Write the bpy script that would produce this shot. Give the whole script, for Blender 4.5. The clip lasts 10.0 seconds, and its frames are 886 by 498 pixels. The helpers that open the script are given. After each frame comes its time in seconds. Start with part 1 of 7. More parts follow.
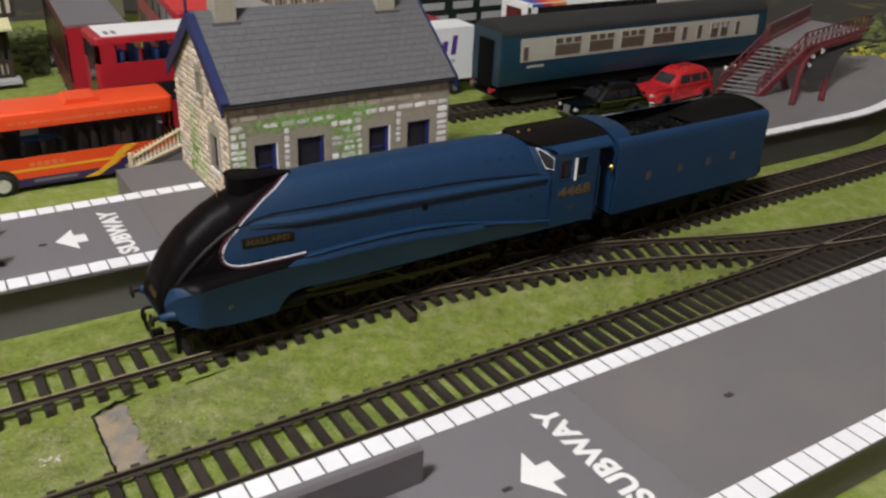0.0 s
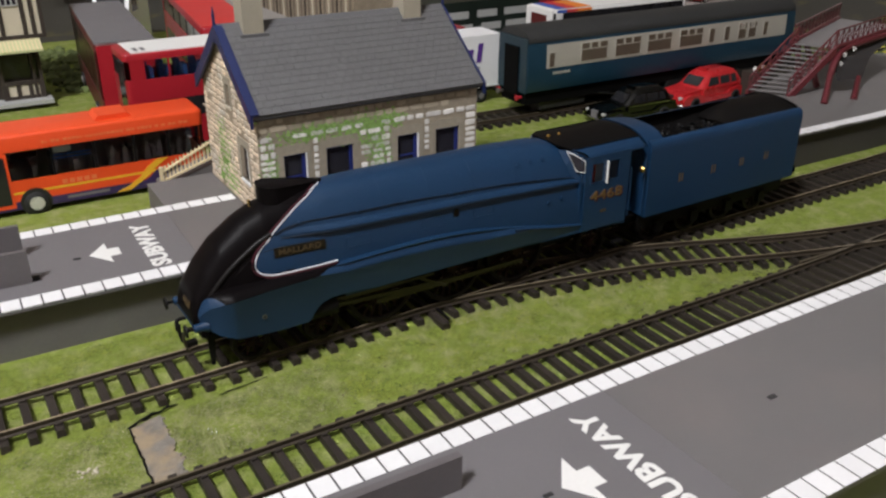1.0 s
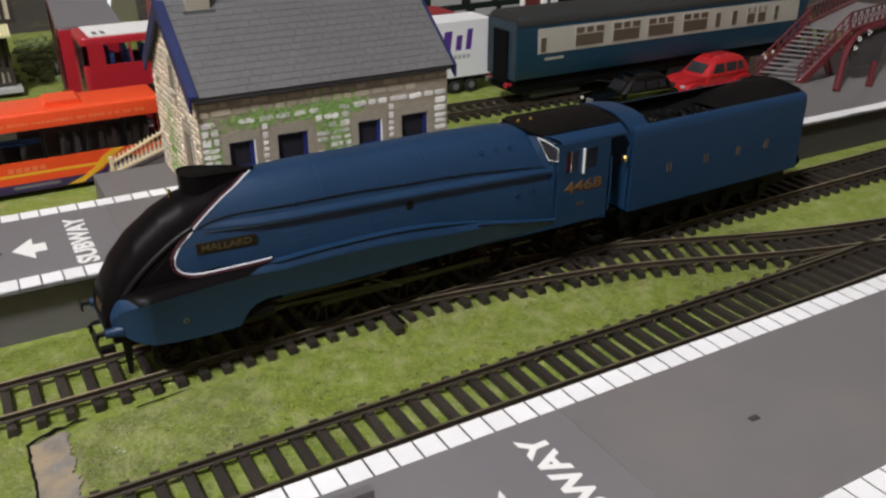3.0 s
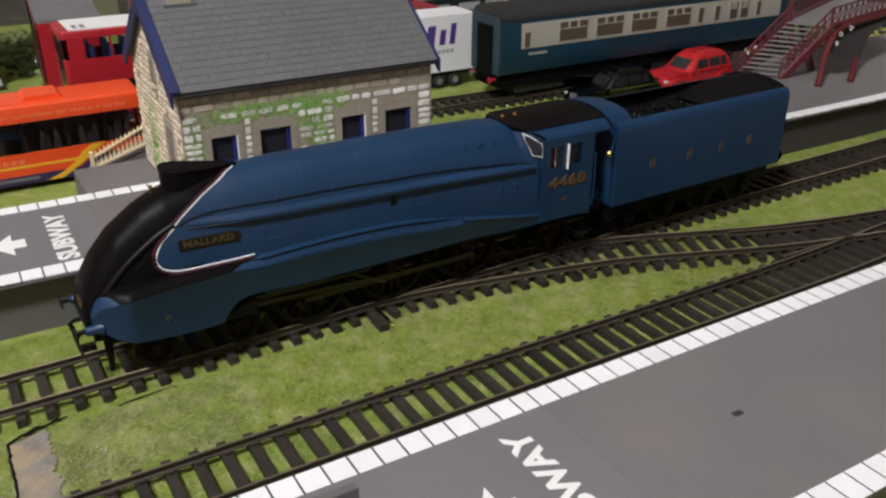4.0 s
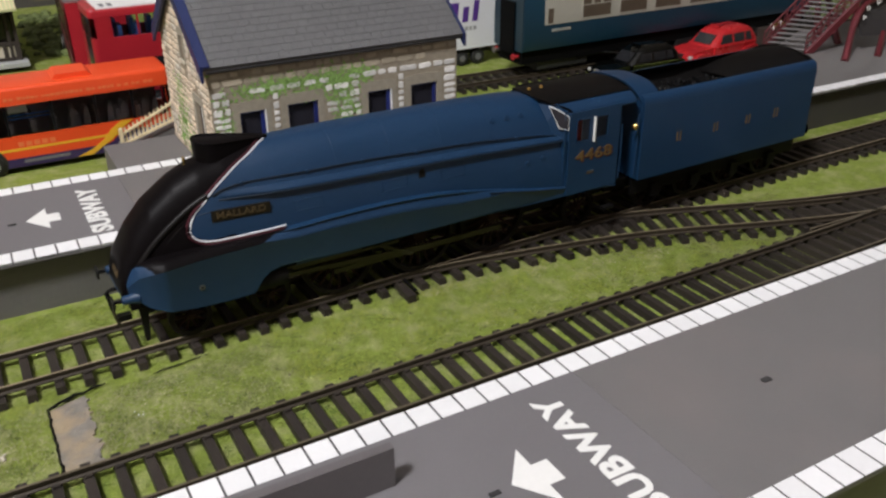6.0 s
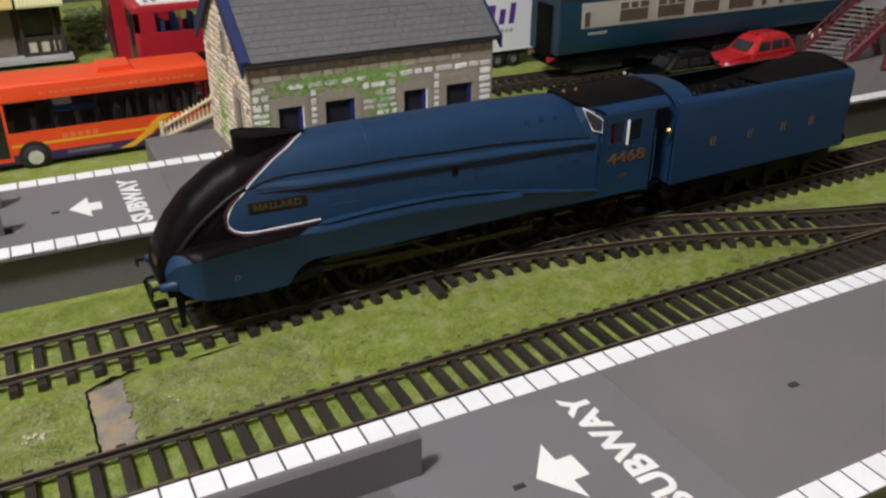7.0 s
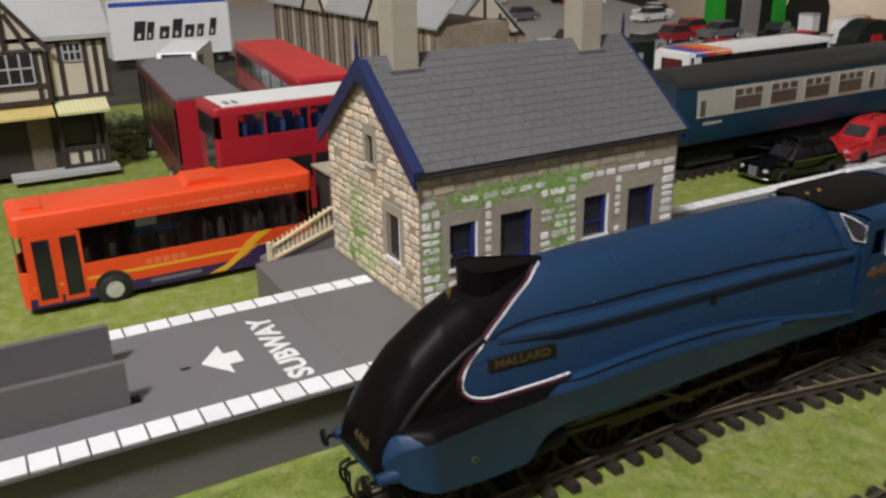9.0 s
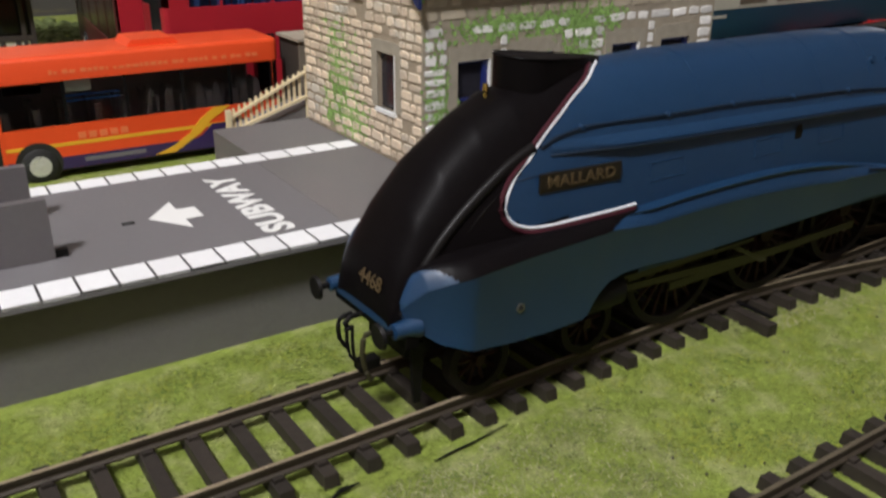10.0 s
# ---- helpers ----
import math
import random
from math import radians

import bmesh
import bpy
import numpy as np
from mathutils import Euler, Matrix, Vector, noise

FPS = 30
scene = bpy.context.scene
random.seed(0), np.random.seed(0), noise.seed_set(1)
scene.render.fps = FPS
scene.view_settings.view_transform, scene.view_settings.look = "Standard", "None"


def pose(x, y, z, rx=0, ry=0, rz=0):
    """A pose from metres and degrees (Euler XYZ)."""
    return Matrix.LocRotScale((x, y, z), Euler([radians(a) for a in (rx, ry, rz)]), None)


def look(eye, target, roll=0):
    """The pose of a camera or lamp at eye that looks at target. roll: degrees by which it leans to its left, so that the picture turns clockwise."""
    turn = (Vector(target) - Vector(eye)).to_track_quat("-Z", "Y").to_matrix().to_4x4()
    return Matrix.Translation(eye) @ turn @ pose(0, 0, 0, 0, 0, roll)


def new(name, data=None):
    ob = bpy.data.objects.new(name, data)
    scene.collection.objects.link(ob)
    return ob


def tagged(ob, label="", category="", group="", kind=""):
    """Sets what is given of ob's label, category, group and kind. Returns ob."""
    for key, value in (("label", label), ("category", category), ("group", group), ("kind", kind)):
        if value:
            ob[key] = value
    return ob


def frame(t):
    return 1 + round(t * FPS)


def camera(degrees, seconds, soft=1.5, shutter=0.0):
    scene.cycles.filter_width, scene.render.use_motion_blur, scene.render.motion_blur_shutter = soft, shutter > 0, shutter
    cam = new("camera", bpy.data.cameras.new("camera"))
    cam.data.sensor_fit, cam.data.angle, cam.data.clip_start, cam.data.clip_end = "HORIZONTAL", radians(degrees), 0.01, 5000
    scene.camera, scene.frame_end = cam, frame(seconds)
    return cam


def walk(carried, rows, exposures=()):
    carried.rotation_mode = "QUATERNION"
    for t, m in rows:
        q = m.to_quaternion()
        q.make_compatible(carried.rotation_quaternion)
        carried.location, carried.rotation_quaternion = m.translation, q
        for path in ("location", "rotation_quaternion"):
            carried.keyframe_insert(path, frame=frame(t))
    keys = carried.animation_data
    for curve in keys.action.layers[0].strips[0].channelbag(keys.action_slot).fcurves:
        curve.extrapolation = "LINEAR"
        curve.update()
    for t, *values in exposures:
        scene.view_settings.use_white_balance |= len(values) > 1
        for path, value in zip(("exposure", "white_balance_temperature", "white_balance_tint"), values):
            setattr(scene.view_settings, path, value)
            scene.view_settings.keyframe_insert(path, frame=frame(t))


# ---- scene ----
cam = camera(54.8, 10.0, soft=2.4, shutter=0.35)
PATH = [
    (0, (-0.052, -0.255, 0.167), (0.93, 1.25, -0.711), 2.4),
    (0.5, (-0.055, -0.252, 0.168), (0.877, 1.292, -0.696), 0.8),
    (1, (-0.053, -0.253, 0.164), (0.882, 1.295, -0.69), 0.4),
    (1.5, (-0.035, -0.253, 0.16), (0.882, 1.3, -0.705), -0.6),
    (2, (-0.024, -0.242, 0.159), (0.872, 1.324, -0.705), -0.6),
    (2.5, (-0.021, -0.244, 0.157), (0.866, 1.335, -0.691), -0.4),
    (2.7, (-0.019, -0.241, 0.15), (0.867, 1.337, -0.702), -0.3),
    (4, (-0.018, -0.239, 0.15), (0.902, 1.31, -0.72), 0.3),
    (4.5, (-0.014, -0.244, 0.15), (0.921, 1.297, -0.716), -0.3),
    (5, (-0.003, -0.237, 0.151), (0.937, 1.297, -0.722), -0.9),
    (5.5, (-0.013, -0.232, 0.147), (0.908, 1.307, -0.739), -0.6),
    (5.7, (-0.019, -0.236, 0.148), (0.882, 1.309, -0.748), -0.5),
    (6.8, (-0.025, -0.244, 0.147), (0.798, 1.334, -0.765), 0.2),
    (7, (-0.025, -0.244, 0.148), (0.789, 1.345, -0.752), 0.2),
    (7.5, (-0.023, -0.25, 0.153), (0.791, 1.351, -0.727), -0.7),
    (8, (-0.019, -0.246, 0.15), (0.808, 1.355, -0.718), -1.1),
    (8.5, (-0.037, -0.237, 0.155), (0.803, 1.374, -0.682), -1.6),
    (8.7, (-0.046, -0.215, 0.154), (0.802, 1.405, -0.656), -1.6),
    (8.9, (-0.06, -0.168, 0.144), (0.83, 1.46, -0.603), -1.8),
    (9, (-0.062, -0.153, 0.136), (0.855, 1.477, -0.571), -1.1),
    (9.2, (-0.066, -0.137, 0.126), (0.907, 1.479, -0.54), -0.1),
    (9.3, (-0.067, -0.128, 0.118), (0.932, 1.476, -0.537), 0.4),
    (9.5, (-0.067, -0.118, 0.102), (0.948, 1.464, -0.582), 0.6),
    (9.7, (-0.064, -0.117, 0.096), (0.954, 1.446, -0.628), 0.7),
    (10, (-0.059, -0.116, 0.089), (0.951, 1.429, -0.683), 0.5),
]
walk(cam, [(t, look(eye, target, roll)) for t, eye, target, roll in PATH])

# ---- light: a warm-white hanging lamp, an unseen floor lamp added behind the table for the back wall, in a closed room, dim daylight-free world ----
world = bpy.data.worlds.new("room_air")
scene.world = world
world.use_nodes = True
world.node_tree.nodes["Background"].inputs[0].default_value = (0.9, 0.93, 1.0, 1)
world.node_tree.nodes["Background"].inputs[1].default_value = 0.0
scene.view_settings.exposure = 0.0

# the second lamp is added out of view to brighten the back wall
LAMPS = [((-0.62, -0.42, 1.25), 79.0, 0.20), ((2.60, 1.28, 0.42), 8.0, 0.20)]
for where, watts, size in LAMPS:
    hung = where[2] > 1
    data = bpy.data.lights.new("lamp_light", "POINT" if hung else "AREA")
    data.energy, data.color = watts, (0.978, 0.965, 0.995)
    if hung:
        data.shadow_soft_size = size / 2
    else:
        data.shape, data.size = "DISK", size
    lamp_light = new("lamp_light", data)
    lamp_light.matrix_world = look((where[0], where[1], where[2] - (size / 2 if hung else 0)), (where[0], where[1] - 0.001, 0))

# ---- helpers: all lengths below are in centimetres ----
CM = 0.01


def part(name, bm, material, parent=None, label="", smooth=False, bevel=0.0):
    """Link a bmesh in centimetres as one mesh object under a thing or a part."""
    if bevel:
        edges = [e for e in bm.edges if len(e.link_faces) == 2 and e.calc_face_angle(0) > 0.6]
        bmesh.ops.bevel(bm, geom=edges, offset=bevel, segments=2, affect="EDGES", profile=0.6)
    bmesh.ops.recalc_face_normals(bm, faces=bm.faces)
    bmesh.ops.scale(bm, vec=(CM, CM, CM), verts=bm.verts)
    mesh = bpy.data.meshes.new(name)
    bm.to_mesh(mesh)
    bm.free()
    for m in material if isinstance(material, (list, tuple)) else [material]:
        mesh.materials.append(m)
    if smooth:
        mesh.polygons.foreach_set("use_smooth", [True] * len(mesh.polygons))
        mesh.set_sharp_from_angle(angle=radians(38))
    ob = new(name, mesh)
    if parent:
        ob.parent = parent
    if label:
        ob["label"] = label
    return ob


def thing(name, at=(0, 0, 0), turn=0.0, label="", category="", group="", kind=""):
    ob = new(name)
    ob.empty_display_size = 0.01
    ob.matrix_basis = pose(at[0] * CM, at[1] * CM, at[2] * CM, 0, 0, turn)
    return tagged(ob, label, category, group, kind)


def box(bm, x0, x1, y0, y1, z0, z1):
    v = [bm.verts.new(p) for p in ((x0, y0, z0), (x1, y0, z0), (x1, y1, z0), (x0, y1, z0), (x0, y0, z1), (x1, y0, z1), (x1, y1, z1), (x0, y1, z1))]
    for a in ((0, 3, 2, 1), (4, 5, 6, 7), (0, 1, 5, 4), (1, 2, 6, 5), (2, 3, 7, 6), (3, 0, 4, 7)):
        bm.faces.new([v[i] for i in a])
    return bm


def boxed(*a):
    return box(bmesh.new(), *a)


def prism(bm, pts, lo, hi, axis="y"):
    """Extrude a polygon (pairs in the two other axes, in order) between lo and hi along an axis."""
    def at(p, d):
        return {"x": (d, p[0], p[1]), "y": (p[0], d, p[1]), "z": (p[0], p[1], d)}[axis]
    a, b = [bm.verts.new(at(p, lo)) for p in pts], [bm.verts.new(at(p, hi)) for p in pts]
    bm.faces.new(a), bm.faces.new(b[::-1])
    n = len(pts)
    for i in range(n):
        bm.faces.new((a[i], b[i], b[(i + 1) % n], a[(i + 1) % n]))
    return bm


def tube(bm, pts, r, seg=8, cap=True):
    """A round bar along points."""
    pts = [Vector(p) for p in pts]
    rings = []
    for i, p in enumerate(pts):
        d = (pts[min(i + 1, len(pts) - 1)] - pts[max(i - 1, 0)]).normalized()
        side = d.cross(Vector((0, 0, 1))) if abs(d.z) < 0.95 else d.cross(Vector((0, 1, 0)))
        side.normalize()
        up = side.cross(d)
        rr = r[i] if isinstance(r, (list, tuple)) else r
        rings.append([bm.verts.new(p + rr * (math.cos(t) * side + math.sin(t) * up)) for t in (2 * math.pi * k / seg for k in range(seg))])
    for a, b in zip(rings, rings[1:]):
        for k in range(seg):
            bm.faces.new((a[k], a[(k + 1) % seg], b[(k + 1) % seg], b[k]))
    if cap:
        bm.faces.new(rings[0][::-1]), bm.faces.new(rings[-1])
    return bm


def tubed(pts, r, seg=8):
    return tube(bmesh.new(), pts, r, seg)


def loft(bm, rings, closed=False, caps=False, mats=None):
    """Skin rings of equal length; mats(i, k, centre) gives a face's material index."""
    vs = [[bm.verts.new(p) for p in ring] for ring in rings]
    n = len(vs[0])
    for i in range(len(vs) - 1):
        for k in range(n if closed else n - 1):
            f = bm.faces.new((vs[i][k], vs[i][(k + 1) % n], vs[i + 1][(k + 1) % n], vs[i + 1][k]))
            if mats:
                f.material_index = mats(f.calc_center_median())
    if caps:
        bm.faces.new(vs[0][::-1]), bm.faces.new(vs[-1])
    return bm


def interp(x, table):
    xs, ys = zip(*table)
    return float(np.interp(x, xs, ys))


def smoothline(points, step=0.3):
    """Catmull-Rom through points, sampled about every step."""
    P = [Vector((*p, 0)) if len(p) == 2 else Vector(p) for p in points]
    P = [P[0] * 2 - P[1], *P, P[-1] * 2 - P[-2]]
    out = []
    for i in range(1, len(P) - 2):
        n = max(1, int((P[i + 1] - P[i]).length / step))
        for j in range(n):
            t = j / n
            a, b, c, d = P[i - 1], P[i], P[i + 1], P[i + 2]
            out.append(0.5 * (2 * b + (c - a) * t + (2 * a - 5 * b + 4 * c - d) * t * t + (3 * b - a - 3 * c + d) * t ** 3))
    return out + [P[-2]]


def letters(text, size, depth=0.02, bold=0.0):
    """A flat mesh of the built-in font, as a bmesh in centimetres, centred on its middle."""
    curve = bpy.data.curves.new("lettering", "FONT")
    curve.body, curve.size, curve.align_x, curve.align_y = text, size, "CENTER", "CENTER"
    curve.extrude, curve.offset, curve.resolution_u = depth / 2, bold, 3
    ob = new("lettering", curve)
    mesh = bpy.data.meshes.new_from_object(ob.evaluated_get(bpy.context.evaluated_depsgraph_get()))
    bm = bmesh.new()
    bm.from_mesh(mesh)
    bpy.data.objects.remove(ob)
    bpy.data.curves.remove(curve)
    bpy.data.meshes.remove(mesh)
    return bm


def moved(bm, m):
    bmesh.ops.transform(bm, matrix=m, verts=bm.verts)
    return bm


# ---- materials ----
def mat(name, colour, rough=0.5, metal=0.0, vary=0.12, grain=900.0, stain=60.0, bump=0.0, island=0.0, spec=0.5, coat=0.0, pieces=0.0, tint=None, stain_amount=0.5):
    """A principled surface whose colour shifts at two scales, with a fine bump."""
    m = bpy.data.materials.new(name)
    m.use_nodes = True
    t = m.node_tree
    b = t.nodes["Principled BSDF"]
    b.inputs["Roughness"].default_value, b.inputs["Metallic"].default_value = rough, metal
    b.inputs["Specular IOR Level"].default_value, b.inputs["Coat Weight"].default_value = spec, coat
    geo = t.nodes.new("ShaderNodeNewGeometry")
    n1, n2 = t.nodes.new("ShaderNodeTexNoise"), t.nodes.new("ShaderNodeTexNoise")
    for n, s, d in ((n1, grain, 3), (n2, stain, 5)):
        n.inputs["Scale"].default_value, n.inputs["Detail"].default_value = s, d
        t.links.new(geo.outputs["Position"], n.inputs["Vector"])
    lo = tuple(c * (1 - vary * 1.6) for c in colour) + (1,)
    hi = tuple(min(1, c * (1 + vary * 1.4)) for c in colour) + (1,)
    ramp = t.nodes.new("ShaderNodeMix")
    ramp.data_type = "RGBA"
    ramp.inputs[6].default_value, ramp.inputs[7].default_value = lo, hi
    add = t.nodes.new("ShaderNodeMath")
    add.operation = "MULTIPLY_ADD"
    add.inputs[1].default_value, add.inputs[2].default_value = stain_amount, 0.0
    sub = t.nodes.new("ShaderNodeMath")
    sub.operation = "MULTIPLY_ADD"
    sub.inputs[1].default_value = 1 - stain_amount
    t.links.new(n2.outputs["Fac"], add.inputs[0])
    t.links.new(n1.outputs["Fac"], sub.inputs[0])
    t.links.new(add.outputs[0], sub.inputs[2])
    t.links.new(sub.outputs[0], ramp.inputs[0])
    out = ramp.outputs[2]
    if tint:
        mix = t.nodes.new("ShaderNodeMix")
        mix.data_type = "RGBA"
        mix.inputs[7].default_value = (*tint[0], 1)
        n3 = t.nodes.new("ShaderNodeTexNoise")
        n3.inputs["Scale"].default_value, n3.inputs["Detail"].default_value = tint[1], 4
        t.links.new(geo.outputs["Position"], n3.inputs["Vector"])
        cr = t.nodes.new("ShaderNodeMapRange")
        cr.inputs[1].default_value, cr.inputs[2].default_value = tint[2], tint[3]
        t.links.new(n3.outputs["Fac"], cr.inputs[0])
        t.links.new(cr.outputs[0], mix.inputs[0])
        t.links.new(out, mix.inputs[6])
        out = mix.outputs[2]
    if pieces or island:
        hsv = t.nodes.new("ShaderNodeHueSaturation")
        mr = t.nodes.new("ShaderNodeMapRange")
        mr.inputs[3].default_value, mr.inputs[4].default_value = 1 - max(pieces, island), 1 + max(pieces, island)
        if pieces:
            src = t.nodes.new("ShaderNodeObjectInfo").outputs["Random"]
        else:
            src = geo.outputs["Random Per Island"]
        t.links.new(src, mr.inputs[0])
        t.links.new(mr.outputs[0], hsv.inputs["Value"])
        t.links.new(out, hsv.inputs["Color"])
        out = hsv.outputs[0]
    t.links.new(out, b.inputs["Base Color"])
    rr = t.nodes.new("ShaderNodeMapRange")
    rr.inputs[3].default_value, rr.inputs[4].default_value = max(0, rough - 0.08), min(1, rough + 0.08)
    t.links.new(n2.outputs["Fac"], rr.inputs[0])
    t.links.new(rr.outputs[0], b.inputs["Roughness"])
    if bump:
        bp = t.nodes.new("ShaderNodeBump")
        bp.inputs["Strength"].default_value, bp.inputs["Distance"].default_value = bump, 0.0006
        t.links.new(n1.outputs["Fac"], bp.inputs["Height"])
        t.links.new(bp.outputs[0], b.inputs["Normal"])
    return m


def glass(name, colour=(0.9, 0.95, 1.0), rough=0.05):
    m = bpy.data.materials.new(name)
    m.use_nodes = True
    b = m.node_tree.nodes["Principled BSDF"]
    b.inputs["Base Color"].default_value = (*colour, 1)
    b.inputs["Roughness"].default_value, b.inputs["Transmission Weight"].default_value, b.inputs["IOR"].default_value = rough, 1.0, 1.1
    return m


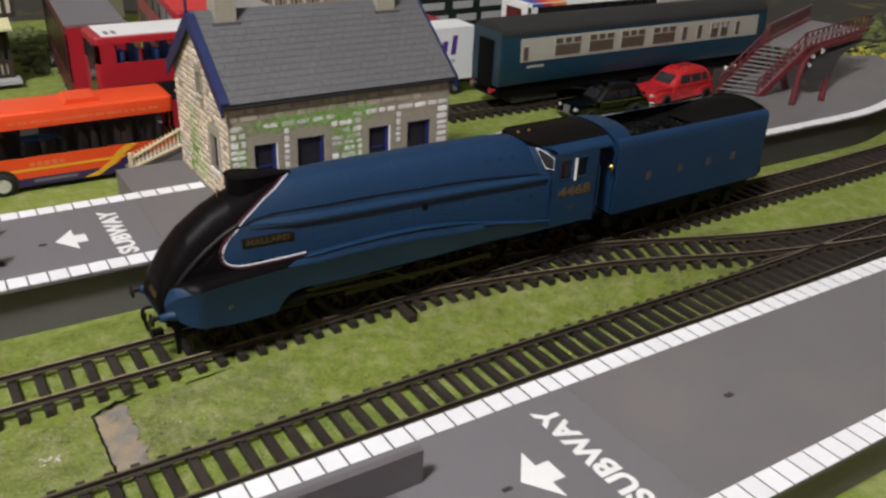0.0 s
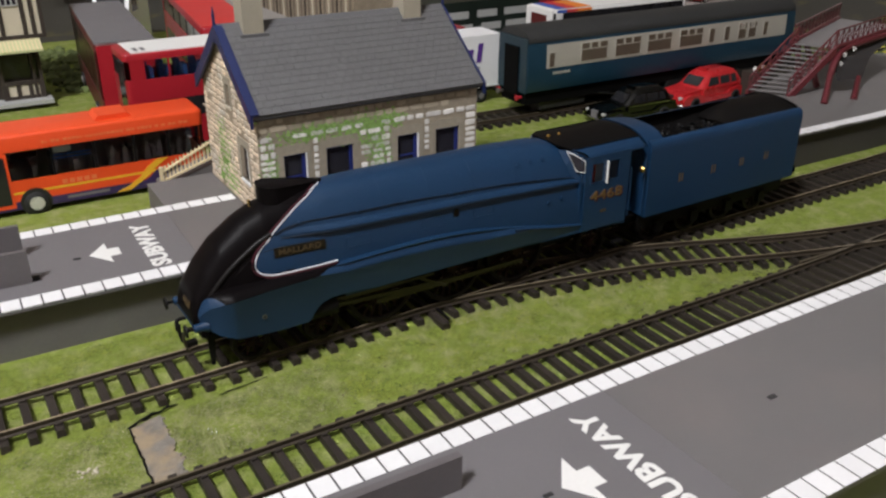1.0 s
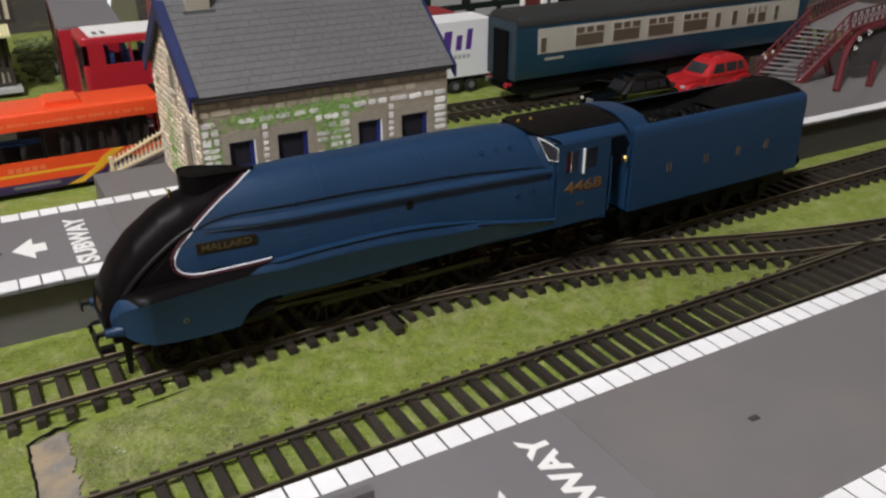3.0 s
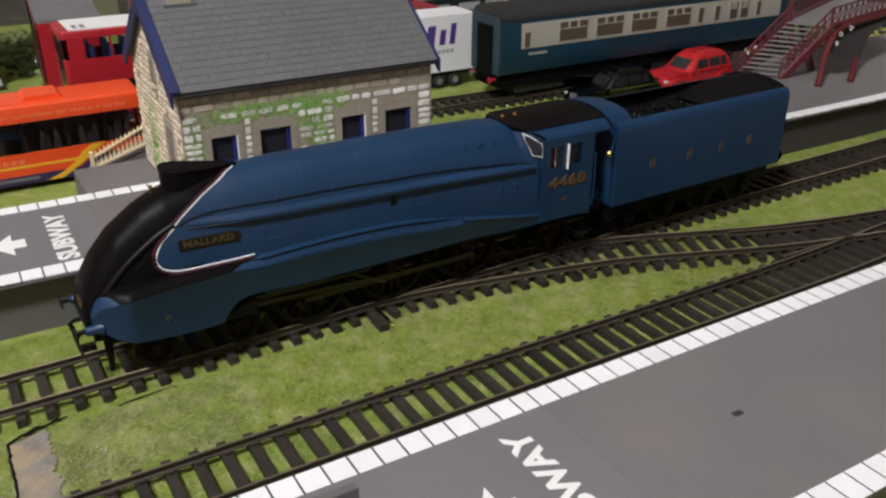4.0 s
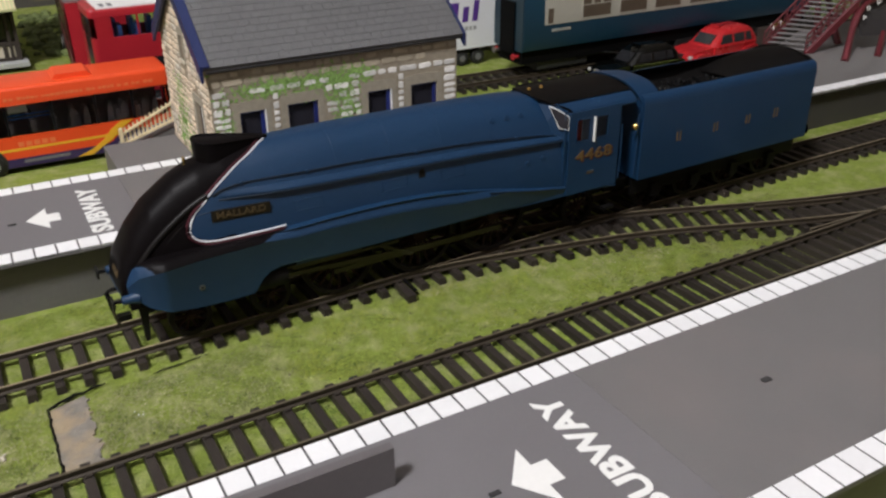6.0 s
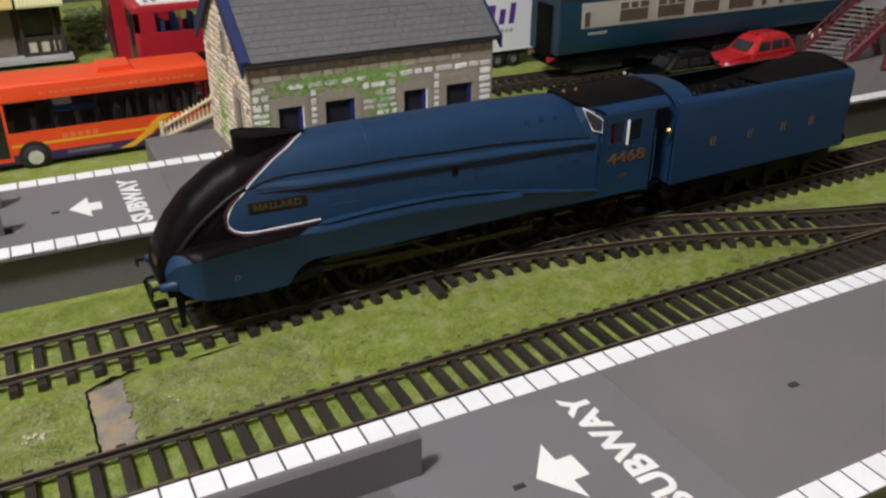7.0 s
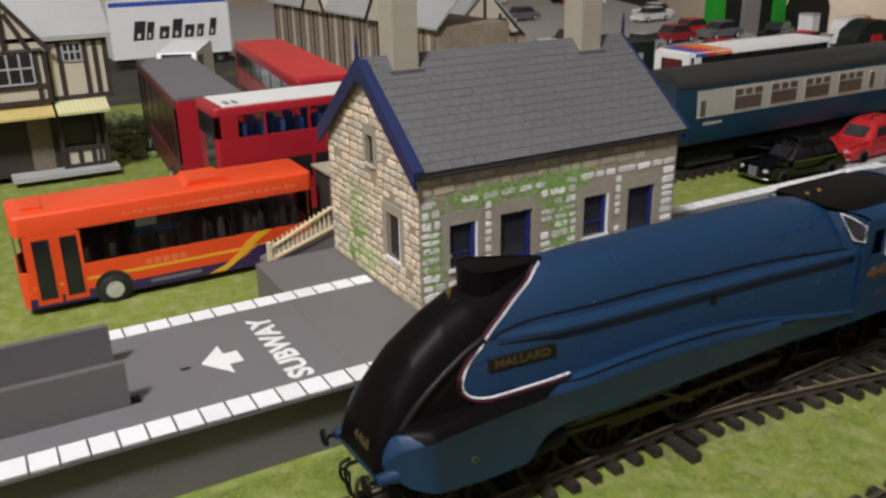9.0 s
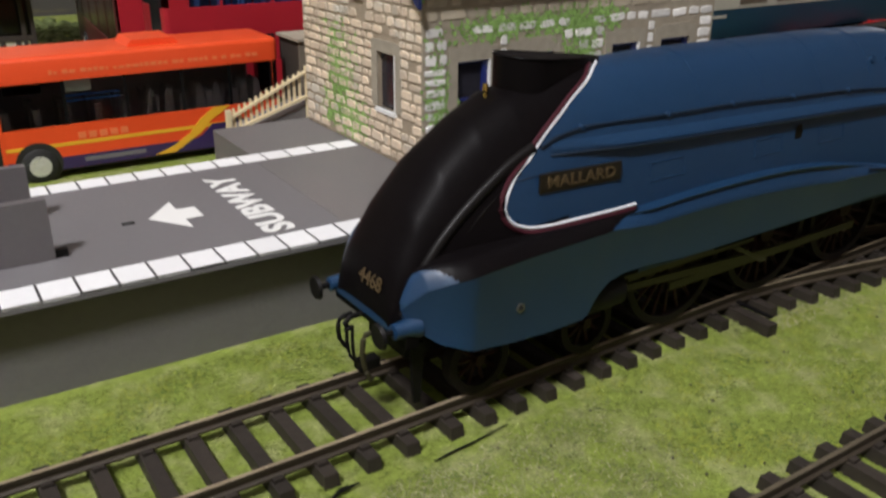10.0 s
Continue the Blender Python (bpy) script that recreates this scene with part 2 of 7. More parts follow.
M = dict(
    # the casing blue darkened, mostly to stand in for shade lines
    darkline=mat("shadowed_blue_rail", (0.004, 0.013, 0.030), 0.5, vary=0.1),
    garter=mat("garter_blue_paint", (0.0072, 0.0325, 0.081), 0.42, vary=0.10, stain=35, grain=1500),
    black=mat("satin_black_paint", (0.0045, 0.0036, 0.004), 0.40, vary=0.2, stain=60, spec=0.05),
    roofblack=mat("matt_black_paint", (0.0045, 0.004, 0.004), 0.6, vary=0.2, spec=0.10),
    chassis=mat("black_chassis", (0.0035, 0.003, 0.003), 0.6, vary=0.3, spec=0.2),
    wheelred=mat("dark_red_wheel", (0.020, 0.0055, 0.005), 0.5, vary=0.2, spec=0.2),
    wheelrim=mat("blackened_tyre", (0.011, 0.008, 0.0075), 0.5, vary=0.2, spec=0.15),
    copper=mat("red_copper_fittings", (0.16, 0.022, 0.016), 0.4, vary=0.5, stain=700, grain=2500),
    steel=mat("dull_steel", (0.35, 0.33, 0.30), 0.35, metal=0.9, vary=0.15),
    rod=mat("oily_coupling_rod", (0.045, 0.040, 0.020), 0.5, metal=0.3, vary=0.2),
    brass=mat("polished_brass", (0.75, 0.52, 0.18), 0.25, metal=1.0, vary=0.1),
    gold=mat("gold_lettering", (0.15, 0.092, 0.034), 0.45, vary=0.45, grain=2500),
    dullgold=mat("tarnished_raised_letters", (0.075, 0.05, 0.022), 0.5, vary=0.3),
    redshade=mat("red_letter_shading", (0.07, 0.012, 0.009), 0.5, vary=0.2),
    plate=mat("weathered_nameplate", (0.022, 0.017, 0.009), 0.45, metal=0.4, vary=0.3),
    white=mat("white_paint", (0.80, 0.80, 0.78), 0.5, vary=0.05),
    lining=mat("white_lining", (0.72, 0.74, 0.78), 0.5, vary=0.05),
    redline=mat("dark_red_lining", (0.05, 0.007, 0.014), 0.45, vary=0.1),
    coal=mat("coal", (0.004, 0.004, 0.0044), 0.42, spec=0.16, vary=0.4, bump=0.5, grain=1200, island=0.4),
    sleeper=mat("dark_brown_sleeper", (0.022, 0.0162, 0.0118), 0.66, vary=0.30, grain=700, bump=0.2, pieces=0.25),
    rail=mat("tarnished_rail", (0.33, 0.265, 0.18), 0.42, metal=0.25, vary=0.42, grain=260),
    midrail=mat("dull_tan_rail", (0.22, 0.178, 0.118), 0.45, metal=0.2, vary=0.4, grain=260),
    darkrail=mat("brown_oxidised_rail", (0.118, 0.096, 0.064), 0.5, metal=0.2, vary=0.4, grain=260),
    railside=mat("rusty_rail_web", (0.042, 0.031, 0.020), 0.6, metal=0.2, vary=0.3),
    grass=mat("grass_mat", (0.198, 0.250, 0.048), 0.9, vary=0.5, grain=700, stain=220, bump=0.5, tint=((0.275, 0.295, 0.115), 140, 0.46, 0.70), spec=0.15),
    blade=mat("grass_fibre", (0.212, 0.266, 0.052), 0.85, vary=0.62, grain=420, stain=130, island=0.46, tint=((0.30, 0.32, 0.125), 140, 0.46, 0.70), spec=0.15),
    beige=mat("beige_flat_roof", (0.36, 0.31, 0.24), 0.85, vary=0.08, grain=300, stain=40),
    card=mat("bare_board", (0.200, 0.180, 0.155), 0.85, vary=0.45, grain=420, stain=170, bump=0.6, tint=((0.30, 0.235, 0.15), 110, 0.44, 0.62)),
    plat=mat("platform_grey", (0.142, 0.135, 0.133), 0.62, vary=0.07, grain=2200, stain=25, bump=0.12, tint=((0.165, 0.148, 0.143), 20, 0.5, 0.75)),
    platsub=mat("subway_section_grey", (0.150, 0.143, 0.148), 0.6, vary=0.05, grain=2200, stain=25, bump=0.12),
    platside=mat("platform_side_grey", (0.130, 0.124, 0.121), 0.6, vary=0.12, grain=900, stain=25, bump=0.15),
    tile=mat("white_edge_slab", (0.82, 0.82, 0.83), 0.5, vary=0.06, pieces=0.04),
    # platform side grey darkened for the lack of light on the bend
    bendside=mat("shade_darkened_platform_side", (0.050, 0.046, 0.042), 0.7, vary=0.2, grain=900, stain=25, bump=0.15),
    weathered=mat("weathered_cottage_boards", (0.30, 0.245, 0.18), 0.85, vary=0.4, grain=260, stain=45, bump=0.3),
    parapet=mat("dark_grey_parapet", (0.115, 0.105, 0.108), 0.55, vary=0.10, stain=30),
    web=mat("dark_grey_plate", (0.032, 0.030, 0.031), 0.6, vary=0.15),
    dirt=mat("brown_dirt", (0.05, 0.04, 0.028), 0.9, vary=0.3),
    pit=mat("dark_stair_well", (0.02, 0.02, 0.02), 0.8),
    stone=mat("tan_stone", (0.68, 0.56, 0.42), 0.85, vary=0.22, grain=420, stain=110, bump=0.4, pieces=0.22, tint=((0.50, 0.47, 0.40), 90, 0.5, 0.72)),
    whitestone=mat("whitewashed_stone", (0.88, 0.83, 0.74), 0.85, vary=0.24, grain=420, stain=70, bump=0.4, pieces=0.24),
    frontmortar=mat("grey_brown_front_mortar", (0.33, 0.285, 0.215), 0.9, vary=0.3, grain=420, stain=90, bump=0.3),
    # weathered brown with some of the eave shade mixed into the colour
    brownstone=mat("weathered_eave_shaded_stone", (0.44, 0.385, 0.29), 0.85, vary=0.2, grain=420, stain=110, bump=0.4, pieces=0.2),
    mortar=mat("grey_brown_mortar", (0.33, 0.27, 0.195), 0.9, vary=0.22, grain=420, stain=90, bump=0.4),
    surround=mat("window_surround_stone", (0.33, 0.295, 0.23), 0.85, vary=0.24, grain=500, bump=0.25),
    ivy=mat("printed_ivy", (0.27, 0.44, 0.13), 0.9, vary=0.25, grain=500, island=0.3, spec=0.1),
    slate=mat("grey_slate", (0.106, 0.106, 0.108), 0.62, vary=0.16, grain=500, stain=40, bump=0.15, pieces=0.045),
    slateback=mat("slate_underlay", (0.108, 0.108, 0.113), 0.7),
    eaves=mat("eave_shadow_black", (0.018, 0.018, 0.019), 0.6, vary=0.15),
    doorblue=mat("bright_navy_door", (0.010, 0.020, 0.135), 0.45, vary=0.12),
    navy=mat("navy_paint", (0.010, 0.019, 0.085), 0.5, vary=0.12),
    chimney=mat("stone_chimney", (0.36, 0.33, 0.26), 0.8, vary=0.08, grain=400, bump=0.2),
    darkwin=mat("dark_window_pane", (0.022, 0.021, 0.028), 0.25, vary=0.2),
    orange=mat("orange_bus_paint", (0.80, 0.078, 0.018), 0.38, vary=0.05),
    yellow=mat("yellow_paint", (0.80, 0.43, 0.03), 0.4, vary=0.06),
    violet=mat("dark_violet_paint", (0.035, 0.020, 0.085), 0.4, vary=0.1),
    busglass=mat("bus_window_tint", (0.018, 0.018, 0.02), 0.12, vary=0.3, stain=120),
    seat=mat("bus_interior_grey", (0.24, 0.22, 0.21), 0.6, vary=0.2),
    seatblue=mat("blue_seat", (0.06, 0.20, 0.60), 0.6, vary=0.15),
    tyre=mat("black_tyre", (0.015, 0.015, 0.015), 0.7, vary=0.2),
    alloy=mat("silver_wheel", (0.68, 0.67, 0.65), 0.28, metal=0.35, vary=0.1),
    cream=mat("cream_fence", (0.78, 0.66, 0.42), 0.6, vary=0.08),
    red=mat("bus_red_paint", (0.36, 0.014, 0.025), 0.35, vary=0.08),
    taxired=mat("taxi_red_paint", (0.46, 0.02, 0.024), 0.28, vary=0.12),
    coachend=mat("dark_teal_coach_end", (0.010, 0.030, 0.044), 0.4, vary=0.2),
    brightred=mat("bright_red_paint", (0.62, 0.03, 0.035), 0.38, vary=0.06),
    maroon=mat("maroon_body", (0.10, 0.018, 0.018), 0.4, vary=0.2),
    roofgrey=mat("grey_bus_roof", (0.155, 0.15, 0.16), 0.6, vary=0.06),
    railblue=mat("coach_blue", (0.006, 0.036, 0.065), 0.4, vary=0.1),
    coachcream=mat("coach_grey_cream", (0.40, 0.38, 0.33), 0.5, vary=0.06),
    coachroof=mat("coach_dark_roof", (0.024, 0.025, 0.025), 0.65, vary=0.12),
    coachwin=mat("coach_window_brown", (0.10, 0.075, 0.055), 0.3, vary=0.25),
    bridge=mat("maroon_bridge_plastic", (0.112, 0.018, 0.024), 0.42, vary=0.12),
    tread=mat("grey_tread", (0.19, 0.18, 0.18), 0.6, vary=0.1),
    darkroad=mat("dark_scatter_ground", (0.040, 0.038, 0.028), 0.9, vary=0.3, grain=400, stain=25, bump=0.4, tint=((0.16, 0.14, 0.03), 18, 0.6, 0.75)),
    road=mat("grey_road", (0.40, 0.38, 0.36), 0.75, vary=0.08, grain=1500, stain=14, bump=0.1),
    timber=mat("dark_timber", (0.035, 0.026, 0.02), 0.75, vary=0.3),
    plaster=mat("cream_plaster", (0.56, 0.51, 0.40), 0.8, vary=0.08, stain=60),
    palegrey=mat("pale_grey_roof", (0.40, 0.41, 0.40), 0.8, vary=0.08, stain=40),
    paleyellow=mat("faded_yellow_awning", (0.60, 0.47, 0.17), 0.6, vary=0.12),
    awning=mat("cream_green_awning", (0.58, 0.60, 0.33), 0.6, vary=0.06),
    brownwood=mat("weathered_planks", (0.17, 0.14, 0.105), 0.8, vary=0.25, grain=300, stain=60),
    trailer=mat("white_trailer_side", (0.84, 0.85, 0.86), 0.45, vary=0.05),
    purple=mat("purple_lettering", (0.10, 0.035, 0.26), 0.5, vary=0.05),
    inkblack=mat("black_lettering", (0.02, 0.02, 0.022), 0.5),
    pillar=mat("black_window_post", (0.004, 0.004, 0.004), 0.7, vary=0.1, spec=0.05),
    ribblack=mat("polished_black_rib", (0.007, 0.006, 0.006), 0.40, vary=0.1, spec=0.14),
    blackgloss=mat("gloss_black_paint", (0.002, 0.0022, 0.002), 0.08, vary=0.2, spec=0.6),
    # blotchy brown reflections are put into this pane colour
    brownglass=mat("brown_reflection_window", (0.048, 0.017, 0.013), 0.25, vary=0.5, stain=25),
    faintorange=mat("faded_pale_orange_lettering", (0.80, 0.19, 0.07), 0.5, vary=0.15),
    chrome=mat("bright_chrome", (0.75, 0.74, 0.70), 0.15, metal=1.0, vary=0.05),
    green=mat("bright_green_plastic", (0.05, 0.62, 0.06), 0.4, vary=0.06),
    blackplastic=mat("black_plastic", (0.02, 0.02, 0.02), 0.5),
    moss=mat("green_scatter", (0.11, 0.14, 0.045), 0.9, vary=0.4, grain=300, stain=60, island=0.4),
    wall=mat("beige_room_wall", (0.46, 0.38, 0.285), 0.85, vary=0.05, grain=60, stain=3),
    ceiling=mat("white_ceiling", (0.45, 0.44, 0.43), 0.9, vary=0.03, grain=60, stain=3),
    floor=mat("brown_carpet", (0.16, 0.12, 0.09), 0.95, vary=0.15, grain=400, stain=5, bump=0.4),
    darkgreen=mat("dark_green_lorry_paint", (0.008, 0.016, 0.012), 0.45, vary=0.2),
    lorryred=mat("lorry_roof_red", (0.28, 0.022, 0.03), 0.5, vary=0.1),
    yellowmoss=mat("yellow_green_scatter", (0.42, 0.38, 0.05), 0.9, vary=0.35, grain=300, stain=60, island=0.4),
    blue=mat("plain_blue_paint", (0.03, 0.09, 0.42), 0.4, vary=0.08),
)

# ---- room and board ----
def structure(name, bm, material, label="", category=""):
    return tagged(part(name, bm, material), label, category, kind="structure")


structure("floor", boxed(-260, 320, -220, 175, -80, -75), M["floor"])
structure("ceiling", boxed(-260, 320, -220, 175, 165, 170), M["ceiling"])
structure("wall_north", boxed(-260, 320, 175, 185, -75, 165), M["wall"])
structure("wall_south", boxed(-260, 320, -230, -220, -75, 165), M["wall"])
structure("wall_west", boxed(-270, -260, -230, 185, -75, 165), M["wall"])
structure("wall_east", boxed(320, 330, -230, 185, -75, 165), M["wall"])

bulb = bpy.data.materials.new("lamp_glow")
bulb.use_nodes = True
bulb.node_tree.nodes["Principled BSDF"].inputs["Emission Color"].default_value = (1, 0.93, 0.83, 1)
bulb.node_tree.nodes["Principled BSDF"].inputs["Emission Strength"].default_value = 6.0
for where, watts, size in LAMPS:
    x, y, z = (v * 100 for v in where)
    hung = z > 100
    lamp = thing("pendant_lamp" if hung else "added_floor_lamp", (x, y, z + 0.4), 0, "round white hanging lamp, switched on" if hung else "unseen white floor lamp added behind the table to light the back wall", "lamp")
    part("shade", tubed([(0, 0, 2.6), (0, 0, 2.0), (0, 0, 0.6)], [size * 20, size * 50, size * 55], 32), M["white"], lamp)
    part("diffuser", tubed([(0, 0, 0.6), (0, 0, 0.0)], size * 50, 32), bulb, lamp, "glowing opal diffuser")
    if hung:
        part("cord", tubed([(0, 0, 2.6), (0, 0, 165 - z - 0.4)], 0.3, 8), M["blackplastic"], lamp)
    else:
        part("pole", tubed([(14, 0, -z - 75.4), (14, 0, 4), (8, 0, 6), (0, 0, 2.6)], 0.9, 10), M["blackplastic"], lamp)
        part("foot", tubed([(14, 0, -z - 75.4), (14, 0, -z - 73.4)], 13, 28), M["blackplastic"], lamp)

board = thing("baseboard_table", (40, 40, 0), 0, "wooden table board carrying the model railway", "table")
# an L-shaped board whose far arm narrows towards the camera
BOARD = [(-70, -32), (104, -32), (104, 57), (80.5, 57), (119.5, 150), (-70, 150)]
part("board", prism(bmesh.new(), [(x - 40, y - 40) for x, y in BOARD], -2.2, -0.12, "z"), M["card"], board, bevel=0.1)
for x, y in ((-105, -68), (59, -68), (-105, 105), (59, 105)):
    part("leg", boxed(x - 2.5, x + 2.5, y - 2.5, y + 2.5, -75, -2.2), M["brownwood"], board)


# ---- grass ground ----
def grass_height(x, y):
    return 0.018 * noise.noise((x * 0.5, y * 0.5, 3.1)) + 0.012 * noise.noise((x * 2.1, y * 2.1, 7.7))


bm = bmesh.new()
xs, ys = np.arange(-30, 90.1, 0.6), np.arange(-30, 60.1, 0.6)
rows = [[bm.verts.new((x, y, 0.02 + grass_height(x, y))) for x in xs] for y in ys]
for j in range(len(ys) - 1):
    for i in range(len(xs) - 1):
        bm.faces.new((rows[j][i], rows[j][i + 1], rows[j + 1][i + 1], rows[j + 1][i]))
structure("ground", bm, M["grass"])
bm = bmesh.new()
prism(bm, [(-69.9, -31.9), (103.9, -31.9), (103.9, 56.9), (80.4, 56.9), (119.3, 149.9), (-69.9, 149.9)], -0.119, -0.08, "z")
structure("ground_mat_border", bm, M["darkroad"])

# ---- railway track ----
PITCH, HALF = 0.72, 1.45


def rail_line(name, parent, pts, z0=0.27, z1=0.50, w=0.040, head="rail"):
    """One rail with foot, web and head."""
    bm = bmesh.new()
    P = [Vector(p) for p in pts]
    rings = []
    prof = [(-w * 1.9, z0), (w * 1.9, z0), (w * 1.9, z0 + 0.04), (w * 0.6, z0 + 0.07), (w * 0.6, z1 - 0.09), (w, z1 - 0.07), (w, z1), (-w, z1), (-w, z1 - 0.07), (-w * 0.6, z1 - 0.09), (-w * 0.6, z0 + 0.07), (-w * 1.9, z0 + 0.04)]
    for i, p in enumerate(P):
        d = P[min(i + 1, len(P) - 1)] - P[max(i - 1, 0)]
        s = Vector((d.y, -d.x, 0)).normalized()
        rings.append([(p.x + s.x * a, p.y + s.y * a, b) for a, b in prof])
    loft(bm, rings, closed=True, caps=True, mats=lambda c: 0 if c.z > z1 - 0.02 else 1)
    return part(name, bm, [M[head], M["railside"]], parent)


def offset_line(pts, d):
    out = []
    for i, p in enumerate(pts):
        t = pts[min(i + 1, len(pts) - 1)] - pts[max(i - 1, 0)]
        s = Vector((-t.y, t.x, 0)).normalized()
        out.append(p + s * d)
    return out


SLEEPERS = {}


def sleeper(parent, p, d, left, right, k):
    """A sleeper across the track at p with its ends left and right of the centre line; alike ones share a mesh."""
    key = (round(left, 1), round(right, 1))
    if key not in SLEEPERS:
        bm = bmesh.new()
        box(bm, -0.14, 0.14, -key[1], key[0], 0.02, 0.27)
        for v in bm.verts:
            if v.co.z > 0.1:
                v.co.x *= 0.9
                v.co.y -= 0.03 * (1 if v.co.y > 0 else -1)
        for side in (0.91, -0.91):
            for e in (0.14, -0.14):
                box(bm, -0.09, 0.09, side + e - 0.05, side + e + 0.05, 0.27, 0.335)
        ob = part("sleeper", bm, M["sleeper"], parent)
        SLEEPERS[key] = ob.data
    else:
        ob = new("sleeper", SLEEPERS[key])
        ob.parent = parent
    wob = 1.2 * noise.noise((p.x * 3.3, p.y, k))
    ob.matrix_basis = pose(p.x * CM, p.y * CM, 0, 0, 0, math.degrees(math.atan2(d.y, d.x)) + wob)


def along(pts, pitch):
    acc, out = 0.0, []
    for a, b in zip(pts, pts[1:]):
        L = (b - a).length
        while acc <= L:
            out.append((a + (b - a) * (acc / L), (b - a).normalized()))
            acc += pitch
        acc -= L
    return out


GAUGE = 0.91
LINE_A = smoothline([(-24, -0.05), (-12, 0.05), (0, 0.14), (10, 0.40), (20, 0.66), (30, 0.84), (40, 0.98), (52, 1.6), (66, 3.4)])
LINE_B = smoothline([(9.4, 0.40), (11.5, 0.22), (14, -0.18), (16.3, -0.62), (18.6, -1.12), (21, -1.88), (24, -3.02), (26.5, -3.86), (29.2, -4.56), (32, -5.14), (35, -5.62), (38, -5.85)])
LINE_C = smoothline([(-24.2, -6.55), (-23.84, -6.547), (-10, -6.42), (0, -6.36), (10, -6.30), (20, -6.34), (26, -6.28), (32, -6.02), (38, -5.72), (46, -5.1), (60, -3.2)])
LINE_D = smoothline([(8, 19.9), (20, 19.7), (30, 19.4), (42, 19.4), (56, 19.7), (72, 21)])


def reach(p, line, extra):
    """Distance from p across to another line's outer sleeper end."""
    q = min(line, key=lambda v: (v - p).length)
    return (q - p).length + extra


def ties(key, line):
    """Where the sleepers of a track lie; the stretch before the locomotive is more widely spaced."""
    if key == "A":
        near = [Vector((0.30 - 0.77 * i, interp(0.30 - 0.77 * i, [(v.x, v.y) for v in line]), 0)) for i in range(30, -1, -1)]
        return [(p, Vector((1, 0.01, 0)).normalized()) for p in near] + [(p, d) for p, d in along(line, PITCH) if p.x > 1.0]
    if key == "C":
        # two lengths of track with different spacing meet near x = 7
        flat = [(v.x, v.y) for v in line]
        spots = [6.94 - 0.7395 * i for i in range(42, -1, -1)] + [7.61 + 0.6985 * i for i in range(72)]
        return [(Vector((x, interp(x, flat), 0)), Vector((1, (interp(x + 0.3, flat) - interp(x - 0.3, flat)) / 0.6, 0)).normalized()) for x in spots]
    return along(line, PITCH)


tracks = {}
for key, line, label in (("A", LINE_A, "brown-sleepered model track under the blue locomotive"), ("C", LINE_C, "brown-sleepered model track along the grey platform edge"), ("D", LINE_D, "model track under the blue and cream coach")):
    tr = thing("railway_track", (0, 0, 0), 0, label, "railway track", "model tracks", "")
    tracks[key] = tr
    for s in (GAUGE, -GAUGE):
        rail_line("rail", tr, offset_line(line, s), head="rail" if key == "A" else "darkrail")
    for k, (p, d) in enumerate(ties(key, line)):
        left = right = HALF
        if key == "A" and 9.2 < p.x < 17.5:
            right = min(reach(p, LINE_B, HALF), 3.2)
        if key == "C" and 25.5 < p.x < 37.5:
            left = min(reach(p, LINE_B, HALF), 3.3)
        if key == "A" and 8.6 < p.x < 9.3:
            right = 2.0
        sleeper(tr, p, d, left, right, k)
tr = thing("railway_track", (0, 0, 0), 0, "curved crossover track between two model tracks", "railway track", "model tracks")
for s in (GAUGE, -GAUGE):
    pts = offset_line(LINE_B, s)
    rail_line("rail", tr, pts, head="midrail")
for k, (p, d) in enumerate(along(LINE_B, PITCH)):
    if 17.2 < p.x < 26.0:
        sleeper(tr, p, d, HALF, HALF, k)
# guard rails and frog in the crossover's far turnout
for pts in ([(24.6, -5.18), (27.0, -5.25), (29.2, -5.36)], [(24.5, -2.5), (26.5, -3.2), (28.3, -3.75)]):
    rail_line("guard_rail", tr, smoothline(pts), head="darkrail")
part("point_motor_cover", boxed(8.95, 9.25, -1.75, -1.0, 0.02, 0.30), M["sleeper"], tr, bevel=0.03)
part("tie_bar", boxed(9.3, 9.42, -1.5, 1.5, 0.28, 0.33), M["chassis"], tr)

# ---- platforms ----
TOP = 2.15
M["bedding"] = mat("dark_joint_grey", (0.045, 0.043, 0.042), 0.8, vary=0.15)


def tile_row(parent, pts, depth, inward, count, TILE_W=0.645):
    """White edge slabs along a line, each a piece of its own."""
    data = {}
    if len(pts) == 2:
        n = min(count, len(along(pts, TILE_W)))
        a, b = sorted((pts[0].y, pts[0].y + inward * depth))
        part("slab_bedding", boxed(pts[0].x, pts[0].x + n * TILE_W, a + 0.01, b - 0.005, TOP - 0.05, TOP + 0.0035), M["bedding"], parent)
    for k, (p, d) in enumerate(along(pts, TILE_W)[:count]):
        if "m" not in data:
            ob = part("edge_slab", boxed(0.028, TILE_W - 0.028, 0, depth, -0.05, 0.012), M["tile"], parent)
            data["m"] = ob.data
        else:
            ob = new("edge_slab", data["m"])
            ob.parent = parent
        a = math.degrees(math.atan2(d.y, d.x))
        if inward < 0:
            q = p + d * TILE_W
            ob.matrix_basis = pose(q.x * CM, q.y * CM, TOP * CM, 0, 0, a + 180)
        else:
            ob.matrix_basis = pose(p.x * CM, p.y * CM, TOP * CM, 0, 0, a)


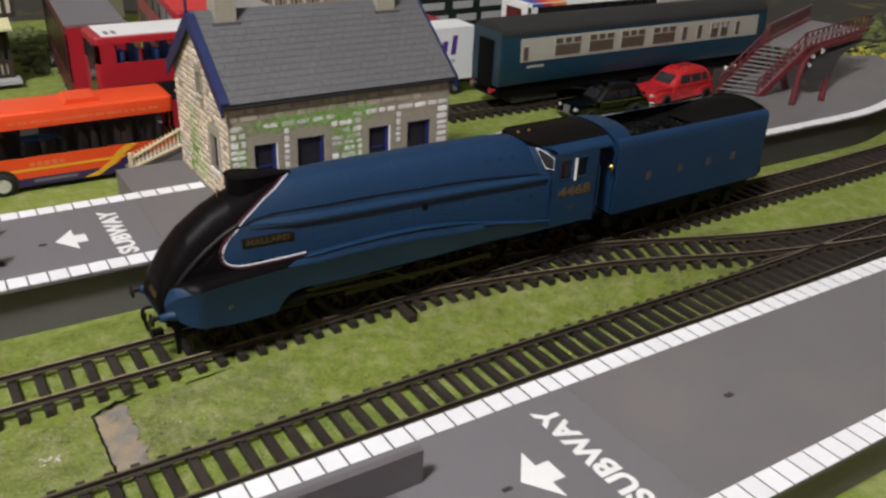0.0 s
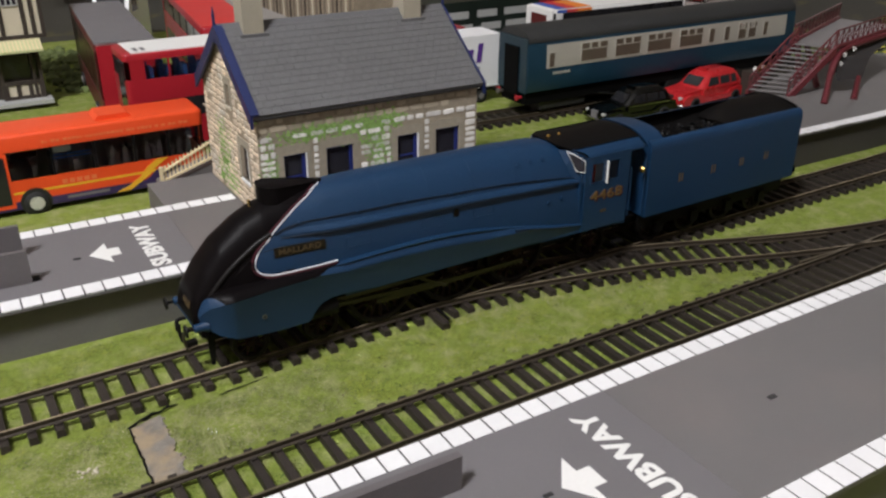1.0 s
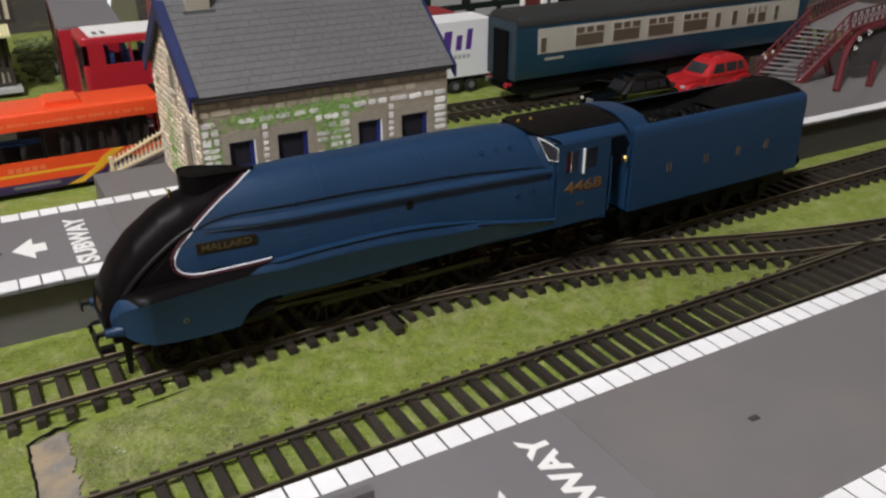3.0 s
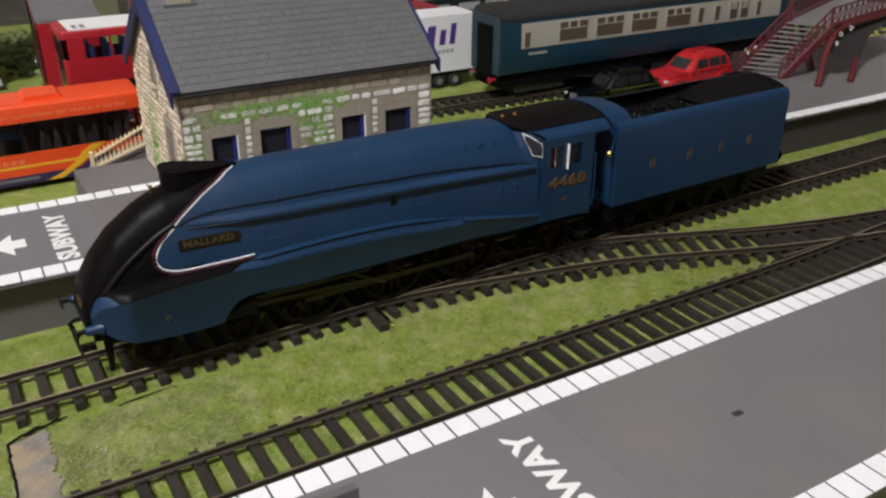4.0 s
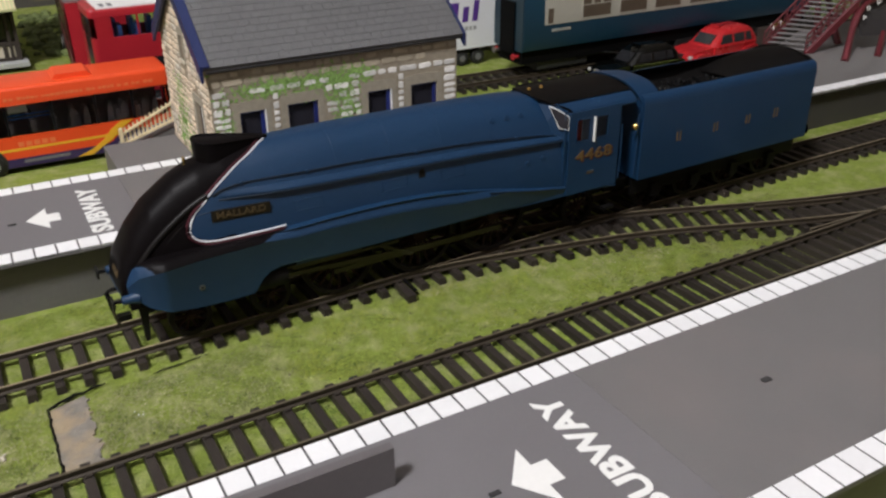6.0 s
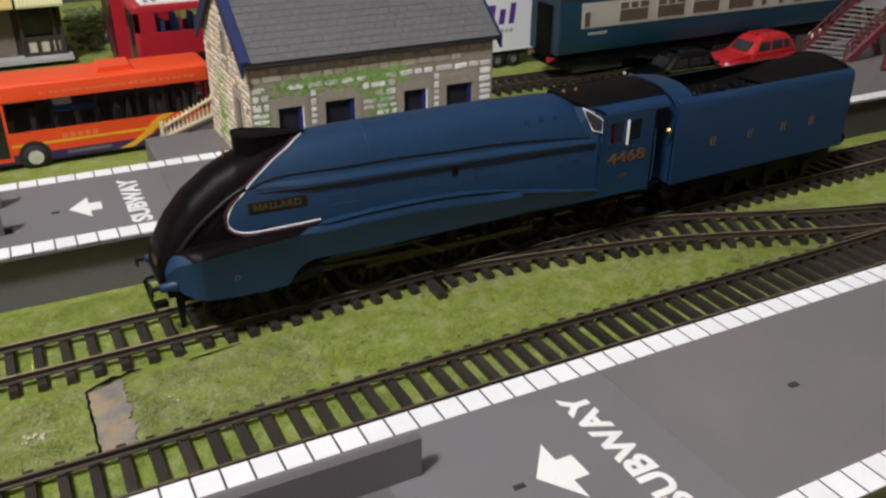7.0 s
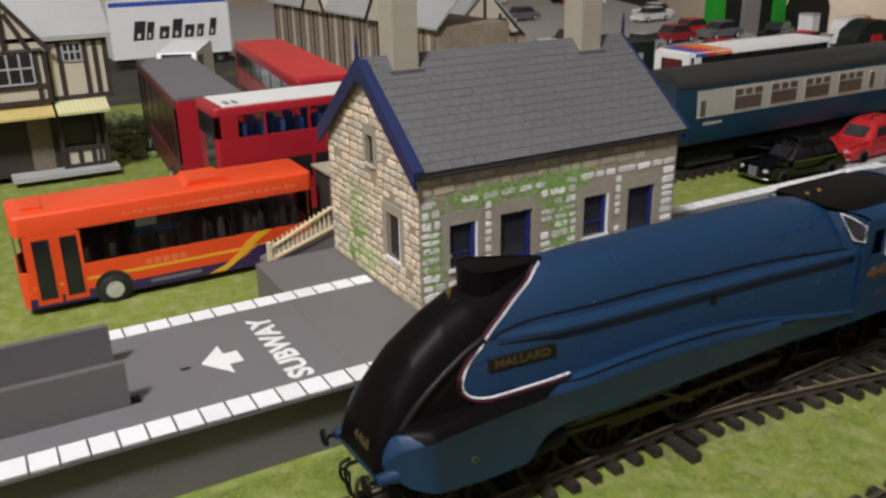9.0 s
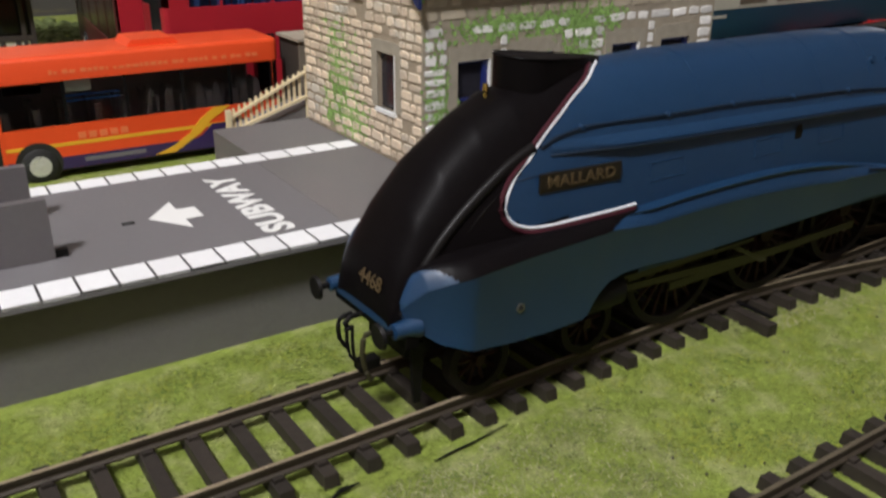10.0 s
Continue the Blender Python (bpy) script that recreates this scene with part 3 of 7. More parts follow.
def platform_body(parent, x0, x1, y0, y1, top_mat, hole=None):
    """A platform section: dark inset sides under an overhanging top with a rounded lip."""
    bm = bmesh.new()
    box(bm, x0, x1, y0 + 0.42, y1 - 0.42, 0.02, TOP - 0.14)
    part("side_wall", bm, M["platside"], parent, bevel=0.02)
    bm = bmesh.new()
    if hole:
        a, b, c, d = hole
        box(bm, x0, a, y0, y1, TOP - 0.14, TOP)
        box(bm, b, x1, y0, y1, TOP - 0.14, TOP)
        box(bm, a, b, y0, c, TOP - 0.14, TOP)
        box(bm, a, b, d, y1, TOP - 0.14, TOP)
    else:
        box(bm, x0, x1, y0, y1, TOP - 0.14, TOP)
    part("deck", bm, top_mat, parent, bevel=0.02)


def subway_section(name, dx, dy, label, turn=0.0, y0=3.32, y1=10.20, rows=((-13.49, 0.645, 23), (-14.1, 0.645, 24)), tall=1.02):
    """A platform section with painted word and arrow, and a stairwell between two parapets."""
    p = thing(name, (dx, dy, 0), turn, label, "platform", "subway platform sections", "")
    x0, x1 = -14.0, 1.95
    # stairs between the parapets
    platform_body(p, x0, x1, y0, y1, M["platsub"])
    for y in (5.55, 8.05):
        part("parapet", boxed(-9.8, -3.8, y, y + 0.22, TOP + 0.004, TOP + tall), M["parapet"], p, "dark grey parapet wall", bevel=0.03)
    part("parapet_end", boxed(-9.8, -9.6, 5.772, 8.048, TOP + 0.004, TOP + tall), M["parapet"], p, bevel=0.03)
    part("peg", boxed(-3.798, -3.55, 5.6, 5.75, TOP + 0.004, TOP + 0.16), M["chassis"], p, bevel=0.02)
    for i in range(7):
        part("stair_panel", boxed(-4.6 - 0.5 * i - 0.5, -4.6 - 0.5 * i, 5.80, 8.02, TOP + 0.006, TOP + 0.03 + 0.004 * i), M["parapet"], p)
    word = moved(letters("SUBWAY", 0.98, 0.012, 0.035), Matrix.Translation((0.63, 6.80, TOP + 0.008)) @ Matrix.Rotation(radians(90), 4, "Z") @ Matrix.Diagonal((1.06, 0.96, 1, 1)))
    part("painted_word", word, M["white"], p, "white painted word SUBWAY")
    bm = bmesh.new()
    prism(bm, [(-1.66, 6.85), (-0.96, 5.88), (-0.96, 6.45), (-0.55, 6.45), (-0.55, 7.15), (-0.96, 7.15), (-0.96, 7.75)], TOP + 0.003, TOP + 0.014, "z")
    part("painted_arrow", bm, M["white"], p, "white painted arrow")
    part("socket", boxed(-2.25, -1.98, 6.74, 6.86, TOP + 0.002, TOP + 0.03), M["pit"], p, bevel=0.01)
    for (start, wide, count), y, depth, inward in zip(rows, (y0, y1), (0.77, 0.67), (1, -1)):
        tile_row(p, [Vector((start, y, 0)), Vector((x1 + 0.5, y, 0))], depth, inward, count, wide)
    return p


subway_section("platform_section", -0.08, -0.1, "grey platform section with white edge slabs beside the station building", -0.5, 3.72, 10.47, ((-13.10, 0.672, 22), (-13.55, 0.69, 22)), 1.25)
subway_section("platform_section", 7.41, -19.57, "grey platform section with white edge slabs beside the front track")

plain = thing("platform_section", (-0.08, -0.1, 0), -0.5, "plain grey platform section with white edge slabs under the station building", "platform", "plain platform sections")
platform_body(plain, 1.96, 33.5, 3.72, 10.47, M["plat"])
tile_row(plain, [Vector((1.69, 3.72, 0)), Vector((33.5, 3.72, 0))], 0.77, 1, 47, 0.672)
tile_row(plain, [Vector((1.63, 10.47, 0)), Vector((5.2, 10.47, 0))], 0.67, -1, 5, 0.69)
tile_row(plain, [Vector((16.3, 10.47, 0)), Vector((33.4, 10.47, 0))], 0.67, -1, 25, 0.672)

front = thing("platform_section", (-0.16, -0.05, 0), 0, "plain grey platform section with white edge slabs beside the crossover", "platform", "plain platform sections")
platform_body(front, 9.53, 44, -16.20, -9.32, M["plat"])
tile_row(front, [Vector((8.955, -9.32, 0)), Vector((9.48, -9.32, 0))], 0.67, -1, 1, 0.523)
tile_row(front, [Vector((9.478, -9.32, 0)), Vector((44, -9.32, 0))], 0.67, -1, 54, 0.6353)
tile_row(front, [Vector((9.36, -16.20, 0)), Vector((44, -16.20, 0))], 0.77, 1, 53)
part("socket", boxed(13.36, 13.64, -12.78, -12.62, TOP + 0.002, TOP + 0.03), M["pit"], front, bevel=0.01)

# curved end section by the footbridge
EDGE = smoothline([(33.4, 3.33), (38, 3.28), (42, 3.25), (45, 3.4), (48, 4.0), (52, 5.3), (56, 7.3)])
bend = thing("platform_section", (0, 0, 0), 0, "curved grey platform section with white edge slabs below the footbridge", "platform")
bm = bmesh.new()
prism(bm, [(v.x, v.y) for v in EDGE] + [(60, 12.9), (57, 14.0), (45, 13.0), (38.6, 10.1), (33.4, 10.1)], TOP - 0.14, TOP, "z")
part("deck", bm, M["plat"], bend)
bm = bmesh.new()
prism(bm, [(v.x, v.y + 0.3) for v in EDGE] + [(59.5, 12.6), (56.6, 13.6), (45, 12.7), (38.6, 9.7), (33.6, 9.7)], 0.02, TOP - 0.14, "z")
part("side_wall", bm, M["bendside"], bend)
tile_row(bend, EDGE, 0.66, 1, 38)

# slab under the station building
slab = thing("building_base", (2.1, 10.38, 0), 0, "plain grey plastic base slab under the stone station building", "base")
part("base", boxed(0, 13.9, 0, 3.12, 0.02, TOP - 0.01), M["plat"], slab, bevel=0.04)

# grey road at the far right
structure("road", boxed(36, 92, 13.6, 17.9, 0.03, 0.16), M["road"])
structure("road_back", boxed(30, 92, 21.8, 44, 0.06, 0.17), M["darkroad"])

# bare patch where the grass mat is torn
rag = [(-2.45 + 0.07 * noise.noise((3.1 * y, 2, 0)), y) for y in np.arange(-2.02, -4.95, -0.12)]
rag2 = [(-1.46 + 0.16 * noise.noise((2.3 * y, 5, 0)) + 0.16 * noise.noise((9 * y, 3, 1)), y) for y in np.arange(-4.9, -1.7, 0.06)]
torn = thing("torn_patch", (0, 0, 0), 0, "bare grey-brown patch where the grass mat is torn", "patch")
part("bare_board", prism(bmesh.new(), rag + rag2, 0.02, 0.075, "z"), M["card"], torn)
# curled mat edge, coloured black to draw its ragged shadow too
curl = [(x - 0.02, y, 0.10 + 0.03 * noise.noise((4 * y, 9, 0))) for x, y in rag]
part("torn_edge", tubed(curl, [0.03 + 0.035 * abs(noise.noise((5 * y, 1, 4))) for x, y in rag], 6), M["chassis"], torn)
# more black strips that draw edge shadow on the mat
bm = bmesh.new()
tube(bm, [(-2.5, -2.0, 0.1), (-2.3, -1.93, 0.13), (-2.1, -1.80, 0.13), (-1.9, -1.74, 0.11), (-1.7, -1.6, 0.12), (-1.45, -1.62, 0.10), (-1.2, -1.5, 0.12), (-0.85, -1.47, 0.10)], [0.03, 0.05, 0.035, 0.06, 0.05, 0.03, 0.045, 0.015], 6)
tube(bm, [(0.5, -1.62, 0.08), (0.8, -1.58, 0.09), (1.4, -1.52, 0.085), (2.2, -1.40, 0.08)], [0.012, 0.022, 0.018, 0.01], 6)
part("torn_edge", bm, M["chassis"], torn)

# ---- the blue streamlined locomotive ----
RAILTOP = 0.50
loco = thing("steam_locomotive", (0, 0.14, RAILTOP), 1.52, "garter-blue streamlined model steam locomotive with black nose and white lining", "locomotive")
CREST = [(0.12, 1.9), (0.14, 2.3), (0.30, 2.85), (0.74, 3.62), (1.3, 4.28), (2.1, 4.88), (2.8, 5.22), (3.6, 5.42), (5.0, 5.55), (6.5, 5.60), (12, 5.56), (14.3, 5.47), (15.2, 5.32), (15.9, 5.22)]
WIDE = [(0.12, 0.90), (0.30, 0.98), (0.44, 1.02), (1.13, 1.10), (2.0, 1.22), (3.0, 1.36), (4.5, 1.48), (6, 1.52), (12, 1.52), (14, 1.60), (15.9, 1.66)]
BASE = 1.75


def power(x):
    return interp(x, [(0, 3.4), (0.6, 3.0), (2, 2.5), (5, 2.5), (16, 2.5)])


def half_width(x, z):
    h = interp(x, CREST) - BASE
    s = min(max((z - BASE) / h, 0), 1)
    return interp(x, WIDE) * max(0.0, 1 - s ** power(x)) ** (1 / power(x))


def stripe_x(z):
    """Where the white line runs on the side, by height."""
    return interp(z, [(3.0, 5.3), (3.09, 5.3), (3.11, 3.0), (3.16, 2.62), (3.28, 2.38), (3.50, 2.28), (3.70, 2.32), (3.99, 2.51), (4.26, 2.81), (4.57, 3.13), (5.07, 3.87), (5.36, 4.50), (5.50, 4.84), (5.56, 5.2)])


def cheek(x):
    return 1.72 - 0.98 * max(0, 1 - x / 1.35) ** 1.5


def is_black(c):
    z = c.z
    return c.x < stripe_x(z)


xs = sorted(set([round(0.12 + 0.06 * i, 3) for i in range(95)] + [round(5.9 + 0.5 * i, 3) for i in range(20)] + [15.9]))
rings = []
for x in xs:
    h, w, p = interp(x, CREST) - BASE, interp(x, WIDE), power(x)
    ring = []
    for k in range(49):
        t = math.pi * k / 48
        c, s = math.cos(t), math.sin(t)
        ring.append((x, -w * math.copysign(abs(c) ** (2 / p), c), BASE + h * s ** (2 / p)))
    rings.append(ring)
bm = bmesh.new()
loft(bm, rings, mats=lambda c: 1 if is_black(c) else 0)
bm.faces.new([v for v in bm.verts][:49][::-1])
part("boiler_casing", bm, [M["garter"], M["black"]], loco, "smooth garter-blue casing with a black wedge nose", smooth=True)

for side in (-1, 1):
    # white parabola line and the dark red line inside the black
    for off, r, m, nm in ((0.0, 0.030, "lining", "white_line"), (-0.095, 0.045, "redline", "red_line")):
        line = [(5.18, 5.565), (4.84, 5.50), (4.5, 5.36), (3.87, 5.07), (3.13, 4.57), (2.81, 4.26), (2.51, 3.99), (2.32, 3.70), (2.28, 3.50), (2.38, 3.28), (2.62, 3.16), (3.0, 3.11), (4.0, 3.13), (5.08, 3.16)]
        if off:
            line = [(x + off * (1 if z > 3.25 else 0.3), z - (0.075 if z < 3.25 else 0.0)) for x, z in line]
        pts = [(v.x, side * (half_width(v.x, v.y) + 0.005), v.y) for v in smoothline(line, 0.12)]
        part(nm, tubed(pts, [r * (0.4 if not off and 3.93 < p[2] < 4.22 else 1) for p in pts], 6), M[m], loco, smooth=True)
    # raised rib on the nose edge
    rib = [(0.36, 2.0), (0.44, 2.18), (0.71, 2.67), (1.13, 3.17), (1.67, 3.65), (2.46, 4.2), (2.95, 4.44)]
    part("nose_rib", tubed([tuple(v) for v in smoothline([(x, side * (half_width(x, z) - 0.035), z) for x, z in rib], 0.2)], 0.105, 14), M["ribblack"], loco, smooth=True)
    hatch = [(2.46, 3.93), (2.9, 3.99), (3.35, 4.03)]
    part("hatch_seam", tubed([(x, side * (half_width(x, z) + 0.004), z) for x, z in hatch], 0.012, 5), M["darkline"], loco)
    # thin added ridge that shapes a highlight streak beside the rib
    crook = [(1.55, 3.22), (1.85, 3.50), (2.2, 3.78)]
    part("nose_streak", tubed([(x, side * (half_width(x, z) - 0.004), z) for x, z in crook], [0.006, 0.026, 0.006], 6), M["ribblack"], loco, smooth=True)
    # handrail with knobs, and the casing ledge below it
    rail = [(3.05, 4.45), (3.4, 4.58), (3.95, 4.67), (6.0, 4.65), (7.84, 4.62), (9.77, 4.53), (11.73, 4.45), (14, 4.28), (15.8, 4.05)]
    # the rail's darker blue includes the shade along it
    part("handrail", tubed([tuple(v) for v in smoothline([(x, side * (half_width(x, z) + 0.05), z) for x, z in rail], 0.4)], 0.026, 6), M["darkline"], loco)
    for x in (3.95, 6.0, 7.84, 9.77, 11.73, 13.7):
        z = interp(x, rail)
        y = half_width(x, z)
        part("handrail_knob", tubed([(x, side * (y - 0.02), z), (x, side * (y + 0.085), z)], 0.05, 8), M["garter"], loco)
    ledge = [(3.25, 4.33), (4.24, 4.33), (6.0, 4.28), (9.4, 4.17), (12.3, 4.07), (14.5, 3.99), (15.8, 3.94)]
    bm = bmesh.new()
    rr = []
    for v in smoothline(ledge, 0.3):
        x, z = v.x, v.y
        y = half_width(x, z)
        t = min(1, (x - 3.25) / 1.6) * 0.15
        rr.append([(x, side * (half_width(x, z + 0.16) + 0.004), z + 0.16), (x, side * (y + t * 0.8), z + 0.06), (x, side * (y + t), z), (x, side * (y + t * 0.75), z - 0.045), (x, side * (y - 0.02), z - 0.05)])
    loft(bm, rr)
    part("casing_ledge", bm, M["garter"], loco, smooth=True)
    # dark strip in place of the shade under the ledge
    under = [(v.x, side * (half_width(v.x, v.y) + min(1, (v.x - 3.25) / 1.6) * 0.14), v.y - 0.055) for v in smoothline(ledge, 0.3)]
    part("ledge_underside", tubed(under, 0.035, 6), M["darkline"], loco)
    # valance with wheel arch and curved front cheek
    BEAD_IN = [(0, 0.0), (0.2, 0.015), (0.4, 0.07), (0.55, 0.12), (0.7, 0.06), (0.8, 0.05), (0.9, 0.10), (1, 0.3)]
    BEAD_DOWN = [(0, 0.42), (0.2, 0.34), (0.4, 0.22), (0.55, 0.12), (0.7, 0.07), (0.8, 0.03), (0.9, 0.0), (1, 0.0)]
    low = [(0.30, 1.98), (0.42, 1.86), (0.58, 1.68), (0.8, 1.52), (1.3, 1.35), (2.1, 1.24), (3.0, 1.20), (3.8, 1.21), (3.92, 1.30), (4.02, 1.47), (4.18, 1.66), (4.40, 1.82), (4.75, 1.91), (5.5, 1.90), (6.6, 1.82), (10.7, 1.83), (13.0, 1.85), (15.5, 1.80), (18.15, 1.62)]
    high = [(0.30, 2.26), (0.38, 2.44), (0.5, 2.64), (0.62, 2.77), (0.8, 2.87), (1.0, 2.92), (1.5, 2.97), (2.4, 3.02), (3.2, 3.04), (4.1, 3.05), (4.8, 3.07), (5.2, 3.10), (6.4, 3.16), (7.7, 3.18), (8.7, 3.17), (9.6, 3.13), (10.8, 3.02), (11.7, 2.86), (13.04, 2.63), (14.3, 2.39), (15.5, 2.20), (18.15, 1.74)]
    drop = [(0.3, 0.12), (0.5, 0.24), (0.8, 0.28), (1.3, 0.22), (4.0, 0.18), (4.9, 0.14), (5.6, 0.10), (18, 0.05)]
    span = [(0.3, 0.12), (0.5, 0.30), (0.8, 0.36), (4.5, 0.32), (5.6, 0.20)]
    bm = bmesh.new()
    rr, full_at = [], []
    for x in sorted(set([0.30, 0.33, 0.38, 0.43, 0.48, 0.55] + [round(0.58 + 0.022 * i, 3) for i in range(30)] + [round(1.25 + 0.06 * i, 3) for i in range(16)] + [round(4.28 + 0.04 * i, 3) for i in range(22)] + [2.2, 2.45, 2.7, 2.95, 3.2, 3.4, 3.6, 3.8, 3.86, 3.92, 3.97, 4.02, 4.1, 4.18, 4.28, 4.4, 4.55, 4.65, 4.75, 4.85, 4.95, 5.05, 5.15, 5.3, 5.6] + [6 + 0.5 * i for i in range(24)] + [18.15])):
        out = cheek(x)
        zl, zh = interp(x, low), interp(x, high)
        inner = min(max(half_width(x, zh) - 0.05, 0.5), out - 0.08)
        full = out - inner
        fall, reach = interp(x, drop), min(interp(x, span), full)
        depths = [full * (k / 15) ** 1.2 for k in range(16)]
        top = [(out - d, zh - fall * max(0.0, 1 - d / reach) ** 2 + 0.01 * d) for d in depths]
        # behind the white line the shoulder becomes a narrow bead over a shallow undercut
        g = interp(x, [(4.3, 0), (5.3, 1), (11.0, 1), (13.5, 0)])
        deep = interp(x, [(5.0, 0.75), (9.3, 1.0)])
        bead = [(out - min(interp(k / 15, BEAD_IN), full), zh - deep * interp(k / 15, BEAD_DOWN)) for k in range(15)] + [(inner, zh + 0.01)]
        top = [(x, side * (a[0] * (1 - g) + b[0] * g), a[1] * (1 - g) + b[1] * g) for a, b in zip(top, bead)]
        lean = 0.10 * min(1.0, x / 2.0)
        edge = zh - fall * (1 - g) - 0.42 * deep * g - 0.01
        rr.append([(x, side * (out - 0.2), zl), (x, side * (out - lean), zl + 0.01), (x, side * (out - 0.004), edge)] + top + [(x, side * (inner - 0.06), zl + 0.05)])
    loft(bm, rr, closed=True, caps=True)
    n = len(rr[0])
    # the black paint sweeps down over the shoulder and tapers off at the end of the white line
    for i, f in enumerate(bm.faces):
        row, k = i // n, i % n
        if row >= len(rr) - 1 or k < 2 or k > 18:
            continue
        x, u = (rr[row][0][0] + rr[row + 1][0][0]) / 2, max(0.0, (k - 2.5) / 15) ** 1.2
        if 0.50 + 0.52 * max(0.0, 1 - u / 0.85) < x < 4.25 + 0.9 * u:
            f.material_index = 1
    part("valance", bm, [M["garter"], M["black"]], loco, "blue side skirt with a rounded front and a wheel arch", smooth=True)
    # dark line in place of the shade below the valance shoulder
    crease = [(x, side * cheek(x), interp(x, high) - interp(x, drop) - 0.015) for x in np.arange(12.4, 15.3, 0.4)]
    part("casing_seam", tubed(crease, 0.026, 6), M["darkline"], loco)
    part("access_hole", tubed([(2.26, side * 1.60, 1.91), (2.26, side * 1.682, 1.91)], 0.085, 14), M["steel"], loco)
    part("access_hole_centre", tubed([(2.26, side * 1.61, 1.91), (2.26, side * 1.688, 1.91)], 0.055, 14), M["pit"], loco)
    # nameplate with raised letters
    y = half_width(3.8, 3.85)
    ang = math.degrees(math.atan2(half_width(4.66, 3.85) - half_width(2.95, 3.85), 1.71))
    plate_m = Matrix.Translation((3.80, side * (y + 0.03), 3.86)) @ Matrix.Rotation(radians(side * ang), 4, "Z")
    plate = part("nameplate", moved(boxed(-0.88, 0.88, -0.03, 0.03, -0.17, 0.17), plate_m), M["plate"], loco, "tarnished nameplate with raised letters", bevel=0.01)
    word = letters("MALLARD", 0.30, 0.03, 0.006)
    turn = Matrix.Rotation(radians(90), 4, "X")
    if side > 0:
        turn = Matrix.Rotation(radians(180), 4, "Z") @ turn
    part("nameplate_letters", moved(word, plate_m @ Matrix.Translation((0, side * 0.036, 0)) @ turn @ Matrix.Diagonal((1.12, 0.95, 1, 1))), M["dullgold"], plate)
    # small fittings on the lower casing
    for x, z in ((5.9, 3.68), (8.9, 3.66), (11.1, 3.62)):
        q = [(x + a, side * (half_width(x + a, z + b) + 0.004), z + b) for a, b in ((-0.45, -0.16), (0.45, -0.16), (0.45, 0.16), (-0.45, 0.16), (-0.45, -0.16), (0.45, -0.16))]
        part("inspection_cover", tubed(q, 0.014, 4), M["garter"], loco)
    oval = [(9.9 + 0.13 * math.cos(math.pi * k / 8), side * (half_width(9.9, 3.78) + 0.02), 3.78 + 0.2 * math.sin(math.pi * k / 8)) for k in range(16)]
    bm = bmesh.new()
    bm.faces.new([bm.verts.new(v) for v in oval])
    bmesh.ops.solidify(bm, geom=bm.faces[:], thickness=0.03)
    part("maker_plate", bm, M["plate"], loco, "small dark oval plate")
    for x, z in ((14.1, 3.35), (14.75, 3.42)):
        part("washout_plug", tubed([(x, side * (half_width(x, z) - 0.03), z), (x, side * (half_width(x, z) + 0.05), z)], 0.075, 10), M["garter"], loco)

# boiler bands
for x in (7.0, 8.9, 10.8, 12.7):
    pts = []
    for k in range(33):
        t = math.pi * (0.18 + 0.64 * k / 32)
        c, s, p = math.cos(t), math.sin(t), power(x)
        h, w = interp(x, CREST) - BASE, interp(x, WIDE)
        pts.append((x, -w * math.copysign(abs(c) ** (2 / p), c), BASE + h * s ** (2 / p) + 0.002))
    part("boiler_band", tubed(pts, 0.008, 5), M["garter"], loco)

# chimney, whistle, safety valves
bm = bmesh.new()
rr = []
for z, front, w, tail in ((4.85, 2.98, 0.58, 5.5), (5.3, 2.97, 0.56, 5.4), (5.83, 2.96, 0.54, 5.25), (5.84, 2.98, 0.52, 5.22)):
    ring = []
    for k in range(40):
        t = 2 * math.pi * k / 40
        c, s_ = math.cos(t), math.sin(t)
        mid = front + w
        x = mid + (c * w if c < 0 else c * (tail - mid))
        ring.append((x, w * math.copysign(abs(s_) ** 0.85, s_) * (1 if c < 0 else 1 - 0.55 * c), z - 0.105 * max(0.0, x - 2.9)))
    rr.append(ring)
loft(bm, rr, closed=True, caps=True)
chim = part("chimney", bm, M["black"], loco, "oval black streamlined chimney", smooth=True)
rim = [(x, y, z + 0.012) for x, y, z in rr[2]]
part("chimney_rim", tubed(rim + rim[:2], 0.022, 6), M["black"], chim, smooth=True)
part("whistle", tubed([(2.66, 0, 4.95), (2.66, 0, 5.22), (2.66, 0, 5.26), (2.66, 0, 5.38)], [0.035, 0.035, 0.055, 0.05], 8), M["brass"], loco, "small brass whistle")
for x, y in ((15.17, 0.0), (15.72, 0.0)):
    part("safety_valve", tubed([(x, y, 5.36), (x, y, 5.45), (x, y, 5.46), (x, y, 5.53)], [0.06, 0.06, 0.075, 0.05], 10), M["brass"], loco, "brass safety valve")
for x, s in ((12.9, -1), (13.5, -1), (14.1, -1), (12.9, 1), (13.5, 1)):
    z = 4.95
    part("dome_plug", tubed([(x, s * (half_width(x, z) - 0.04), z), (x, s * (half_width(x, z) + 0.04), z + 0.03)], 0.09, 10), M["garter"], loco)

# cab
bm = bmesh.new()
roof = [(-1.72, 4.86), (-1.68, 4.97), (-1.58, 5.06), (-1.42, 5.14), (-1.25, 5.21), (-0.8, 5.35), (0, 5.43), (0.8, 5.35), (1.25, 5.21), (1.42, 5.14), (1.58, 5.06), (1.68, 4.97), (1.72, 4.86)]


def roof_front(y):
    return interp(abs(y), [(0, 14.85), (0.8, 15.0), (1.25, 15.35), (1.5, 15.75), (1.72, 15.9)])


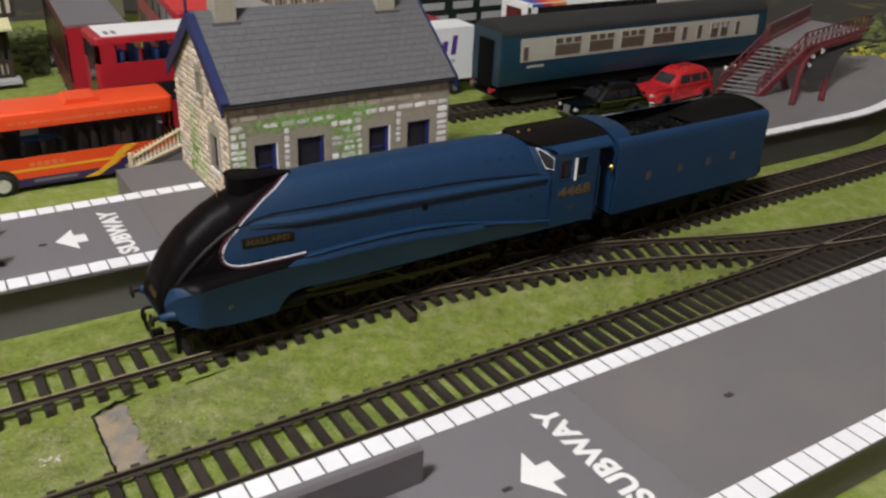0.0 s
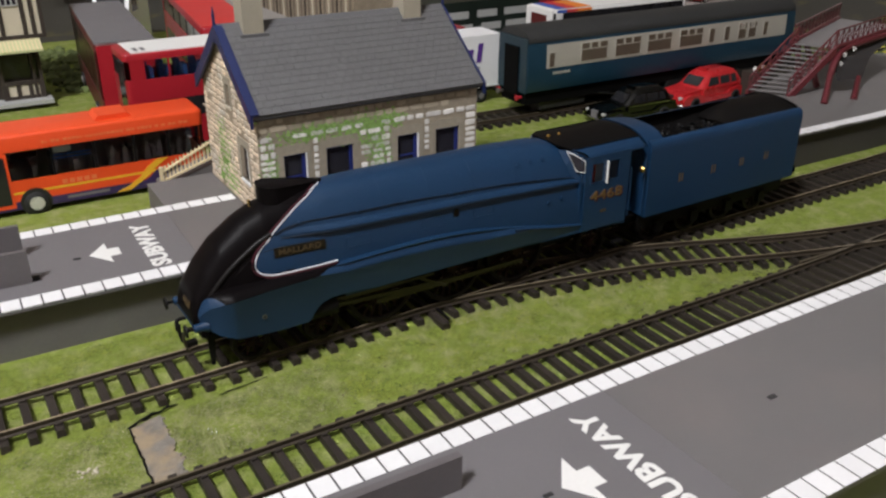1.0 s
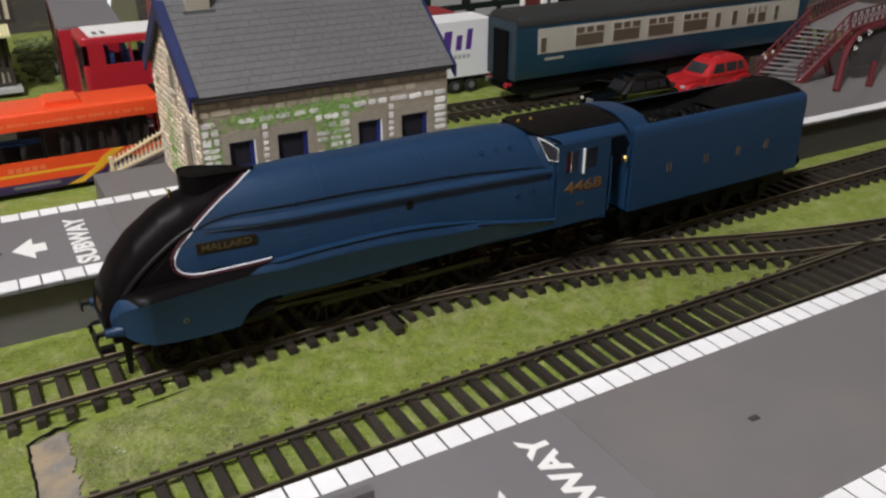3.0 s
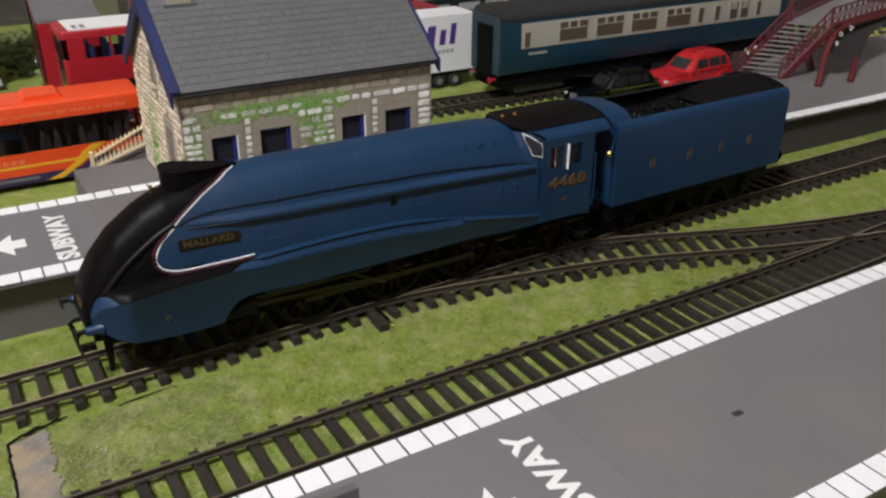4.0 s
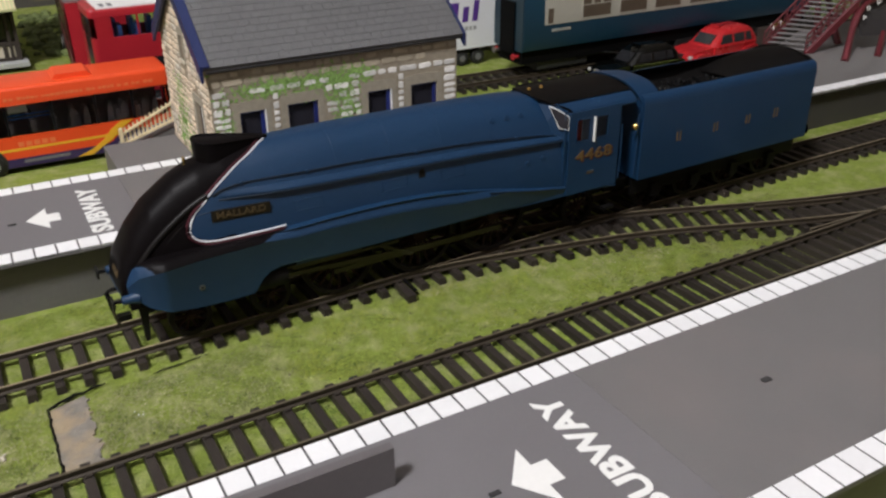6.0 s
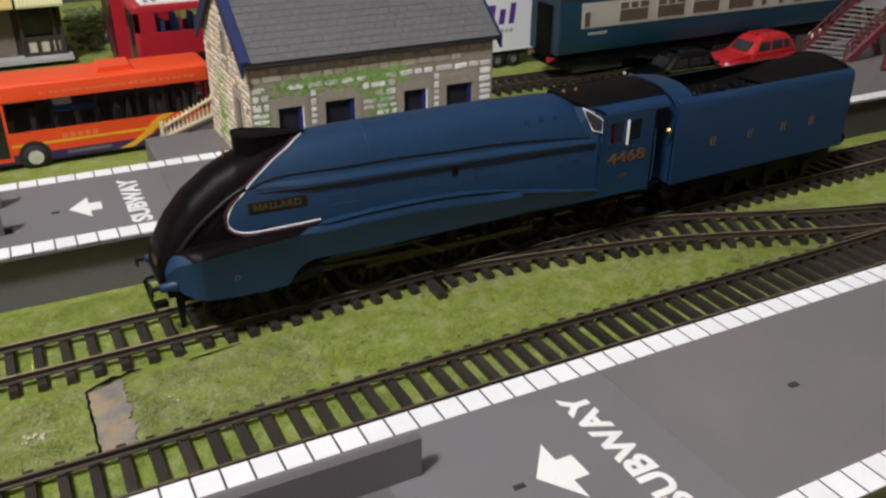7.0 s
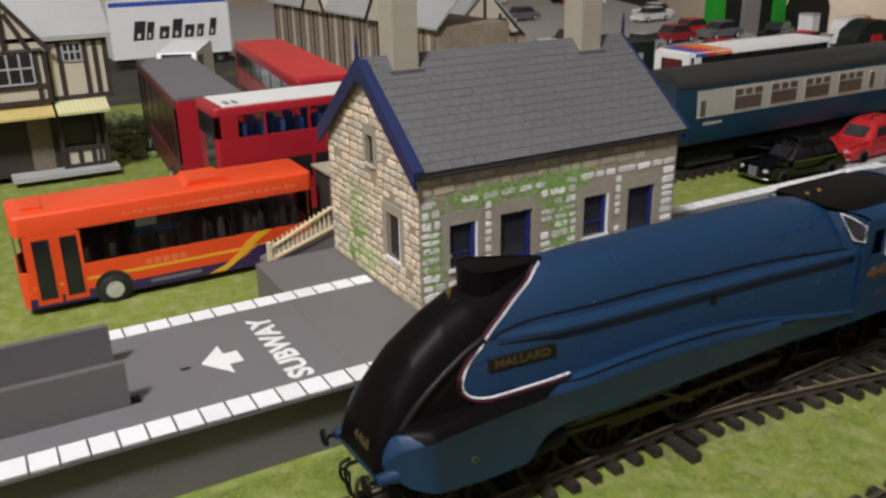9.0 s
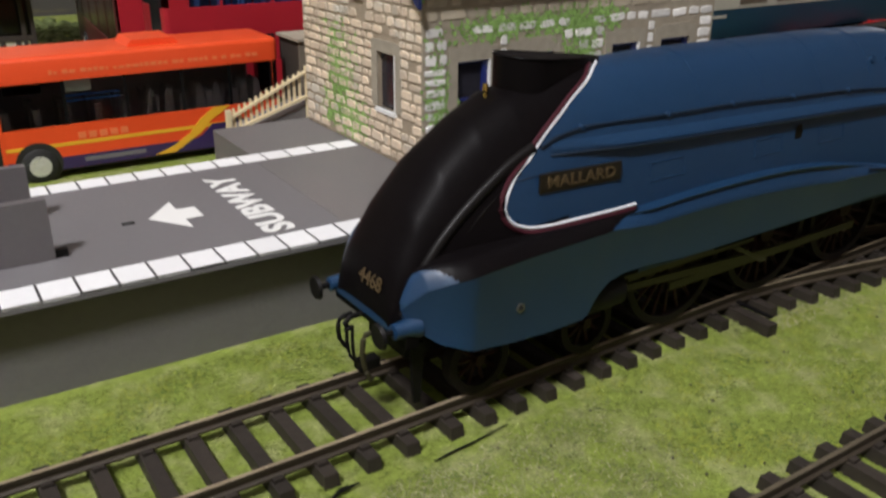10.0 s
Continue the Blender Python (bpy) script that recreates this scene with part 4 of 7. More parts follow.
rr = []
for f in (0.0, 0.5, 1.0):
    ring = [(roof_front(y) + (18.85 - roof_front(y)) * f, y, z) for y, z in roof]
    rr.append(ring + [(x, y * 0.985, z - 0.06) for x, y, z in ring[::-1]])
loft(bm, rr, closed=True, caps=True, mats=lambda c: 0 if abs(c.y) < 1.3 else 1)
part("cab_roof", bm, [M["roofblack"], M["garter"]], loco, "black cab roof with blue edges", smooth=True)
for side in (-1, 1):
    part("roof_rib", tubed([(15.5, side * 1.28, 5.215), (18.85, side * 1.28, 5.215)], 0.035, 6), M["roofblack"], loco)
for side in (-1, 1):
    bm = bmesh.new()
    ys = (side * 1.66, side * 1.72)
    # side sheet in pieces round the two window openings
    for x0, x1, z0, z1 in ((15.75, 18.12, 1.78, 3.80), (15.75, 16.10, 3.80, 4.92), (16.70, 16.98, 3.80, 4.62), (17.55, 18.12, 3.80, 4.92), (16.10, 17.55, 4.62, 4.92)):
        box(bm, x0, x1, min(ys), max(ys), z0, z1)
    bmesh.ops.remove_doubles(bm, verts=bm.verts, dist=0.001)
    cab_side = part("cab_side", bm, M["garter"], loco, "blue cab side with two windows")
    part("window_post", boxed(16.85, 16.88, side * 1.72 if side > 0 else side * 1.82, side * 1.82 if side > 0 else side * 1.72, 3.70, 4.64), M["white"], cab_side, "white glass draught screen")
    bm = bmesh.new()
    for x0, x1 in ((16.06, 16.72), (16.96, 17.57)):
        for a in ((x0, x1, 3.77, 3.82), (x0, x1, 4.60, 4.65), (x0, x0 + 0.04, 3.82, 4.60), (x1 - 0.04, x1, 3.82, 4.60)):
            box(bm, a[0], a[1], side * 1.722 - 0.012, side * 1.722 + 0.012, a[2], a[3])
    part("window_frame", bm, M["garter"], cab_side)
    num = letters("4468", 0.62, 0.016, 0.004)
    turn = Matrix.Rotation(radians(90), 4, "X") if side < 0 else Matrix.Rotation(radians(180), 4, "Z") @ Matrix.Rotation(radians(90), 4, "X")
    part("running_number", moved(num, Matrix.Translation((16.95, side * 1.735, 3.21)) @ turn @ Matrix.Diagonal((1.40, 0.95, 1, 1))), M["gold"], cab_side, "gold running number shaded in red")
    shade = letters("4468", 0.62, 0.010, 0.012)
    part("number_shading", moved(shade, Matrix.Translation((17.0, side * 1.727, 3.17)) @ turn @ Matrix.Diagonal((1.40, 0.95, 1, 1))), M["redshade"], cab_side)
    part("works_plate", boxed(16.68, 17.0, side * 1.722 - 0.012, side * 1.722 + 0.012, 2.46, 2.56), M["dullgold"], cab_side)
    # slanted front window with white frame
    fr = [(15.22, side * 1.14, 5.14), (15.44, side * 1.44, 5.02), (15.71, side * 1.70, 4.80), (15.71, side * 1.72, 4.33), (15.42, side * 1.54, 4.40)]
    part("front_window_frame", tubed(fr + fr[:2], 0.018, 6), M["white"], loco, "white-framed slanted cab window")
    bm = bmesh.new()
    bm.faces.new([bm.verts.new(v) for v in fr])
    part("front_window_pane", bm, M["darkwin"], loco)
    bm = bmesh.new()
    back = [(14.95, side * 0.9, 5.20), (15.5, side * 1.40, 5.12), (15.74, side * 1.70, 4.92), (15.74, side * 1.70, 3.90), (15.35, side * 1.44, 3.95), (15.1, side * 1.25, 4.6)]
    bm.faces.new([bm.verts.new((x + 0.02, y - side * 0.03, z)) for x, y, z in back])
    part("cab_shoulder", bm, M["garter"], loco)
    part("cab_handrail", tubed([(18.2, side * 1.74, 2.0), (18.22, side * 1.76, 3.0), (18.2, side * 1.74, 4.1)], 0.025, 6), M["garter"], loco)
    part("cab_step", boxed(17.7, 18.2, side * 1.45 if side > 0 else side * 1.7, side * 1.7 if side > 0 else side * 1.45, 0.75, 0.85), M["chassis"], loco)
part("cab_front", boxed(15.6, 15.72, -1.64, 1.64, 1.8, 5.0), M["garter"], loco)
part("firebox_backhead", boxed(15.75, 16.7, -1.25, 1.25, 2.0, 4.75), M["copper"], loco, "red and copper firebox backhead", bevel=0.1)
part("cab_floor", boxed(15.73, 18.9, -1.5, 1.5, 1.72, 1.78), M["chassis"], loco)

# frames, buffer beam, cylinders
part("frame", boxed(0.6, 18.4, -0.62, 0.62, 0.95, 1.75), M["chassis"], loco, bevel=0.03)
part("buffer_beam", boxed(0.26, 0.50, -1.22, 1.22, 1.5, 1.88), M["black"], loco, bevel=0.03)
for side in (-1, 1):
    b = part("buffer", tubed([(0.55, side * 1.1, 1.83), (0.30, side * 1.1, 1.83), (0.08, side * 1.1, 1.83), (0.06, side * 1.1, 1.83)], [0.21, 0.15, 0.135, 0.09], 14), M["garter"], loco, "blue buffer housing with a black head", smooth=True)
    part("buffer_head", tubed([(0.10, side * 1.1, 1.83), (-0.16, side * 1.1, 1.83), (-0.165, side * 1.1, 1.83), (-0.22, side * 1.1, 1.83)], [0.055, 0.055, 0.23, 0.20], 18), M["chassis"], b, smooth=True)
part("coupling_hook", tubed([(0.2, 0, 1.7), (-0.1, 0, 1.7), (-0.22, 0, 1.6), (-0.2, 0, 1.48), (-0.1, 0, 1.5)], 0.05, 8), M["chassis"], loco)
part("screw_link", tubed([tuple(v) for v in smoothline([(-0.12, 0.09, 1.58), (-0.13, 0.1, 1.2), (-0.1, 0.07, 0.9), (-0.1, -0.07, 0.9), (-0.13, -0.1, 1.2), (-0.12, -0.09, 1.58)], 0.1)], 0.035, 6), M["chassis"], loco)
part("vacuum_pipe", tubed([tuple(v) for v in smoothline([(0.16, 0.45, 1.5), (-0.08, 0.45, 1.45), (-0.1, 0.45, 1.1), (0.05, 0.45, 0.85)], 0.1)], 0.045, 8), M["chassis"], loco)
part("hook_mount", boxed(0.0, 0.4, -0.12, 0.12, 0.62, 0.8), M["chassis"], loco, bevel=0.04)
part("brake_hose", tubed([tuple(v) for v in smoothline([(0.2, -0.42, 1.5), (-0.05, -0.42, 1.52), (-0.12, -0.42, 1.2), (-0.06, -0.42, 0.8), (0.04, -0.42, 0.62)], 0.1)], 0.05, 8), M["rod"], loco, "olive brown brake hose")
part("guard_iron", prism(bmesh.new(), [(0.55, 0.25), (0.68, 0.25), (0.78, 1.4), (0.5, 1.4)], -0.98, -0.9), M["chassis"], loco)
num = letters("4468", 0.36, 0.014, 0.004)
part("nose_number", moved(num, Matrix.Translation((0.155, -0.26, 2.42)) @ Matrix.Rotation(radians(-90), 4, "Z") @ Matrix.Rotation(radians(76), 4, "X")), M["dullgold"], loco)


def wheel(parent, x, y, r, spokes, z=None, width=0.26):
    """A spoked railway wheel: tyre with flange, hub, spokes."""
    z = r if z is None else z
    s = 1 if y > 0 else -1
    bm = bmesh.new()
    rr = []
    for dy, rad in ((-width / 2, r), (width / 2, r), (width / 2, r - 0.16), (-width / 2, r - 0.16)):
        rr.append([(x + rad * math.cos(2 * math.pi * k / 36), y + s * dy, z + rad * math.sin(2 * math.pi * k / 36)) for k in range(36)])
    loft(bm, rr + [rr[0]], closed=True)
    w = part("wheel", bm, M["wheelrim"], parent, smooth=True)
    bm = bmesh.new()
    tube(bm, [(x, y - s * 0.1, z), (x, y + s * 0.15, z)], r * 0.17, 14)
    for k in range(spokes):
        t = 2 * math.pi * k / spokes
        tube(bm, [(x + r * 0.1 * math.cos(t), y, z + r * 0.1 * math.sin(t)), (x + (r - 0.1) * math.cos(t), y, z + (r - 0.1) * math.sin(t))], 0.045, 5)
    part("spokes", bm, M["wheelred"], w)


for y in (-0.86, 0.86):
    for x in (1.95, 4.55):
        wheel(loco, x, y, 0.66, 10)
    for x in (6.95, 10.0, 13.05):
        wheel(loco, x, y, 1.38, 20)
    wheel(loco, 17.0, y, 0.78, 10)
    s = 1 if y > 0 else -1
    part("coupling_rod", prism(bmesh.new(), [(6.7, 0.85), (13.3, 0.85), (13.3, 1.03), (6.7, 1.03)], y + s * 0.2, y + s * 0.28), M["rod"], loco, bevel=0.02)
    part("connecting_rod", prism(bmesh.new(), [(5.0, 1.28), (10.1, 0.95), (10.1, 1.12), (5.0, 1.42)], y + s * 0.34, y + s * 0.42), M["rod"], loco, bevel=0.02)
    part("slide_bar", boxed(4.9, 7.6, min(y + s * 0.3, y + s * 0.55), max(y + s * 0.3, y + s * 0.55), 1.62, 1.74), M["rod"], loco, bevel=0.02)
    part("cylinder", tubed([(3.3, y + s * 0.30, 1.42), (5.0, y + s * 0.30, 1.42)], 0.38, 20), M["chassis"], loco, smooth=True)
    part("valve_gear_link", prism(bmesh.new(), [(8.3, 1.5), (8.5, 1.5), (9.6, 0.95), (9.4, 0.92)], y + s * 0.44, y + s * 0.5), M["rod"], loco)
    part("radius_rod", boxed(5.2, 9.0, min(y + s * 0.44, y + s * 0.5), max(y + s * 0.44, y + s * 0.5), 1.52, 1.6), M["rod"], loco)

# ---- tender ----
tender = thing("locomotive_tender", (0, 0.14, RAILTOP), 1.52, "garter-blue streamlined corridor tender full of coal, coupled behind the engine", "tender")
side_prof = [(1.75, 1.66), (1.75, 4.55), (1.73, 4.75), (1.66, 4.90), (1.55, 4.98)]
outer = [(-y, z) for y, z in side_prof] + [(-1.49, 4.98), (-1.60, 4.85), (-1.67, 4.5), (-1.67, 3.9)]
for s in (1, -1):
    b2 = bmesh.new()
    prism(b2, [(y * s, z - (0.13 if s < 0 and z > 4 else 0)) for y, z in outer] + [(-1.60 * s, 3.9), (-1.60 * s, 1.66)], 19.25, 28.95, "x")
    sp = part("side_panel", b2, [M["garter"], M["roofblack"]], tender, smooth=True)
    for poly in sp.data.polygons:
        if abs(poly.center.y) < 0.0169 and poly.center.z > 0.035 and abs(poly.normal.x) < 0.5 and poly.normal.y * poly.center.y < 0:
            poly.material_index = 1
part("rear_panel", prism(bmesh.new(), [(-1.74, 1.66), (1.74, 1.66), (1.74, 4.5), (1.66, 4.85), (1.2, 5.08), (0.6, 5.20), (0, 5.24), (-0.6, 5.20), (-1.2, 5.08), (-1.66, 4.88), (-1.74, 4.6)], 28.83, 28.97, "x"), M["roofblack"], tender, "black arched rear panel", bevel=0.02)
part("front_panel", boxed(19.25, 19.4, -1.6, 1.6, 1.66, 4.75), M["garter"], tender, bevel=0.02)
bm = bmesh.new()
loft(bm, [[(x, -1.60, z0), (x, -1.2, z0 - 0.2), (x, 1.2, z0 - 0.2), (x, 1.60, z0)] for x, z0 in ((19.4, 4.3), (24, 4.25), (25.2, 4.4), (28.83, 4.6))])
part("tank_top", bm, M["roofblack"], tender)
bm = bmesh.new()
loft(bm, [[(x, y, z + arch * (1 - (y / 1.6) ** 2)) for y in (-1.6, -1.2, -0.8, -0.4, 0, 0.4, 0.8, 1.2, 1.6)] for x, z, arch in ((28.83, 4.80, 0.42), (27.6, 4.78, 0.38), (26.4, 4.60, 0.26), (25.4, 4.30, 0.12))])
part("rear_cover", bm, M["roofblack"], tender, smooth=True)
# curved fairing between tender and cab roof
bm = bmesh.new()
rr = []
for k in range(25):
    t = math.pi * k / 24
    y, zz = -1.68 * math.copysign(abs(math.cos(t)) ** 0.7, math.cos(t)), math.sin(t)
    z = 4.15 + 1.30 * zz ** 0.75
    lean = 0.6 * (1 - zz) ** 1.2
    rr.append([(18.95 + lean * 0.7, y, z), (19.5 + lean, y, z - 0.03), (20.15 + lean * 0.2, y * 0.99, z - 0.12), (20.12 + lean * 0.2, y * 0.96, z - 0.18), (18.97 + lean * 0.7, y * 0.97, z - 0.07)])
loft(bm, rr, closed=True, caps=True)
part("front_fairing", bm, M["garter"], tender, "curved blue fairing that rises to the cab roof", smooth=True)
for s in (-1, 1):
    part("corridor_handrail", tubed([(19.1, s * 1.66, 1.9), (19.1, s * 1.68, 3.2), (19.1, s * 1.66, 4.3)], 0.03, 6), M["garter"], tender)
    part("lamp_bracket", tubed([(19.02, s * 1.66, 3.86), (18.9, s * 1.70, 3.88), (18.84, s * 1.72, 3.88), (18.78, s * 1.72, 3.88)], [0.06, 0.13, 0.14, 0.07], 10), M["brass"], tender, "small brass fitting", smooth=True)
    # gold initials, drawn as plain shaded blocks
    for i, x in enumerate((21.22, 23.23, 25.08, 26.76)):
        part("gold_initial", boxed(x - 0.13, x - 0.07, s * 1.756 - 0.008, s * 1.756 + 0.008, 2.92, 3.30), M["gold"], tender)
        part("gold_initial", boxed(x + 0.05, x + 0.10, s * 1.756 - 0.008, s * 1.756 + 0.008, 2.92, 3.30), M["gold"], tender)
    for x in (20.6, 22.8, 25.1, 27.4):
        wheel(tender, x, s * 0.86, 0.82, 10)
        part("axle_box", boxed(x - 0.22, x + 0.22, s * 1.3 - 0.12, s * 1.3 + 0.12, 0.6, 1.1), M["chassis"], tender, bevel=0.03)
    part("tender_frame", boxed(19.4, 28.9, s * 1.2 - 0.06, s * 1.2 + 0.06, 0.85, 1.66), M["chassis"], tender)
    b = part("buffer", tubed([(28.93, s * 1.2, 1.75), (29.35, s * 1.2, 1.75)], 0.17, 12), M["chassis"], tender, smooth=True)
    part("buffer_head", tubed([(29.35, s * 1.2, 1.75), (29.55, s * 1.2, 1.75), (29.555, s * 1.2, 1.75), (29.60, s * 1.2, 1.75)], [0.09, 0.09, 0.27, 0.24], 16), M["black"], b, smooth=True)
part("frame", boxed(18.6, 28.9, -0.6, 0.6, 0.9, 1.66), M["chassis"], tender)
part("drawbar", boxed(18.2, 19.4, -0.2, 0.2, 1.2, 1.35), M["chassis"], tender)
rnd = random.Random(4)
bm = bmesh.new()
for i in range(420):
    x, y = rnd.uniform(19.8, 25.9), rnd.uniform(-1.45, 1.45)
    z = 4.08 + 0.14 * (1 - (y / 1.5) ** 2) + rnd.uniform(-0.05, 0.08)
    r = rnd.uniform(0.05, 0.15)
    m = Matrix.Translation((x, y, z)) @ Euler((rnd.random() * 6, rnd.random() * 6, rnd.random() * 6)).to_matrix().to_4x4() @ Matrix.Diagonal((r, r * rnd.uniform(0.6, 1), r * rnd.uniform(0.5, 0.9), 1))
    bmesh.ops.create_icosphere(bm, subdivisions=1, radius=1, matrix=m)
coal = part("coal_load", bm, M["coal"], tender, "heap of glossy black coal lumps")
coal["kind"] = "stuff"

# ---- stone station building ----
X0, X1, Y0, Y1, EAVE, RIDGE_Y, RIDGE = 5.25, 15.60, 6.40, 13.35, 6.75, 9.87, 9.50
house = thing("station_building", (-0.10, -0.12, 0.0), 0, "pale stone station building with grey slate roof and navy trim", "building")
rnd = random.Random(11)
STONES = []


def stone_piece(parent, m, k, kind):
    """One dressed stone of unit size, proud of the wall; twelve shared shapes of each kind."""
    have = [d for d in STONES if d[0] == kind]
    if len(have) < 12:
        bm = bmesh.new()
        # a rounded, uneven outline
        ring = []
        for j in range(11):
            a = 2 * math.pi * (j + rnd.uniform(-0.25, 0.25)) / 11
            c, t = math.cos(a), math.sin(a)
            ring.append((0.5 * math.copysign(abs(c) ** 0.34, c) * rnd.uniform(0.84, 1.05), 0.5 * math.copysign(abs(t) ** 0.34, t) * rnd.uniform(0.80, 1.05)))
        lo = [bm.verts.new((x, 0.0, z)) for x, z in ring]
        hi = [bm.verts.new((x * rnd.uniform(0.90, 0.96), -1.0, z * rnd.uniform(0.84, 0.92))) for x, z in ring]
        n = len(ring)
        for i in range(n):
            bm.faces.new((lo[i], lo[(i + 1) % n], hi[(i + 1) % n], hi[i]))
        bm.faces.new(hi)
        ob = part("stone", bm, M[kind], parent)
        STONES.append((kind, ob.data))
    else:
        ob = new("stone", have[k % 12][1])
        ob.parent = parent
    ob.matrix_basis = m


def stones(parent, place, v0, v1, free, wide, tall, keep, kind, gap=0.055):
    """Courses of stones over a wall; free(v, h) gives the stretches that a course may fill."""
    v, k = v0, 0
    while v < v1 - 0.1:
        h = rnd.uniform(*tall)
        for u0, u1 in free(v, h):
            u = u0
            while u1 - u > 0.16:
                w = rnd.uniform(*wide)
                if u1 - u - w < 0.22:
                    w = u1 - u
                cu, cv = u + w / 2, v + h / 2
                if rnd.random() < keep(cu, cv):
                    m = place(cu, cv) @ Matrix.Rotation(rnd.uniform(-0.06, 0.06), 4, "Y") @ Matrix.Diagonal((w - gap, (0.035 if kind == "stone" else 0.018) * rnd.uniform(0.6, 1.3), h - gap, 1))
                    m.translation *= CM
                    stone_piece(parent, m, k, kind)
                    k += 1
                u += w
        v += h


def stretches(u0, u1, v, h, openings, side, over):
    """What is left of u0..u1 beside the openings that a course meets."""
    cuts = sorted((o[0] - side, o[1] + side) for o in openings if v < o[3] + over and v + h > o[2] - 0.06)
    out, u = [], u0
    for a, b in cuts:
        if a > u:
            out.append((u, a))
        u = max(u, b)
    if u < u1:
        out.append((u, u1))
    return out


def wall_with_openings(u0, u1, v0, v1, openings):
    """Rectangles that fill a wall round its openings."""
    us = sorted({u0, u1, *[o[0] for o in openings], *[o[1] for o in openings]})
    vs = sorted({v0, v1, *[o[2] for o in openings], *[o[3] for o in openings]})
    out = []
    for a, b in zip(us, us[1:]):
        for c, d in zip(vs, vs[1:]):
            if not any(o[0] <= (a + b) / 2 <= o[1] and o[2] <= (c + d) / 2 <= o[3] for o in openings):
                out.append((a, b, c, d))
    return out


FRONT = [(6.28, 7.26, 3.50, 4.95, "window"), (8.16, 9.40, TOP + 0.02, 4.98, "door"), (11.52, 12.54, 3.55, 4.97, "window"), (13.45, 14.66, TOP + 0.02, 4.97, "door")]
SIDE = [(7.72, 8.70, 3.50, 5.00, "window"), (9.42, 10.04, 6.35, 7.30, "window")]
T = 0.18

bm = bmesh.new()
for a, b, c, d in wall_with_openings(X0, X1, TOP + 0.01, EAVE, FRONT):
    box(bm, a, b, Y0, Y0 + T, c, d)
bmesh.ops.remove_doubles(bm, verts=bm.verts, dist=0.001)
wall_front = part("front_wall", bm, M["frontmortar"], house, "stone front wall with green creeper")
bm = bmesh.new()
for a, b, c, d in wall_with_openings(Y0 + T, Y1, TOP + 0.01, EAVE, [SIDE[0], (9.42, 10.04, 6.35, EAVE, "window")]):
    box(bm, X0, X0 + T, a, b, c, d)
prism(bm, [(Y0 + 0.02, EAVE), (9.42, EAVE), (9.42, EAVE + (9.42 - Y0) * 0.793)], X0, X0 + T, "x")
prism(bm, [(10.04, EAVE), (Y1 - 0.02, EAVE), (10.04, EAVE + (Y1 - 10.04) * 0.793)], X0, X0 + T, "x")
prism(bm, [(9.42, 7.30), (10.04, 7.30), (10.04, EAVE + (Y1 - 10.04) * 0.793), (RIDGE_Y, RIDGE), (9.42, EAVE + (9.42 - Y0) * 0.793)], X0, X0 + T, "x")
bmesh.ops.remove_doubles(bm, verts=bm.verts, dist=0.03)
wall_side = part("gable_wall", bm, M["mortar"], house, "tan stone gable wall")
bm = bmesh.new()
prism(bm, [(Y0 + T, TOP + 0.01), (Y1, TOP + 0.01), (Y1, EAVE), (RIDGE_Y, RIDGE), (Y0 + T, EAVE)], X1 - T, X1, "x")
part("gable_wall", bm, M["mortar"], house)
part("rear_wall", boxed(X0 + T, X1 - T, Y1 - T, Y1, TOP + 0.01, EAVE), M["mortar"], house)


def keep_front(u, v):
    return 0.95 if u > 10.9 or u < 6.2 else 0.86


def gable_span(v, h):
    cut = max(0.0, v + h - EAVE + 0.12) / 0.793
    return stretches(Y0 + 0.02 + cut, Y1 - 0.02 - cut, v, h, SIDE, 0.2, 0.28)


front_place = lambda u, v: Matrix.Translation((u, Y0, v))
stones(wall_front, front_place, TOP + 0.06, 5.92, lambda v, h: stretches(X0 + 0.02, X1 - 0.02, v, h, FRONT, 0.30, 0.40), (0.34, 0.95), (0.23, 0.36), keep_front, "whitestone", 0.075)
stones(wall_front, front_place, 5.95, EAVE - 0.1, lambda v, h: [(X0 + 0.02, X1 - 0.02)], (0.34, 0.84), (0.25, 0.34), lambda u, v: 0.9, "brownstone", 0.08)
stones(wall_side, lambda u, v: Matrix.Translation((X0, u, v)) @ Matrix.Rotation(radians(-90), 4, "Z"), TOP + 0.06, RIDGE - 0.35, gable_span, (0.26, 0.74), (0.21, 0.33), lambda u, v: 0.97, "stone", 0.06)

